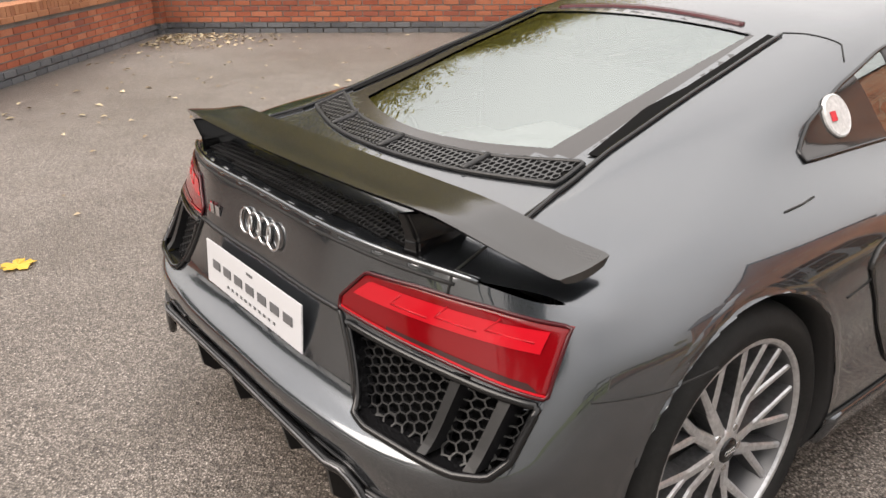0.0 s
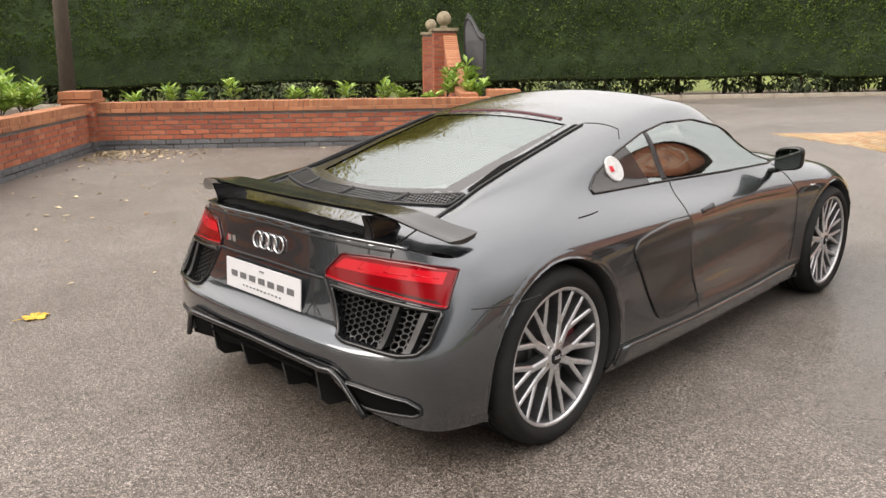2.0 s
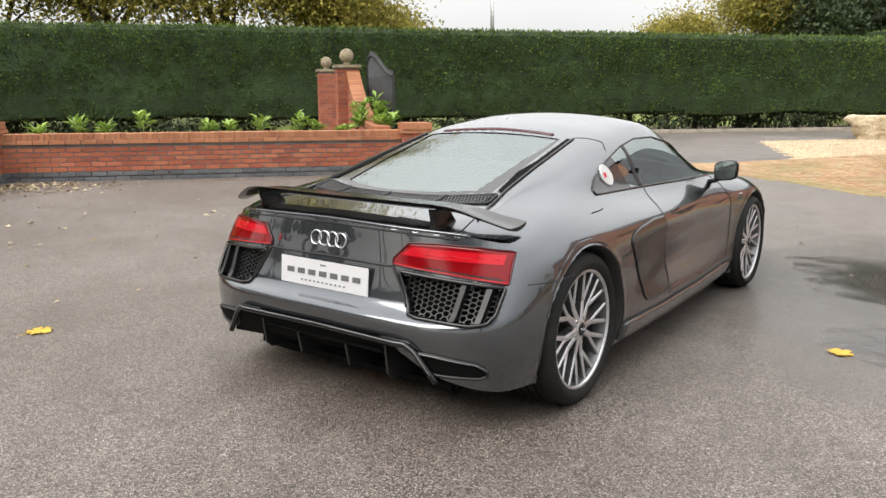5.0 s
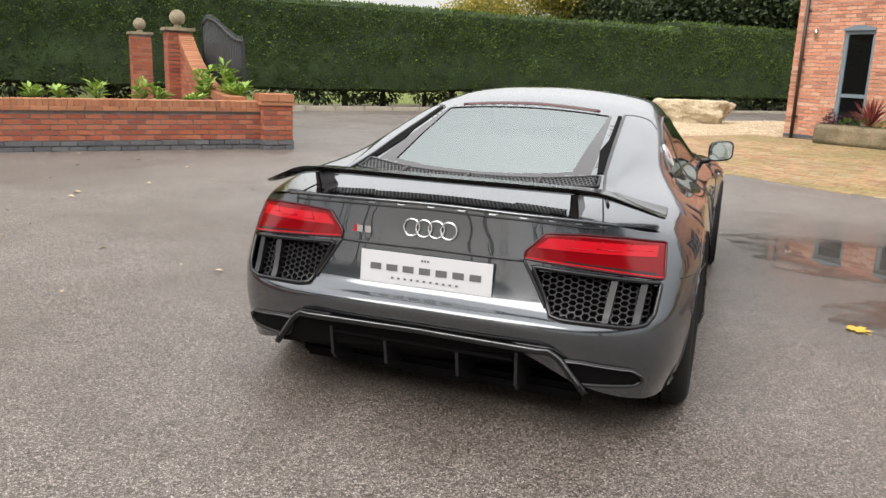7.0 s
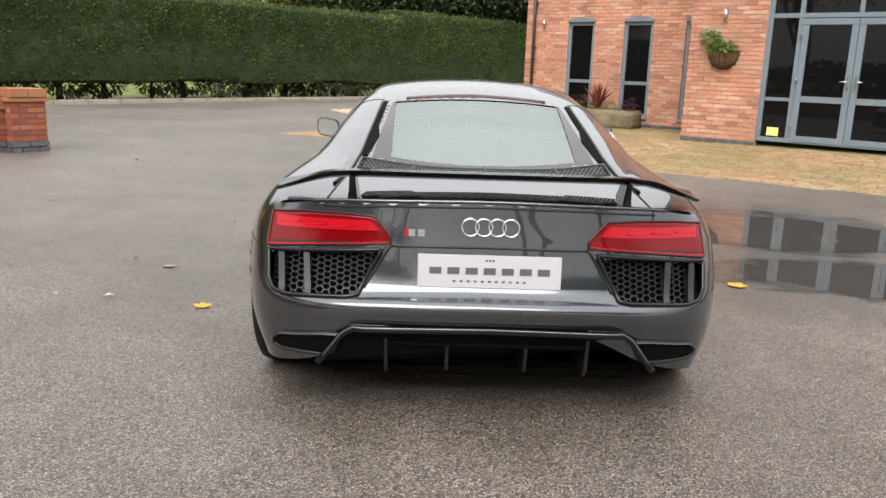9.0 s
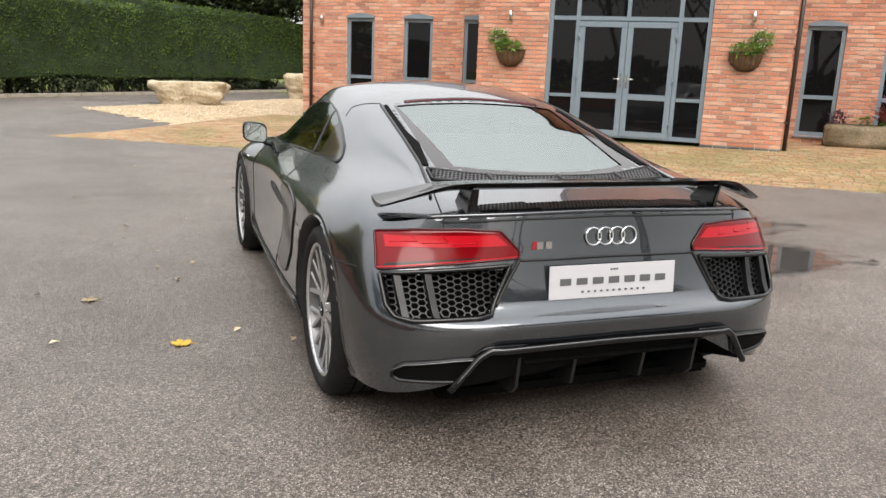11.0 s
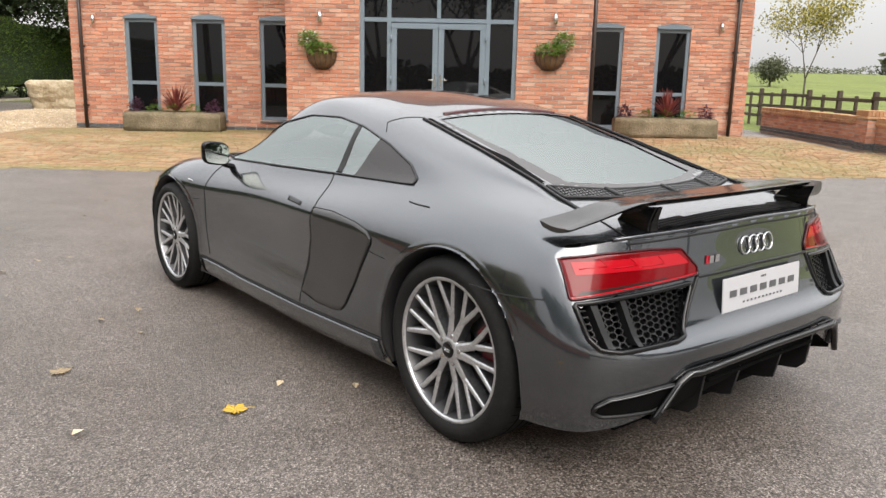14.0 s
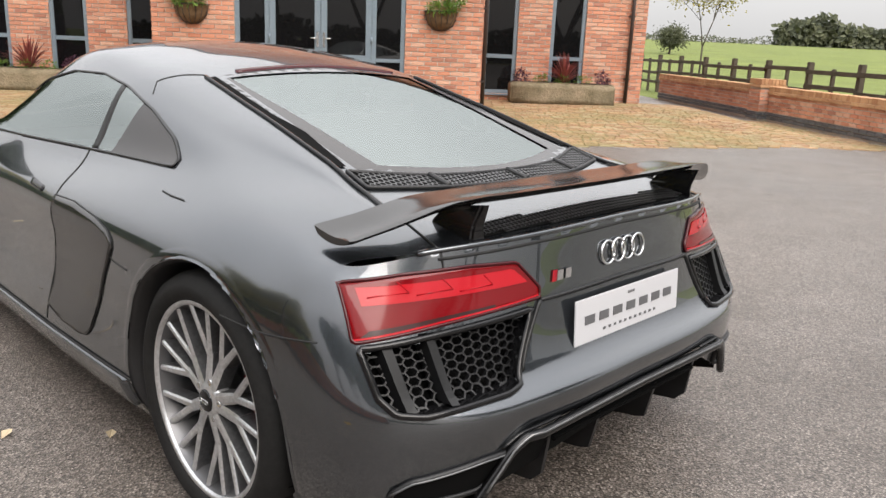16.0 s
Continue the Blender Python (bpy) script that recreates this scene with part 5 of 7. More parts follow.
def spline(p, x, lead=None):
    """Catmull-Rom through p at x (0 .. len - 1); lead is the point before the first."""
    i = min(int(x), len(p) - 2)
    f = x - i
    p1, p2 = Vector(p[i]), Vector(p[i + 1])
    p0 = Vector(p[i - 1]) if i else (Vector(lead) if lead else p1 * 2 - p2)
    p3 = Vector(p[i + 2]) if i + 2 < len(p) else p2 * 2 - p1
    return 0.5 * (2 * p1 + (p2 - p0) * f + (2 * p0 - 5 * p1 + 4 * p2 - p3) * f * f + (3 * p1 - p0 - 3 * p2 + p3) * f ** 3)


def flip(p):
    return (p[0], -p[1], p[2])


def contour(s):
    """The points of the body's section at s knots from the tail's middle."""
    pts = [spline(c, s, flip(c[1])) for c in LINES.values()]
    if s >= 3:
        pts += [spline(c, s - 3) for c in TOPS.values()]
    return pts


PER_S, PER_T = 12, 9
SHELL = []
for i in range(13 * PER_S + 1):
    s = i / PER_S
    pts = contour(s)
    col = []
    for j in range((len(pts) - 1) * PER_T + 1):
        q = spline(pts + ([flip(pts[-2])] if s >= 3 else []), j / PER_T)
        col.append(q)
    if s >= 3:
        col[-1].y = 0.0
    SHELL.append(col)

ARCHES = [(0.0, 0.35, 0.375), (2.65, 0.333, 0.362)]


def inside(poly, x, y):
    hit = False
    for (a, b), (c, d) in zip(poly, poly[1:] + poly[:1]):
        if (b > y) != (d > y) and x < (c - a) * (y - b) / (d - b) + a:
            hit = not hit
    return hit


# outlines in side view (x, z), rear view (y, z) and top view (x, y)
DLO = [(2.13, .838), (1.95, .968), (1.74, 1.058), (1.48, 1.108), (1.20, 1.112), (.97, 1.082), (.72, 1.022), (.52, .955), (.43, .905), (.425, .886), (.50, .883), (1.01, .868), (1.6, .852)]
REAR_GLASS = [(.74, .455), (.74, -.455), (-.06, -.50), (-.19, -.25), (-.205, 0), (-.19, .25), (-.06, .50)]
SCREEN = [(1.56, .42), (1.62, 0), (1.56, -.42), (2.12, -.55), (2.22, 0), (2.12, .55)]
LAMP_TOP = [(.362, .705), (.425, .772), (.55, .775), (.70, .768), (.825, .752)]
LAMP_LOW = [(.362, .680), (.50, .668), (.62, .656), (.75, .642), (.835, .632)]
GRILLE = [(.392, .655), (.478, .496), (.52, .488), (.74, .478), (.795, .487), (.818, .52), (.828, .62)]


def shrink(poly, k):
    cx, cy = sum(p[0] for p in poly) / len(poly), sum(p[1] for p in poly) / len(poly)
    return [(cx + (x - cx) * k, cy + (y - cy) * k) for x, y in poly]


HOLES_SIDE = [shrink([p for p in DLO], 0.95)]
HOLES_TOP = [shrink(REAR_GLASS, 0.94), shrink(SCREEN, 0.92)]
HOLES_REAR = [shrink(GRILLE, 1.0)]


def shell_mesh(cut):
    """The whole skin, both sides, with the wheel arches and openings cut if asked."""
    bm = bmesh.new()
    tag = bm.faces.layers.int.new("panel")
    seen = {}
    def vert(p):
        key = (round(p.x, 5), round(p.y, 5), round(p.z, 5))
        if key not in seen:
            seen[key] = bm.verts.new(p)
        return seen[key]
    for side in (1, -1):
        for i in range(len(SHELL) - 1):
            for j in range(min(len(SHELL[i]), len(SHELL[i + 1])) - 1):
                q = [SHELL[i][j], SHELL[i + 1][j], SHELL[i + 1][j + 1], SHELL[i][j + 1]]
                c = (q[0] + q[1] + q[2] + q[3]) / 4
                s, t = (i + 0.5) / PER_S, (j + 0.5) / PER_T
                drop = False
                moved = []
                if cut:
                    if t > 4.6 and s > 5 and any(inside(h, c.x, c.z) for h in HOLES_SIDE) and t < 6.3:
                        drop = True
                    if t > 6 and any(inside(h, c.x, c.y) for h in HOLES_TOP):
                        drop = True
                    if s < 4 and t < 5 and any(inside(h, c.y, c.z) for h in HOLES_REAR):
                        drop = True
                    for ax, az, ar in ARCHES:
                        if c.y > 0.6 and t < 5:
                            n_in = sum(math.hypot(p.x - ax, p.z - az) < ar for p in q)
                            if n_in == 4:
                                drop = True
                            elif n_in:
                                new_q = []
                                for p in q:
                                    d = Vector((p.x - ax, p.z - az))
                                    if d.length < ar:
                                        d = d.normalized() * ar
                                        p = Vector((ax + d.x, p.y, az + d.y))
                                    new_q.append(p)
                                q = new_q
                if drop:
                    continue
                vs = [vert(Vector((p.x, p.y * side, p.z))) for p in q]
                if side > 0:
                    vs.reverse()
                uniq = list(dict.fromkeys(vs))
                if len(uniq) < 3 or bm.faces.get(uniq):
                    continue
                try:
                    f = bm.faces.new(uniq)
                except ValueError:
                    continue
                f.smooth = True
                # which panel: 0 tail, 1 bumper, 2/3 quarters, 4/5 doors, 6/7 front wings, 8 nose, 9 bonnet, 10 roof, 11 deck
                lr = 0 if side > 0 else 1
                if t > 6 or (t > 5 and s < 4.2):
                    k = 11 if s < 4.6 else (10 if s < 8.6 else 9)
                elif s < 3.4:
                    k = 1 if t < 3 else 0
                elif s < 7.0:
                    k = 2 + lr
                elif s < 9.25:
                    k = 4 + lr
                elif s < 11:
                    k = 6 + lr
                else:
                    k = 8 if t < 5 else 9
                f[tag] = k
    bmesh.ops.recalc_face_normals(bm, faces=bm.faces[:])
    return bm


full = shell_mesh(False)
full.normal_update()
SKIN = BVHTree.FromBMesh(full)
full.free()
WAYS = {"left": ((0, 1, 0), lambda a, b: (a, 3, b)), "right": ((0, -1, 0), lambda a, b: (a, -3, b)),
        "rear": ((-1, 0, 0), lambda a, b: (-3, a, b)), "top": ((0, 0, 1), lambda a, b: (a, b, 3)), "front": ((1, 0, 0), lambda a, b: (6, a, b))}


def lift(view, a, b, off=0.0):
    """The point of the skin seen at (a, b) in that view, raised by off along its normal."""
    way, start = WAYS[view]
    p = Vector(start(a, b))
    hit, n, _, _ = SKIN.ray_cast(p, -Vector(way))
    if hit is None:
        hit, n, _, _ = SKIN.find_nearest(p - Vector(way) * 2.3)
    if n.dot(Vector(way)) < 0:
        n = -n
    return hit + n * off


def resample(poly, n):
    pts = [Vector((*p, 0)) for p in poly]
    d = [0.0]
    for a, b in zip(pts[:-1], pts[1:]):
        d.append(d[-1] + (b - a).length)
    out = []
    for i in range(n + 1):
        x = d[-1] * i / n
        k = max(j for j in range(len(d)) if d[j] <= x + 1e-9)
        k = min(k, len(pts) - 2)
        f = (x - d[k]) / max(d[k + 1] - d[k], 1e-9)
        p = pts[k].lerp(pts[k + 1], f)
        out.append((p.x, p.y))
    return out


def smooth(poly, n=10):
    """A denser curve through the points of a 2D outline."""
    pts = [(a, b, 0) for a, b in poly]
    return [tuple(spline(pts, i / n)[:2]) for i in range((len(pts) - 1) * n + 1)]


def patch(view, upper, lower, off, n=30, m=8, rim=0.006, bm=None, mat=0):
    """A panel lying on the skin between two outline curves, with a turned-in rim."""
    bm = bm or bmesh.new()
    up, lo = resample(upper, n), resample(lower, n)
    rows = []
    for j in range(m + 1):
        f = j / m
        rows.append([bm.verts.new(lift(view, a + (c - a) * f, b + (d - b) * f, off)) for (a, b), (c, d) in zip(up, lo)])
    faces = []
    for j in range(m):
        for i in range(n):
            fc = bm.faces.new((rows[j][i], rows[j][i + 1], rows[j + 1][i + 1], rows[j + 1][i]))
            fc.smooth = True
            fc.material_index = mat
            faces.append(fc)
    bmesh.ops.recalc_face_normals(bm, faces=faces)
    want = Vector(WAYS[view][0])
    if sum(fc.normal.dot(want) for fc in faces) < 0:
        bmesh.ops.reverse_faces(bm, faces=faces)
    if rim:
        edge = [e for e in bm.edges if e.is_boundary and e.link_faces and e.link_faces[0] in set(faces)]
        r = bmesh.ops.extrude_edge_only(bm, edges=edge)
        for v in r["geom"]:
            if isinstance(v, bmesh.types.BMVert):
                v.co -= want * (rim + off)
        for v in r["geom"]:
            if isinstance(v, bmesh.types.BMFace):
                v.material_index = mat
    return bm


def tube(bm, pts, r, closed=False, sides=6, mat=0, flat=1.0):
    n = len(pts)
    rings = []
    for i, p in enumerate(pts):
        a = pts[i - 1] if i or closed else pts[i]
        b = pts[(i + 1) % n] if i + 1 < n or closed else pts[i]
        q = (Vector(b) - Vector(a)).to_track_quat('Z', 'Y')
        rings.append([bm.verts.new(Vector(p) + q @ Vector((r * math.cos(2 * math.pi * k / sides), r * flat * math.sin(2 * math.pi * k / sides), 0))) for k in range(sides)])
    for i in range(n if closed else n - 1):
        a, b = rings[i], rings[(i + 1) % n]
        for k in range(sides):
            f = bm.faces.new((a[k], a[(k + 1) % sides], b[(k + 1) % sides], b[k]))
            f.smooth = True
            f.material_index = mat
    if not closed:
        bm.faces.new(rings[0][::-1]).material_index = mat
        bm.faces.new(rings[-1]).material_index = mat
    return bm


def line_on(view, poly, n, off=0.0):
    return [lift(view, a, b, off) for a, b in resample(poly, n)]


def mirrored(poly):
    return [(-a, b) for a, b in poly]


# painted panels, each with the normals of the whole skin
bm = shell_mesh(True)
bm.normal_update()
tag = bm.faces.layers.int["panel"]
groups = {}
for f in bm.faces:
    groups.setdefault(f[tag], []).append(f)
PANEL_NAMES = {0: "tail_panel", 1: "rear_bumper", 2: "quarter_panel", 3: "quarter_panel", 4: "door", 5: "door", 6: "front_wing", 7: "front_wing", 8: "front_bumper", 9: "bonnet", 10: "roof", 11: "engine_deck"}
panels = {}
for k, fs in sorted(groups.items()):
    ids, co, normals, faces = {}, [], [], []
    for f in fs:
        q = []
        for v in f.verts:
            if v not in ids:
                ids[v] = len(co)
                co.append(tuple(v.co))
                normals.append(tuple(v.normal))
            q.append(ids[v])
        faces.append(q)
    me = bpy.data.meshes.new(PANEL_NAMES[k])
    me.from_pydata(co, [], faces)
    me.polygons.foreach_set("use_smooth", [True] * len(me.polygons))
    me.normals_split_custom_set_from_vertices(normals)
    me.materials.append(paint)
    ob = new(PANEL_NAMES[k], me)
    ob.parent = car
    panels[k] = ob
bm.free()

# wheel housings and floor
for ax, az, ar in ARCHES:
    for s in (1, -1):
        bm = bmesh.new()
        n = 40
        rings = []
        for y, r in ((0.93, ar), (0.925, ar - 0.012), (0.60, ar - 0.012), (0.55, 0.02)):
            ring = []
            for i in range(n + 1):
                a = -0.42 + (math.pi + 0.84) * i / n
                x, z = ax + r * math.cos(a), az + r * math.sin(a)
                yy = y
                if y > 0.9:
                    h = lift("left", ax + ar * 1.01 * math.cos(a), max(0.2, az + ar * 1.01 * math.sin(a)))
                    yy = min(h.y, 0.97) - (0.001 if y == 0.93 else 0.012)
                ring.append(bm.verts.new((x, s * yy, max(0.12, z))))
            rings.append(ring)
        for a, b in zip(rings[:-1], rings[1:]):
            for i in range(n):
                f = bm.faces.new((a[i], a[i + 1], b[i + 1], b[i]))
                f.smooth = True
        part("wheel_housing", bm, satin_black, car)
        # smooth flange of the arch, following the skin
        bm = bmesh.new()
        rings = []
        for dr, off in ((-0.003, 0.0008), (0.010, 0.0014), (0.022, 0.0012), (0.034, -0.0012)):
            ring = []
            for i in range(81):
                a = -0.30 + (math.pi + 0.60) * i / 80
                h = lift("left", ax + (ar + max(dr, 0.002)) * math.cos(a), max(0.2, az + (ar + max(dr, 0.002)) * math.sin(a)), off)
                ring.append(bm.verts.new((ax + (ar + dr) * math.cos(a), s * h.y, max(0.19, az + (ar + dr) * math.sin(a)))))
            rings.append(ring)
        for ra, rb in zip(rings[:-1], rings[1:]):
            for i in range(80):
                bm.faces.new((ra[i], ra[i + 1], rb[i + 1], rb[i])).smooth = True
        bmesh.ops.recalc_face_normals(bm, faces=bm.faces[:])
        part("arch_flange", bm, paint, car)
        # rolled lip of the arch
        lip = []
        for i in range(61):
            a = -0.36 + (math.pi + 0.72) * i / 60
            z = az + (ar + 0.004) * math.sin(a)
            h = lift("left", ax + (ar + 0.010) * math.cos(a), max(0.2, az + (ar + 0.010) * math.sin(a)))
            lip.append(Vector((ax + (ar + 0.004) * math.cos(a), s * (h.y - 0.004), max(0.185, z))))
        part("arch_lip", tube(bmesh.new(), lip, 0.005, sides=8), satin_black, car)
bm = bmesh.new()
box(bm, -0.52, 3.35, -0.60, 0.60, 0.125, 0.19, 0.02)
box(bm, 0.42, 2.25, -0.86, 0.86, 0.13, 0.18, 0.02)
part("floor_pan", bm, black_and_shade, car)
# skirts under the doors
for s, v in ((1, "left"), (-1, "right")):
    bm = patch(v, [(.40, .285), (1.0, .262), (1.7, .25), (2.27, .262)], [(.40, .19), (1.0, .17), (1.7, .165), (2.27, .18)], 0.012, 40, 5, 0.02)
    part("side_skirt", bm, paint, car)
    bm = bmesh.new()
    tube(bm, line_on(v, [(.36, .292), (1.0, .268), (1.7, .256), (2.27, .268)], 40, 0.004), 0.004)
    part("skirt_seam", bm, seam_black, car)

# ---- glass ----
SPLIT_X = 1.0
def upper_of(x0, x1, n=24):
    """Upper outline of the side window between two x, as a curve."""
    top = [p for p in DLO[:10]]
    out = []
    for i in range(n + 1):
        x = x0 + (x1 - x0) * i / n
        for (a, b), (c, d) in zip(top[:-1], top[1:]):
            if c <= x <= a and a != c:
                out.append((x, b + (d - b) * (x - a) / (c - a)))
                break
    return out


def lower_of(x0, x1, n=24):
    low = [DLO[9], DLO[10], DLO[11], DLO[12], (2.13, .838)]
    out = []
    for i in range(n + 1):
        x = x0 + (x1 - x0) * i / n
        for (a, b), (c, d) in zip(low[:-1], low[1:]):
            if a <= x <= c:
                out.append((x, b + (d - b) * (x - a) / (c - a)))
                break
    return out


for s, v, door_k in ((1, "left", 4), (-1, "right", 5)):
    ob = part("side_window", patch(v, upper_of(2.12, 1.02), lower_of(2.12, 1.02), 0.001, 40, 10, 0), car_glass, car)
    ob.visible_shadow = False
    ob = part("quarter_window", patch(v, upper_of(0.98, 0.80), [(.98, .869), (.88, .872)], 0.001, 12, 10, 0), car_glass, car)
    ob.visible_shadow = False
    part("quarter_panel_glass", patch(v, upper_of(0.80, 0.44), [(.88, .872), (.60, .88), (.50, .883), (.435, .888)], 0.002, 20, 10, 0.0), glass_frit, car, "dark glossy quarter window panel")
    part("window_pillar", patch(v, [(1.015, 1.085), (.985, 1.08)], [(1.03, .866), (.985, .867)], 0.003, 3, 12, 0.003), satin_black, car)
    bm = bmesh.new()
    tube(bm, [lift(v, a, b, 0.002) for a, b in resample(DLO + DLO[:1], 110)][:-1], 0.0055, True)
    part("window_seal", bm, gloss_black, car)
    # door cuts and side blade
    for poly, n in (([(1.04, .862), (1.0, .80), (.965, .735), (1.0, .60), (1.045, .42), (1.055, .285)], 40), ([(2.12, .832), (2.17, .77), (2.20, .66), (2.195, .45), (2.15, .30)], 40), ([(.36, .62), (.46, .625), (.51, .64)], 8)):
        part("door_cut", tube(bmesh.new(), line_on(v, poly, n, 0.0005), 0.0024, sides=5), seam_black, panels[door_k])
    up = [(.972, .732), (.80, .738), (.60, .724), (.50, .706), (.468, .685), (.465, .66)]
    blade_low = [(1.045, .335), (.90, .318), (.74, .322), (.68, .335), (.65, .365), (.636, .40)]
    bm = bmesh.new()
    n, m = 26, 26
    U, L = resample(up, n), resample(blade_low, n)
    rows = []
    for j in range(m + 1):
        f = j / m
        row = []
        for i in range(n + 1):
            a = U[i][0] + (L[i][0] - U[i][0]) * f
            b = U[i][1] + (L[i][1] - U[i][1]) * f
            g = i / n
            h = lift(v, a, b, 0)
            h.y += s * (0.004 + 0.003 * smoothstep(0.0, 1.0, g))
            row.append(bm.verts.new(h))
        rows.append(row)
    for j in range(m):
        for i in range(n):
            fc = bm.faces.new((rows[j][i], rows[j][i + 1], rows[j + 1][i + 1], rows[j + 1][i]))
            fc.smooth = True
    bmesh.ops.recalc_face_normals(bm, faces=bm.faces[:])
    if sum(f.normal.y for f in bm.faces) * s < 0:
        bmesh.ops.reverse_faces(bm, faces=bm.faces[:])
    edge = [e for e in bm.edges if e.is_boundary]
    r = bmesh.ops.extrude_edge_only(bm, edges=edge)
    for vv in r["geom"]:
        if isinstance(vv, bmesh.types.BMVert):
            vv.co.y -= s * 0.012
    part("side_blade", bm, carbon, car, "glossy dark carbon side blade")
    # thin dark gap round the blade
    gap_line = [lift(v, x, z, 0.002) for x, z in resample(up + blade_low[::-1], 60)]
    part("blade_gap", tube(bmesh.new(), gap_line, 0.0025, sides=6), seam_black, car)
    # flush handle pocket
    part("door_handle", patch(v, [(1.24, .748), (1.10, .738)], [(1.23, .728), (1.10, .722)], 0.004, 8, 3, 0.003), gloss_black, panels[door_k])
    # seam between quarter and bumper, and the fold on the shoulder
    bm = bmesh.new()
    tube(bm, line_on(v, [(-.43, .628), (-.30, .622), (-.15, .63)], 16, 0.0005), 0.0024, sides=5)
    part("bumper_cut", bm, seam_black, car)
    part("wing_cut", tube(bmesh.new(), line_on(v, [(2.27, .60), (2.33, .595)], 4, 0.0005), 0.002, sides=5), seam_black, car)
    bm = bmesh.new()
    tube(bm, [lift("top", x, s * y, 0.0005) for x, y in resample([(.80, .64), (.85, .60), (.80, .52), (.76, .475)], 14)], 0.002, sides=5)
    part("roof_cut", bm, seam_black, car)

# badge disc on the right quarter window
c0 = lift("right", .648, .957, 0.0)
c1 = lift("right", .668, .957, 0.0)
c2 = lift("right", .648, .977, 0.0)
nx = (c1 - c0).normalized()
nz = (c2 - c0).normalized()
nn_ = nx.cross(nz).normalized()
if nn_.y > 0:
    nn_ = -nn_
bm = bmesh.new()
prev = None
for r, h in ((0.058, 0.0), (0.058, 0.008), (0.053, 0.011), (0.050, 0.010), (0.0, 0.0105)):
    ring = [bm.verts.new(c0 + nx * r * math.cos(2 * math.pi * i / 40) + nz * r * math.sin(2 * math.pi * i / 40) + nn_ * h) for i in range(40)]
    if prev:
        for i in range(40):
            bm.faces.new((prev[i], prev[(i + 1) % 40], ring[(i + 1) % 40], ring[i]))
    prev = ring
bmesh.ops.remove_doubles(bm, verts=bm.verts[:], dist=1e-6)
bmesh.ops.recalc_face_normals(bm, faces=bm.faces[:])
disc = part("fuel_cap", bm, white_disc, car, "round pale silver fuel cap with red emblem")
bm = bmesh.new()
mq = Matrix((nx, nz, nn_)).transposed().to_4x4()
mq.translation = c0 + nn_ * 0.0115
box(bm, -0.038, -0.012, -0.013, 0.013, 0, 0.001)
bm.transform(mq)
part("emblem", bm, badge_red, disc)

# rear window with its dark border
ob = part("rear_window", patch("top", [(.72, .44), (.735, 0), (.72, -.44)], smooth([(-.05, .485), (-.155, .24), (-.188, 0), (-.155, -.24), (-.05, -.485)]), -0.004, 40, 26, 0), car_glass, car)
ob.visible_shadow = False
for s in (1, -1):
    part("glass_border", patch("top", [(.735, s * .462), (.30, s * .485), (-.05, s * .512)], [(.70, s * .415), (.30, s * .405), (-.075, s * .395)], 0.0, 30, 4, 0), glass_frit, car)
part("glass_border", patch("top", smooth([(.735, .462), (.752, 0), (.735, -.462)]), smooth([(.70, .42), (.712, 0), (.70, -.42)]), 0.0, 30, 4, 0), glass_frit, car)
part("glass_border", patch("top", smooth([(-.045, .42), (-.118, .21), (-.148, 0), (-.118, -.21), (-.045, -.42)]), smooth([(-.05, .512), (-.157, .26), (-.193, 0), (-.157, -.26), (-.05, -.512)]), 0.0, 30, 4, 0), glass_frit, car)
ob = part("high_brake_light", patch("top", [(.755, .36), (.772, 0), (.755, -.36)], [(.738, .36), (.753, 0), (.738, -.36)], 0.006, 30, 3, 0.006), lens_dark, car, "dark red high-level brake light")
for s in (1, -1):
    # finned side gap between glass and sail
    bm = patch("top", [(.72, s * .475), (.30, s * .50), (.05, s * .515), (-.03, s * .522)], [(.72, s * .455), (.34, s * .475), (.20, s * .462), (-.04, s * .497)], 0.004, 40, 3, 0.0)
    part("side_gap", bm, black_and_shade, car)
    bm = bmesh.new()
    tube(bm, [lift("top", x, s * y, 0.004) for x, y in resample([(.74, .482), (.30, .508), (.0, .526), (-.20, .555), (-.36, .60)], 40)], 0.006, sides=6)
    part("sail_edge", bm, gloss_black, car)
# windscreen
ob = part("windscreen", patch("top", [(1.55, .45), (1.60, 0), (1.55, -.45)], [(2.12, .60), (2.24, 0), (2.12, -.60)], 0.0, 30, 14, 0), car_glass, car)
ob.visible_shadow = False


# ---- honeycomb ----
def honeycomb(to_point, poly, cell, bar, depth, squash=0.6):
    """Hexagonal cells inside a 2D outline: each a ring of six bars mapped by to_point(a, b, d)."""
    bm = bmesh.new()
    xs, ys = [p[0] for p in poly], [p[1] for p in poly]
    dx, dy = cell * 1.5, cell * math.sqrt(3) * squash
    i = 0
    x = min(xs)
    while x <= max(xs):
        y = min(ys) + (dy / 2 if i % 2 else 0)
        while y <= max(ys):
            if inside(poly, x, y):
                o, q, ob_, qb = [], [], [], []
                for k in range(6):
                    a = math.pi / 3 * k
                    ex, ey = math.cos(a), math.sin(a) * squash
                    o.append(bm.verts.new(to_point(x + cell * ex, y + cell * ey, 0)))
                    q.append(bm.verts.new(to_point(x + (cell - bar) * ex, y + (cell - bar) * ey, 0)))
                    qb.append(bm.verts.new(to_point(x + (cell - bar) * ex, y + (cell - bar) * ey, depth)))
                for k in range(6):
                    j = (k + 1) % 6
                    bm.faces.new((o[k], o[j], q[j], q[k]))
                    bm.faces.new((q[k], q[j], qb[j], qb[k]))
            y += dy
        x += dx
        i += 1
    bmesh.ops.recalc_face_normals(bm, faces=bm.faces[:])
    return bm


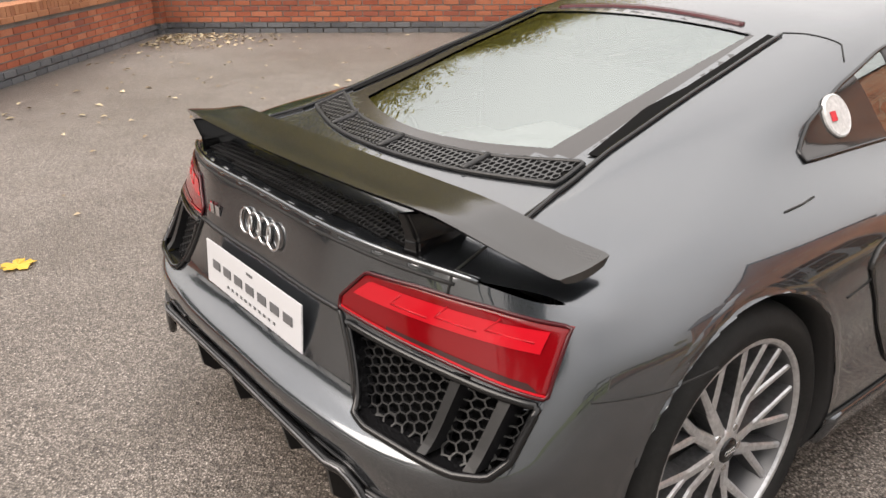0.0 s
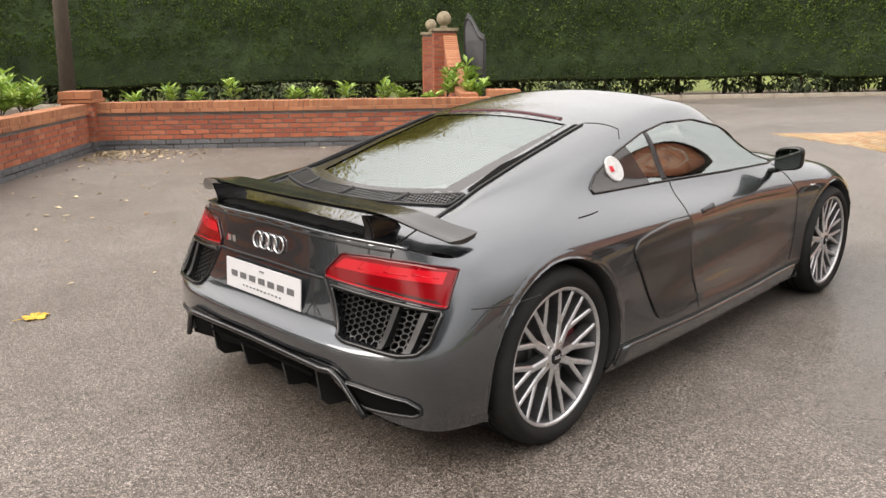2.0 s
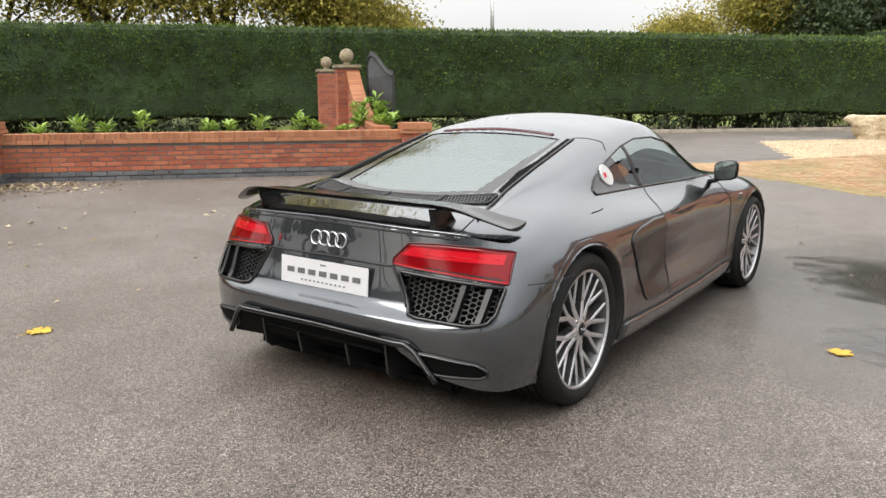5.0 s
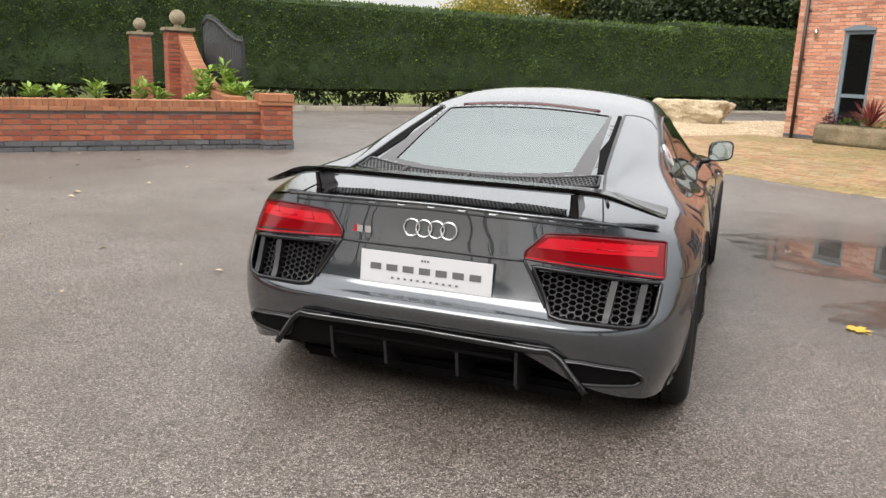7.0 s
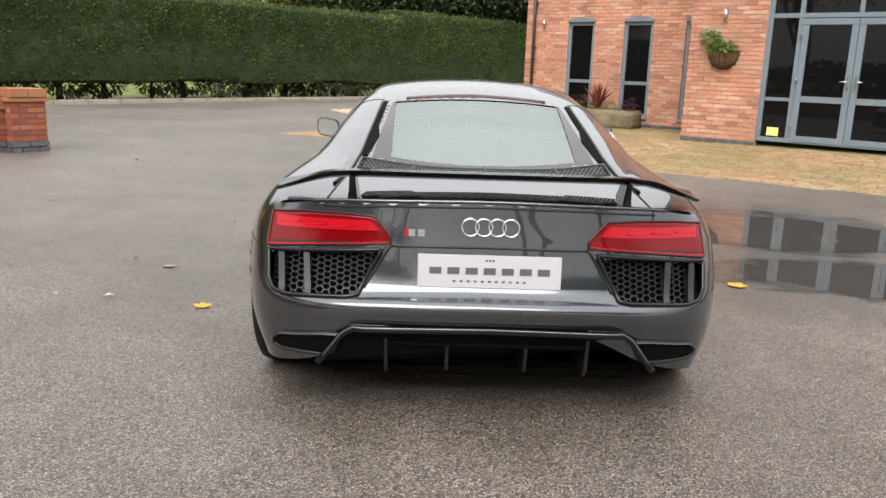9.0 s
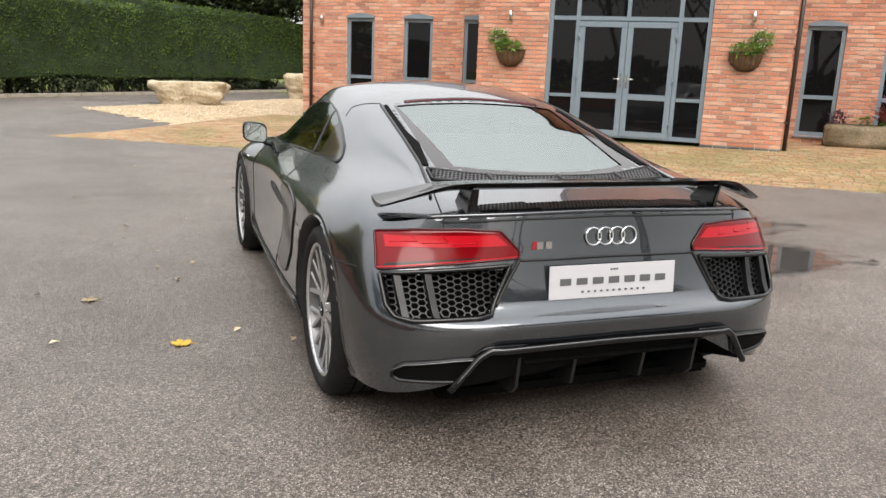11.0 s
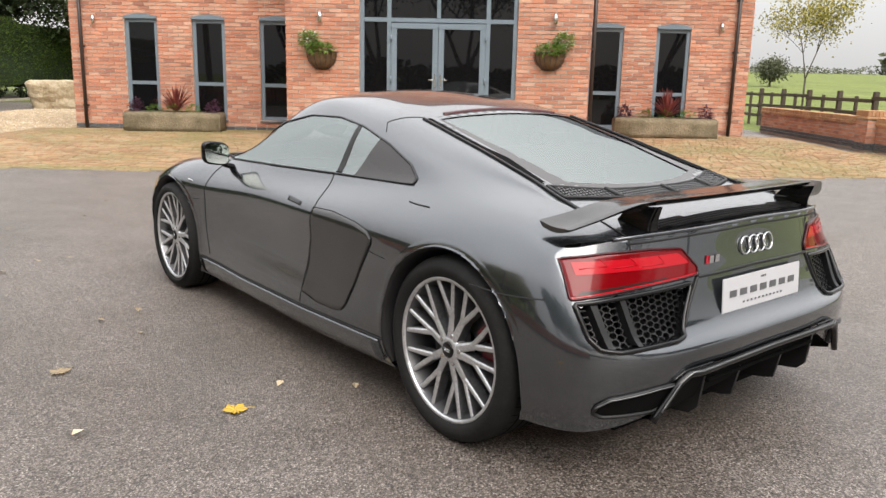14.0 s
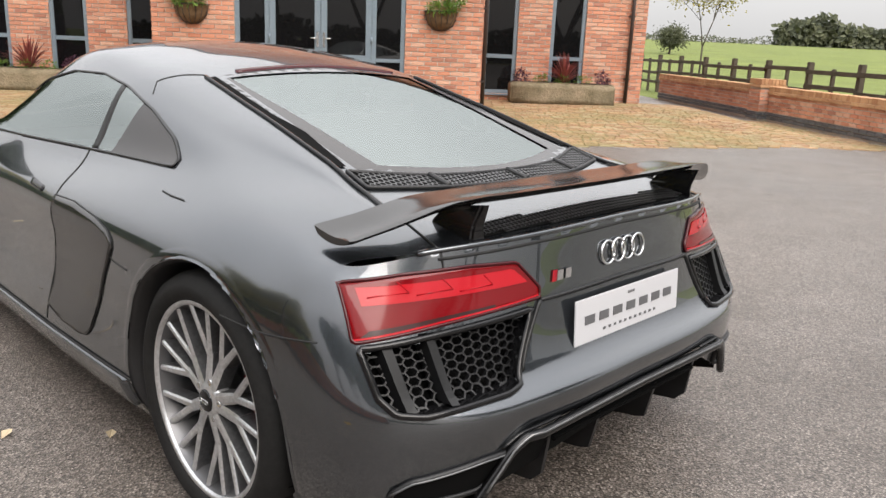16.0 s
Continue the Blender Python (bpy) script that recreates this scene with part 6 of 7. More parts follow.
# vent strip below the rear window
VENT_UP = smooth([(-.065, .515), (-.165, .26), (-.198, 0), (-.165, -.26), (-.065, -.515)])
VENT_LOW = smooth([(-.165, .525), (-.252, .26), (-.282, 0), (-.252, -.26), (-.165, -.525)])
# a black sheet on the skin paints the shaded depth under the mesh
vent = part("deck_vent", patch("top", VENT_UP, VENT_LOW, 0.003, 40, 4, 0.0), black_and_shade, car, "black honeycomb engine vents")
bm = bmesh.new()
tube(bm, [lift("top", a, b, 0.004) for a, b in resample(VENT_UP + VENT_LOW[::-1] + VENT_UP[:1], 120)][:-1], 0.006, True)
for y in (.29, 0.0, -.29):
    a = resample(VENT_UP, 40)[min(range(41), key=lambda i: abs(resample(VENT_UP, 40)[i][1] - y))]
    b = resample(VENT_LOW, 40)[min(range(41), key=lambda i: abs(resample(VENT_LOW, 40)[i][1] - y))]
    tube(bm, [lift("top", a[0] + (b[0] - a[0]) * t, a[1] + (b[1] - a[1]) * t, 0.006) for t in (0, 0.33, 0.66, 1)], 0.009, False)
part("vent_frame", bm, satin_black, vent)
hp = resample(VENT_UP, 20) + resample(VENT_LOW, 20)[::-1]
bm = honeycomb(lambda a, b, d: lift("top", a, b, 0.006 - d), shrink(hp, 0.97), 0.013, 0.0035, 0.006, 0.75)
part("vent_mesh", bm, mesh_black, vent)

# slot vent under the wing
SLOT_UP, SLOT_LOW = smooth([(-.482, .47), (-.512, 0), (-.482, -.47)]), smooth([(-.543, .475), (-.583, 0), (-.543, -.475)])
# no real slot: its shade is a black sheet below the mesh
bm = patch("top", SLOT_UP, SLOT_LOW, 0.002, 30, 3, 0)
slot = part("tail_vent", bm, black_and_shade, car, "long honeycomb slot under the wing")
hp = resample(SLOT_UP, 12) + resample(SLOT_LOW, 12)[::-1]
part("vent_mesh", honeycomb(lambda a, b, d: lift("top", a, b, 0.008 - d), hp, 0.0115, 0.003, 0.005, 0.75), mesh_black, slot)

# deck cuts: engine lid edges and tail lip
bm = bmesh.new()
for s in (1, -1):
    tube(bm, [lift("top", x, s * y, 0.0005) for x, y in resample([(-.20, .548), (-.33, .575), (-.46, .60), (-.533, .612)], 20)], 0.003, sides=5)
    tube(bm, [lift("rear", s * .612, z, 0.0005) for z in (.81, .795, .78, .772)], 0.003, sides=5)
tube(bm, line_on("rear", [(-.62, .795), (-.35, .812), (0, .818), (.35, .812), (.62, .795)], 40, 0.001), 0.004, sides=6)
part("lid_cut", bm, seam_black, car)
# raised lip along the tail edge
bm = bmesh.new()
tube(bm, [Vector(spline(LINES["belt"], 2.2 * abs(k) / 30, flip(LINES["belt"][1]))) if k >= 0 else Vector(flip(spline(LINES["belt"], 2.2 * abs(k) / 30, flip(LINES["belt"][1])))) for k in range(-30, 31)], 0.008, sides=10, flat=0.9)
bm.transform(Matrix.Translation((0, 0, 0.003)))
part("tail_lip", bm, paint, car)

# ---- tail lamps ----
for s in (1, -1):
    f = (lambda p: p) if s > 0 else mirrored
    lamp = part("tail_light", patch("rear", f(LAMP_TOP), f(LAMP_LOW), 0.004, 40, 10, 0.012), lens_red, car, "glossy red rear light cluster")
    bm = bmesh.new()
    tube(bm, [lift("rear", a, b, 0.004) for a, b in resample(f(LAMP_TOP + LAMP_LOW[::-1] + LAMP_TOP[:1]), 90)][:-1], 0.0045, True)
    part("lamp_seal", bm, lens_dark, lamp)
    part("light_band", patch("rear", f([(.405, .728), (.44, .758), (.80, .742)]), f([(.40, .722), (.60, .712), (.80, .705)]), 0.006, 30, 4, 0.0), lens_bright, lamp, "brighter red band")
    part("lower_strip", patch("rear", f([(.50, .682), (.62, .672), (.80, .655)]), f([(.50, .676), (.62, .662), (.82, .642)]), 0.006, 30, 3, 0.0), lens_smoke, lamp, "smoked reversing strip")
    part("red_line", patch("rear", f([(.37, .688), (.62, .664), (.832, .640)]), f([(.37, .684), (.62, .660), (.832, .636)]), 0.007, 30, 2, 0.0), lens_bright, lamp)
    bm = bmesh.new()
    for y0 in (.50, .60, .70):
        tube(bm, [lift("rear", s * (y0 + 0.02), .752, 0.006), lift("rear", s * y0, .728, 0.006), lift("rear", s * (y0 + 0.085), .722, 0.006)], 0.0022, sides=5)
    part("light_guide", bm, lens_bright, lamp)
    # grille pocket, the shade at its back painted near-black
    grille = part("rear_grille", patch("rear", f([(.392, .655), (.60, .640), (.83, .622)]), f([(.478, .496), (.62, .482), (.81, .487)]), -0.055, 20, 8, 0.0), black_and_shade, car, "black honeycomb rear outlet grille")
    bm = bmesh.new()
    rim = [lift("rear", a, b, 0.002) for a, b in resample(f(GRILLE + GRILLE[:1]), 90)][:-1]
    back = [p + Vector((0.06, 0, 0)) for p in rim]
    va, vb = [bm.verts.new(p) for p in rim], [bm.verts.new(p) for p in back]
    for i in range(len(va)):
        bm.faces.new((va[i], va[(i + 1) % len(va)], vb[(i + 1) % len(va)], vb[i]))
    tube(bm, rim, 0.009, True, 8)
    part("grille_frame", bm, gloss_black, grille)
    part("grille_mesh", honeycomb(lambda a, b, d: lift("rear", a, b, -0.022 - d), f(shrink(GRILLE, 0.97)), 0.0168, 0.0026, 0.012, 0.66), satin_black, grille)
    for y0, y1 in ((.665, .685), (.765, .785)):
        bm = bmesh.new()
        for j in range(10):
            z0, z1 = .628 - 0.14 * j / 10, .628 - 0.14 * (j + 1) / 10
            a, b = y0 + (0.63 - z0) * -0.10, y0 + (0.63 - z1) * -0.10
            p = [lift("rear", s * a, z0, 0.0), lift("rear", s * (a + 0.022), z0, 0.004), lift("rear", s * (b + 0.022), z1, 0.004), lift("rear", s * b, z1, 0.0)]
            q = [x + Vector((0.05, 0, 0)) for x in p]
            vp = [bm.verts.new(x) for x in p]
            vq = [bm.verts.new(x) for x in q]
            bm.faces.new(vp)
            for i in range(4):
                bm.faces.new((vp[i], vp[(i + 1) % 4], vq[(i + 1) % 4], vq[i]))
        bmesh.ops.remove_doubles(bm, verts=bm.verts[:], dist=1e-5)
        bmesh.ops.recalc_face_normals(bm, faces=bm.faces[:])
        part("vertical_fin", bm, satin_black, grille)

# number plate in its recess, emblem rings, model badge
plate = part("number_plate", bmesh.new(), plate_white, car, "white display plate with black dealer lettering")
bm = bmesh.new()
box(bm, -.26, .26, -.0605, .0605, 0, .004, 0.0015)
LEAN = -0.07
PLATE = Matrix(((0, -math.sin(LEAN), -math.cos(LEAN), -.668), (-1, 0, 0, 0), (0, math.cos(LEAN), -math.sin(LEAN), .594), (0, 0, 0, 1)))
bm.transform(PLATE)
old = plate.data
plate.data = finish("number_plate", bm, plate_white)
bpy.data.meshes.remove(old)


def marks(count, pitch, width, height, where, mat, parent, name):
    """A row of plain bars, each a part of its own."""
    for k in range(count):
        bars = bmesh.new()
        x = (k - (count - 1) / 2) * pitch
        box(bars, x - width / 2, x + width / 2, -height / 2, height / 2, -0.0006, 0.0006)
        bars.transform(where)
        part(name, bars, mat, parent)


marks(7, 0.0655, 0.044, 0.024, PLATE @ pose(0, 0.002, 0.0055), plate_ink, plate, "plate_bar")
marks(11, 0.0255, 0.010, 0.007, PLATE @ pose(0, -0.036, 0.0055), plate_ink, plate, "plate_small_bar")
bm = bmesh.new()
for x in (-0.012, 0, 0.012):
    before = set(bm.verts)
    box(bm, x - 0.004, x + 0.004, 0.037, 0.044, 0.004, 0.0055)
bm.transform(PLATE)
part("crown_mark", bm, plate_ink, plate)
# shallow darker recess panel and its frame
bm = patch("rear", [(-.365, .665), (0, .668), (.365, .665)], [(-.44, .535), (0, .532), (.44, .535)], 0.0015, 30, 6, 0.0)
part("plate_recess", bm, paint, car)
bm = bmesh.new()
for s in (1, -1):
    tube(bm, line_on("rear", [(s * .362, .672), (s * .40, .61), (s * .455, .52)], 14, 0.002), 0.006)
tube(bm, line_on("rear", [(-.36, .672), (0, .675), (.36, .672)], 30, 0.002), 0.005)
part("recess_edge", bm, satin_black, car)
for k in range(4):
    bm = bmesh.new()
    yc = 0.0735 - 0.049 * k
    ring = [lift("rear", yc + 0.031 * math.cos(2 * math.pi * i / 36), .747 + 0.031 * math.sin(2 * math.pi * i / 36), 0.006 + 0.001 * (k % 2)) for i in range(36)]
    tube(bm, ring, 0.0036, True, 8)
    part("emblem_ring", bm, chrome, car, "chrome ring")
bm = bmesh.new()
p = [lift("rear", y, z, 0.004) for y, z in ((.316, .708), (.300, .708), (.292, .736), (.308, .736))]
vp = [bm.verts.new(x) for x in p]
f0 = bm.faces.new(vp)
bmesh.ops.solidify(bm, geom=[f0], thickness=0.003)
part("badge_bar", bm, badge_red, car, "red slanted badge bar")
pr_ = lift("rear", .268, .722, 0.005)
marks(2, 0.034, 0.024, 0.026, Matrix(((0, 0, -1, pr_.x), (-1, 0, 0, pr_.y), (0, 1, 0, pr_.z), (0, 0, 0, 1))), chrome, car, "badge_chrome_bar")

# ---- diffuser and exhausts ----
bm = bmesh.new()
tube(bm, [Vector((-.732, y, z)) if abs(y) < .45 else Vector((-.732 + 0.30 * (abs(y) - .45), y, z)) for y, z in resample([(-.62, .235), (-.53, .355), (-.49, .382), (0, .388), (.49, .382), (.53, .355), (.62, .235)], 70)], 0.013, sides=10)
part("diffuser_frame", bm, gloss_black, car)
# a pale tube paints the highlight along the frame's upper edge
bm = bmesh.new()
tube(bm, [Vector((-.744 + 0.30 * max(0, abs(y) - .45), y, z + .007)) for y, z in resample([(-.60, .262), (-.53, .357), (-.49, .384), (0, .390), (.49, .384), (.53, .357), (.60, .262)], 70)], 0.0032, sides=6)
part("diffuser_highlight", bm, alloy_side, car, "thin pale line painted as the frame's top highlight")
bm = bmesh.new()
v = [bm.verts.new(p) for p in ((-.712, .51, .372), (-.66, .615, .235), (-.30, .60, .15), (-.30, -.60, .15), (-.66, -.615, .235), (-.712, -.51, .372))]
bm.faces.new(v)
part("diffuser_tray", bm, black_and_shade, car)
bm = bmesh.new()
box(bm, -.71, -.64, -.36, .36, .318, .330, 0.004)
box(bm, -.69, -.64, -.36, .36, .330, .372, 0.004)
part("diffuser_blade", bm, black_and_shade, car)
for y in (.37, .145, -.145, -.37):
    bm = bmesh.new()
    pts = [(-.705, .376), (-.685, .225), (-.655, .195), (-.45, .165), (-.45, .376)]
    if abs(y) < .2:
        pts = [(-.70, .33), (-.675, .215), (-.645, .205), (-.45, .17), (-.45, .33)]
    a = [bm.verts.new((x, y - 0.006, z)) for x, z in pts]
    b = [bm.verts.new((x, y + 0.006, z)) for x, z in pts]
    bm.faces.new(a)
    bm.faces.new(b[::-1])
    for i in range(len(a)):
        bm.faces.new((a[i], b[i], b[(i + 1) % len(a)], a[(i + 1) % len(a)]))
    part("diffuser_fin", bm, satin_black, car)
EX = [(.535, .352), (.565, .278), (.60, .262), (.775, .262), (.80, .278), (.795, .302), (.765, .326), (.60, .350)]
for s in (1, -1):
    f = (lambda p: p) if s > 0 else mirrored
    # the outlet's dark inside is a flat near-black patch
    ex = part("exhaust", patch("rear", f([(.535, .352), (.65, .345), (.79, .318)]), f([(.575, .264), (.68, .258), (.80, .270)]), 0.003, 24, 6, 0.0), black_and_shade, car, "black trapezoid exhaust outlet with chrome edge")
    rim = [lift("rear", a, b, 0.004) for a, b in resample(f(EX + EX[:1]), 60)][:-1]
    part("exhaust_rim", tube(bmesh.new(), rim, 0.007, True, 8), satin_black, ex)
    top = [lift("rear", a, b, 0.011) for a, b in resample(f([(.535, .352), (.60, .350), (.765, .326), (.80, .300)]), 24)]
    part("exhaust_trim", tube(bmesh.new(), top, 0.0024, False, 6), alloy_dark, ex)
# bright edge line on the bumper
for s in (1, -1):
    bm = bmesh.new()
    tube(bm, [lift("rear", s * y, z, 0.001) for y, z in resample([(.36, .395), (.50, .392), (.55, .362)], 12)], 0.004)
    part("bumper_edge", bm, gloss_black, car)

# ---- rear wing ----
wing = part("rear_wing", bmesh.new(), carbon, car, "fixed gloss carbon rear wing on two struts")
bm = bmesh.new()
# (y, leading x, trailing x, leading z, trailing z)
WING = [(0, -.40, -.595, .914, .934), (.2, -.398, -.592, .913, .934), (.4, -.394, -.582, .912, .933), (.52, -.390, -.566, .911, .931), (.59, -.386, -.552, .907, .924), (.635, -.379, -.538, .899, .912), (.72, -.350, -.50, .876, .878), (.80, -.318, -.455, .857, .846), (.812, -.32, -.448, .855, .845)]
rows = []
for y, xl, xt, zl, zt in [(-a, b, c, d, e) for a, b, c, d, e in WING[:0:-1]] + WING:
    row = []
    n = 10
    thick = 0.020 if abs(y) < .7 else 0.012
    for k in range(2 * n):
        t = k / n if k <= n else 2 - k / n
        upper = k <= n
        x, z = xl + (xt - xl) * t, zl + (zt - zl) * t - 0.010 * math.sin(math.pi * t)
        w = thick * (math.sin(math.pi * min(1, t * 0.9 + 0.1)) ** 0.6) * 0.5 + 0.003
        row.append(bm.verts.new((x, y, z + (w if upper else -w))))
    rows.append(row)
for a, b in zip(rows[:-1], rows[1:]):
    for k in range(len(a)):
        f = bm.faces.new((a[k], a[(k + 1) % len(a)], b[(k + 1) % len(a)], b[k]))
        f.smooth = True
bm.faces.new(rows[0])
bm.faces.new(rows[-1][::-1])
bmesh.ops.recalc_face_normals(bm, faces=bm.faces[:])
for e in bm.edges:
    if len(e.link_faces) == 2 and e.calc_face_angle(0) > 0.6:
        e.smooth = False
old = wing.data
wing.data = finish("rear_wing", bm, carbon)
bpy.data.meshes.remove(old)
for s in (1, -1):
    bm = bmesh.new()
    foot = [(-.40, .495), (-.40, .525), (-.545, .53), (-.56, .49)]
    head = [(-.44, .50), (-.44, .522), (-.565, .52), (-.575, .498)]
    lo = [bm.verts.new(lift("top", x, s * y, -0.005)) for x, y in foot]
    mid = [bm.verts.new(((a[0] + b[0]) / 2 + 0.012, s * (a[1] + b[1]) / 2, .855)) for a, b in zip(foot, head)]
    hi = [bm.verts.new((x, s * y, .914 - 0.05 * (0.0 if x < -.5 else 0.4))) for x, y in head]
    for a, b in ((lo, mid), (mid, hi)):
        for k in range(4):
            bm.faces.new((a[k], a[(k + 1) % 4], b[(k + 1) % 4], b[k]))
    bmesh.ops.recalc_face_normals(bm, faces=bm.faces[:])
    bmesh.ops.bevel(bm, geom=[e for e in bm.edges if not e.is_boundary], offset=0.006, segments=2, affect='EDGES')
    part("wing_strut", bm, gloss_black, wing)

# ---- mirrors ----
for s in (1, -1):
    bm = bmesh.new()
    verts = ball(bm, (0, 0, 0), 1.0, 3)
    for v in verts:
        x, y, z = v.co
        k = 1 - 0.35 * max(0, x)
        rr = math.hypot(y, z)
        if rr > 1e-6:
            k *= 0.94 / ((y / rr) ** 4 + (z / rr) ** 4) ** 0.25
        v.co = Vector((2.0 + (max(x, -0.25)) * 0.10, s * (0.928 + y * 0.080 * k), .885 + z * 0.068 * k + 0.010 * y))
    mir = part("door_mirror", bm, gloss_black, car, "gloss black door mirror")
    for f in mir.data.polygons:
        f.use_smooth = True
    bm = bmesh.new()
    n = 32
    ring = []
    for i in range(n):
        ca, sa = math.cos(2 * math.pi * i / n), math.sin(2 * math.pi * i / n)
        k = 0.94 / (ca ** 4 + sa ** 4) ** 0.25
        ring.append(bm.verts.new((1.969, s * (0.928 + 0.070 * k * ca), .885 + 0.057 * k * sa + 0.010 * ca)))
    bm.faces.new(ring)
    bmesh.ops.recalc_face_normals(bm, faces=bm.faces[:])
    part("mirror_glass", bm, mirror_silver, mir)
    bm = bmesh.new()
    tube(bm, [Vector((2.02, s * .90, .845)), Vector((2.03, s * .855, .815)), Vector((2.04, s * .80, .80))], 0.026, sides=10, flat=0.6)
    part("mirror_stalk", bm, gloss_black, mir)


# ---- wheels ----
def wheel(m, tyre_r, width, rim_r, label, turn):
    """A wheel whose axle is y and whose outer face looks towards +y; the origin is the outer face's centre."""
    ob = part("wheel", bmesh.new(), alloy, car, label, m)
    n = 72
    def lathe(prof, smooth=True):
        bm = bmesh.new()
        rings = [[bm.verts.new((r * math.cos(2 * math.pi * i / n), y, r * math.sin(2 * math.pi * i / n))) for i in range(n)] for r, y in prof]
        for a, b in zip(rings[:-1], rings[1:]):
            for i in range(n):
                f = bm.faces.new((a[i], a[(i + 1) % n], b[(i + 1) % n], b[i]))
                f.smooth = smooth
        bmesh.ops.recalc_face_normals(bm, faces=bm.faces[:])
        return bm
    W, R, Q = width, tyre_r, rim_r
    tyre = lathe([(Q - 0.004, 0.0), (Q + 0.006, 0.012), (Q + 0.03, 0.022), (R - 0.035, 0.018), (R - 0.012, 0.004), (R - 0.002, -0.022), (R, -0.06), (R, -W + 0.05), (R - 0.012, -W), (Q + 0.03, -W - 0.018), (Q, -W)])
    part("tyre", tyre, rubber, ob, "black low-profile tyre")
    # black strips on a smooth tyre paint the shade of its grooves
    bm = bmesh.new()
    for y in (-0.085, -0.13, -0.175, -0.22):
        if -y < W - 0.03:
            rings = [[bm.verts.new(((R + 0.0006) * math.cos(2 * math.pi * i / n), y + d, (R + 0.0006) * math.sin(2 * math.pi * i / n))) for i in range(n)] for d in (0, 0.010)]
            for i in range(n):
                bm.faces.new((rings[0][i], rings[0][(i + 1) % n], rings[1][(i + 1) % n], rings[1][i]))
    for i in range(56):
        a = 2 * math.pi * i / 56
        for y0, y1 in ((-0.03, -0.075), (-W + 0.06, -W + 0.1)):
            q = []
            for y, da in ((y0, 0), (y1, 0.035), (y1, 0.045), (y0, 0.012)):
                rr = R + 0.0006
                q.append(bm.verts.new((rr * math.cos(a + da), y - 0.005, rr * math.sin(a + da))))
            bm.faces.new(q)
    part("tread_pattern", bm, black_and_shade, ob)
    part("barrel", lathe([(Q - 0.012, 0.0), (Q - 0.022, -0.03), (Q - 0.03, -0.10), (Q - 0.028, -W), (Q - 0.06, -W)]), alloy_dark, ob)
    rim = lathe([(Q - 0.014, -0.012), (Q - 0.012, 0.004), (Q - 0.004, 0.008), (Q + 0.004, 0.004), (Q + 0.005, -0.006)])
    part("rim_lip", rim, alloy, ob)
    def spoke(bm, a0, r0, w0, y0, a1, r1, w1, y1, d=0.045):
        p0, p1 = Vector((r0 * math.cos(a0), y0, r0 * math.sin(a0))), Vector((r1 * math.cos(a1), y1, r1 * math.sin(a1)))
        side = (p1 - p0).cross(Vector((0, 1, 0))).normalized()
        c = 0.25
        sec = []
        for p, w in ((p0, w0), (p1, w1)):
            sec.append([bm.verts.new(p + side * w * k + Vector((0, dy, 0))) for k, dy in ((-1, -d), (-1, -0.004), (-c * 2, 0.0), (c * 2, 0.0), (1, -0.004), (1, -d))])
        for k in range(5):
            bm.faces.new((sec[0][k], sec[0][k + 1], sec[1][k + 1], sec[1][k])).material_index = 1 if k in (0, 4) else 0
        bm.faces.new(sec[0])
        bm.faces.new(sec[1][::-1])
    for i in range(10):
        bm = bmesh.new()
        a = turn + 2 * math.pi * i / 10
        pair = 0.10 if i % 2 == 0 else -0.10
        aa = a + pair
        knee = aa - pair * 0.2
        spoke(bm, aa - pair * 0.3, 0.042, 0.0165, -0.010, knee, 0.130, 0.0145, -0.020)
        spoke(bm, knee, 0.116, 0.0115, -0.020, a + 0.165, Q - 0.012, 0.0092, -0.005)
        spoke(bm, knee, 0.116, 0.0115, -0.020, a - 0.165, Q - 0.012, 0.0092, -0.005)
        bmesh.ops.recalc_face_normals(bm, faces=bm.faces[:])
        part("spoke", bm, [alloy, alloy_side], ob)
    bm = lathe([(0.0005, -0.004), (0.034, -0.006), (0.048, -0.014), (0.052, -0.022), (0.050, -0.05)])
    old = ob.data
    ob.data = finish("wheel", bm, alloy)
    bpy.data.meshes.remove(old)
    cap = part("hub_cap", lathe([(0.0005, 0.0), (0.026, 0.0), (0.030, -0.003), (0.031, -0.008)]), gloss_black, ob, "black hub cap with silver rings")
    bm = bmesh.new()
    for k in range(4):
        tube(bm, [Vector((-0.0135 + 0.009 * k + 0.0058 * math.cos(2 * math.pi * i / 16), 0.0015, 0.0058 * math.sin(2 * math.pi * i / 16))) for i in range(16)], 0.0011, True, 5)
    part("cap_emblem", bm, chrome, cap)
    for i in range(5):
        a = turn + 0.31 + 2 * math.pi * i / 5
        bm = bmesh.new()
        rod(bm, (0.052 * math.cos(a), -0.035, 0.052 * math.sin(a)), (0.052 * math.cos(a), -0.010, 0.052 * math.sin(a)), 0.0105, 0.0095, 6)
        part("wheel_bolt", bm, steel, ob)
    part("brake_disc", lathe([(0.07, -0.085), (0.178, -0.085), (0.178, -0.115), (0.07, -0.115)], False), disc_metal, ob)
    bm = bmesh.new()
    for i in range(14):
        a0, a1 = 2.4 + 0.9 * i / 14, 2.4 + 0.9 * (i + 1) / 14
        v = [bm.verts.new((r * math.cos(a), y, r * math.sin(a))) for a in (a0, a1) for r, y in ((0.12, -0.065), (0.19, -0.065), (0.19, -0.13), (0.12, -0.13))]
        for q in ((0, 1, 5, 4), (1, 2, 6, 5), (3, 0, 4, 7)):
            bm.faces.new([v[k] for k in q])
    bmesh.ops.recalc_face_normals(bm, faces=bm.faces[:])
    part("brake_caliper", bm, caliper_red, ob, "red brake caliper")
    return ob


LAB = "silver twin-spoke alloy wheel with low-profile tyre"
wheel(pose(0, 0.925, .345), .345, .29, .268, LAB, 0.2)
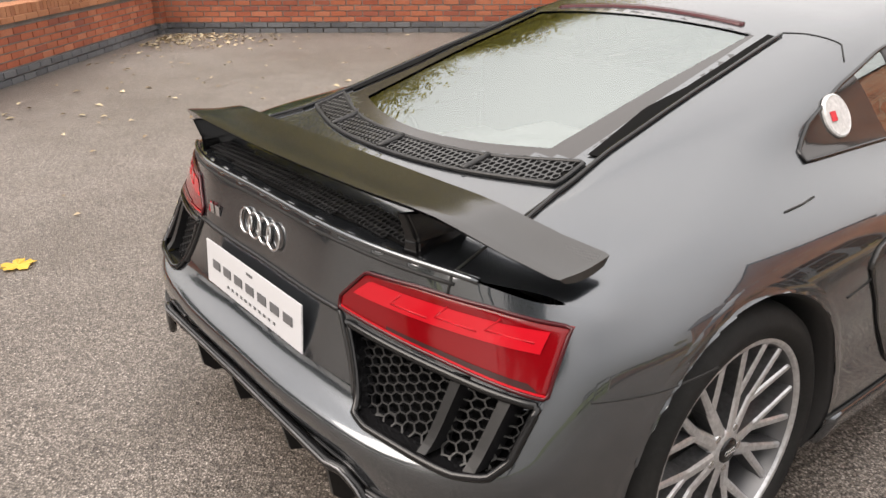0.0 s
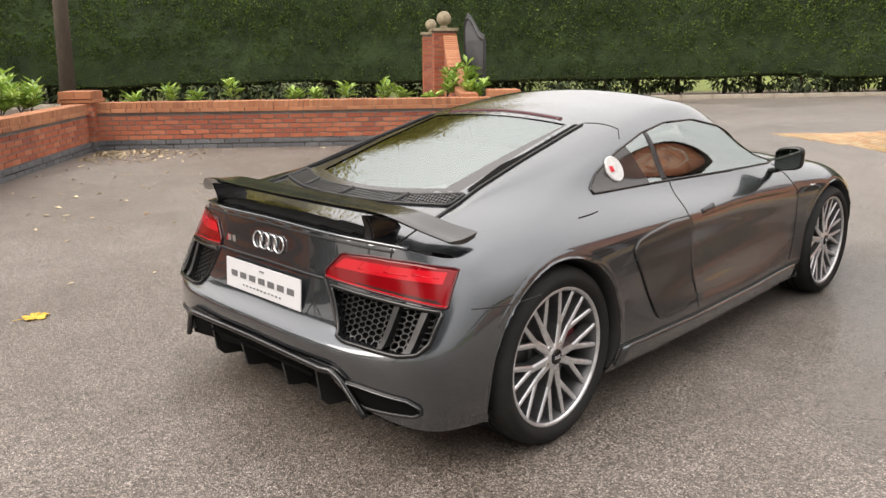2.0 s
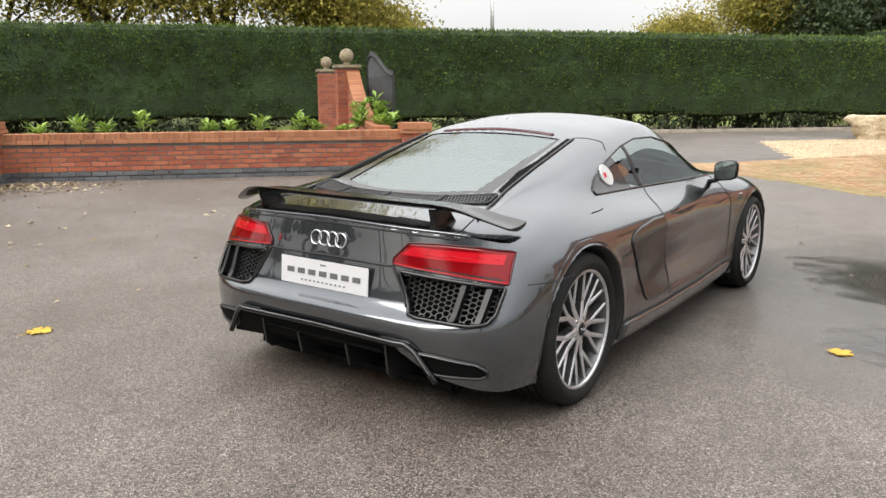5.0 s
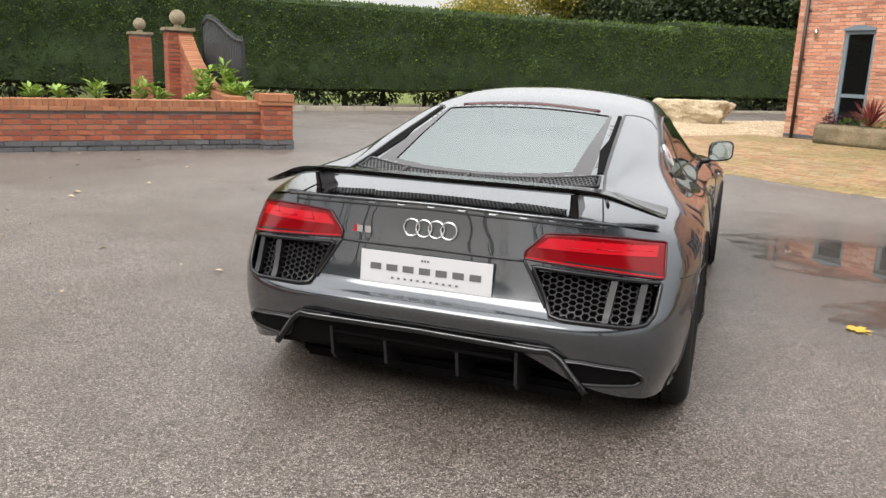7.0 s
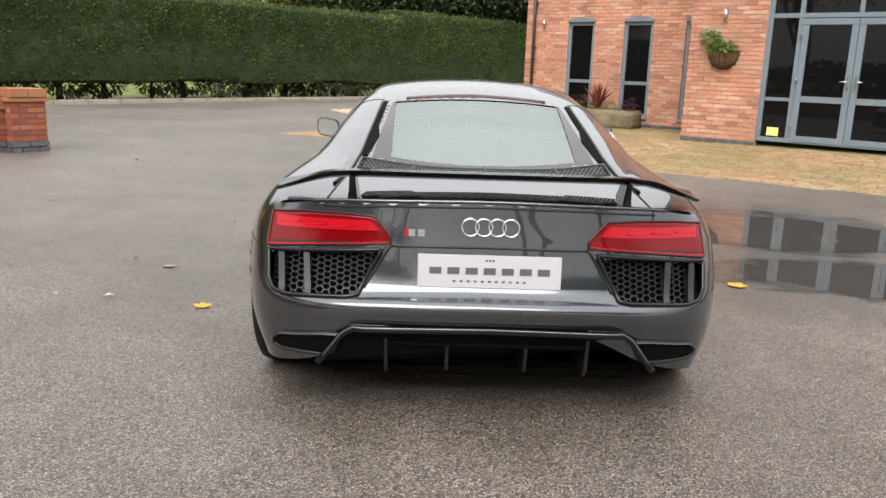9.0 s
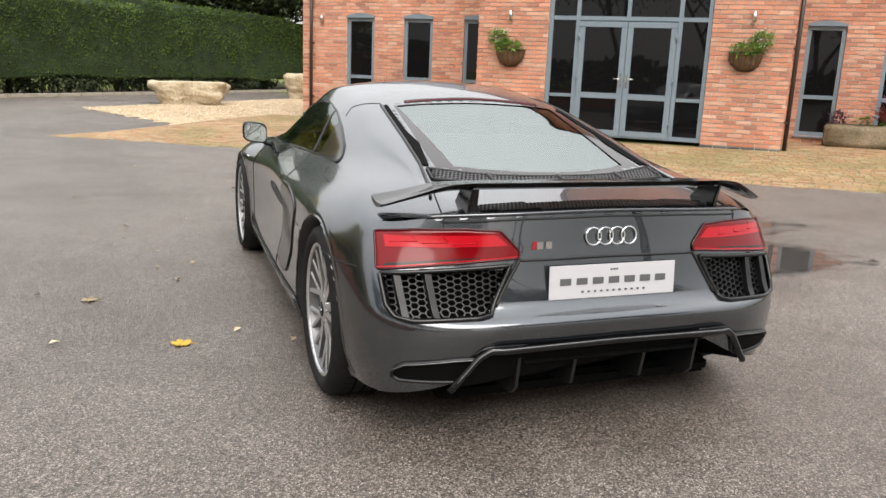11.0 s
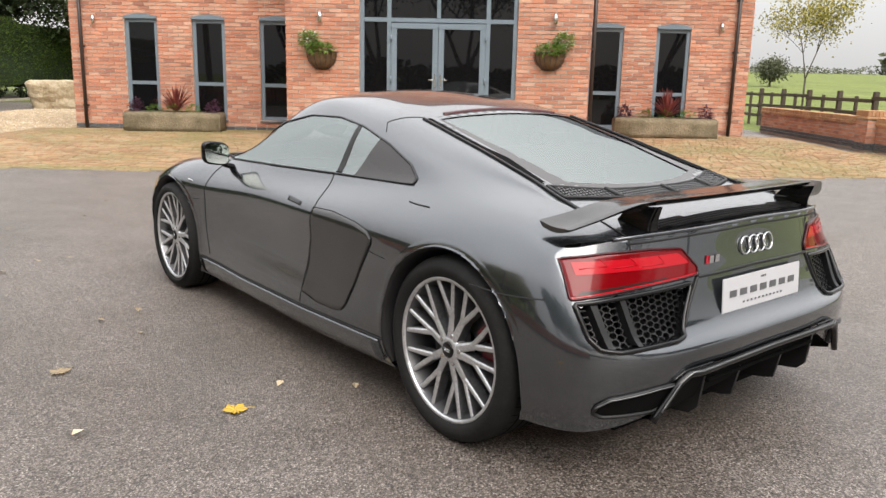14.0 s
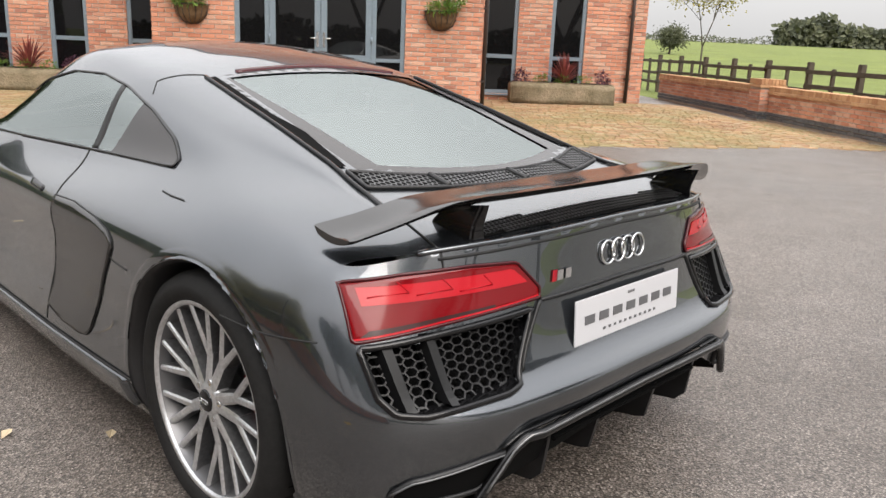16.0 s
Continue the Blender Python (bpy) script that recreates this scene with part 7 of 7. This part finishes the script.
wheel(pose(0, -0.925, .345, 0, 0, 180), .345, .29, .268, LAB, 0.55)
wheel(pose(2.65, 0.935, .327), .327, .24, .264, LAB, 0.4)
wheel(pose(2.65, -0.935, .327, 0, 0, 180), .327, .24, .264, LAB, 0.1)

# ---- cabin and engine bay seen through the glass ----
bm = bmesh.new()
box(bm, .62, 2.25, -.70, .70, .30, .34, 0.01)
box(bm, .60, .66, -.62, .62, .34, 1.0, 0.01)
box(bm, 1.75, 2.3, -.70, .70, .60, .80, 0.04)
for s in (1, -1):
    box(bm, .66, 2.2, s * .70 - 0.02, s * .70 + 0.02, .34, .82, 0.01)
part("cabin_lining", bm, cabin_trim, car)
for s in (1, -1):
    bm = bmesh.new()
    box(bm, .98, 1.48, s * .36 - .24, s * .36 + .24, .36, .52, 0.05, segments=3)
    before = set(bm.verts)
    box(bm, -.07, .07, s * .36 - .235, s * .36 + .235, 0, .58, 0.05, segments=3)
    box(bm, -.05, .05, s * .36 - .13, s * .36 + .13, .56, .70, 0.04, segments=3)
    mm = pose(.98, 0, .44, 0, -20, 0)
    for v in set(bm.verts) - before:
        v.co = mm @ v.co
    part("seat", bm, cabin_trim, car, "black bucket seat")
bm = bmesh.new()
tube(bm, [Vector((1.66 - 0.07 * math.sin(a), -.36 + 0.18 * math.cos(a), .80 + 0.16 * math.sin(a))) for a in [2 * math.pi * i / 30 for i in range(30)]], 0.016, True, 8)
rod(bm, (1.66, -.36, .80), (1.85, -.36, .74), 0.03)
box(bm, 1.64, 1.67, -.53, -.19, .785, .815, 0.006)
part("steering_wheel", bm, cabin_trim, car)
bm = bmesh.new()
box(bm, -.18, .58, -.55, .55, .60, .64, 0.01)
part("engine_bay", bm, engine_metal, car)
bm = bmesh.new()
box(bm, -.10, .50, -.16, .16, .64, .82, 0.03)
for s in (1, -1):
    for k in range(5):
        rod(bm, (.02 + .1 * k, s * .16, .78), (.02 + .1 * k, s * .30, .70), 0.025)
    box(bm, -.08, .50, s * .40 - .10, s * .40 + .10, .64, .74, 0.02)
part("engine", bm, engine_metal, car, "silver engine cover under the glass")
# antenna and wiper-like trims stay small: dark lines paint the shoulder creases' reflection
for s in (1, -1):
    bm = bmesh.new()
    tube(bm, [lift("top", x, s * y, 0.001) for x, y in ((.36, .835), (.30, .842), (.22, .846))], 0.003, sides=5)
    part("shoulder_crease_line", bm, seam_black, car)
    bm = bmesh.new()
    v = "left" if s > 0 else "right"
    for k in range(3):
        tube(bm, [lift(v, 2.36 + 0.018 * k, .69, 0.002), lift(v, 2.355 + 0.018 * k, .70, 0.002)], 0.003, sides=5)
    part("wing_badge", bm, chrome, car)
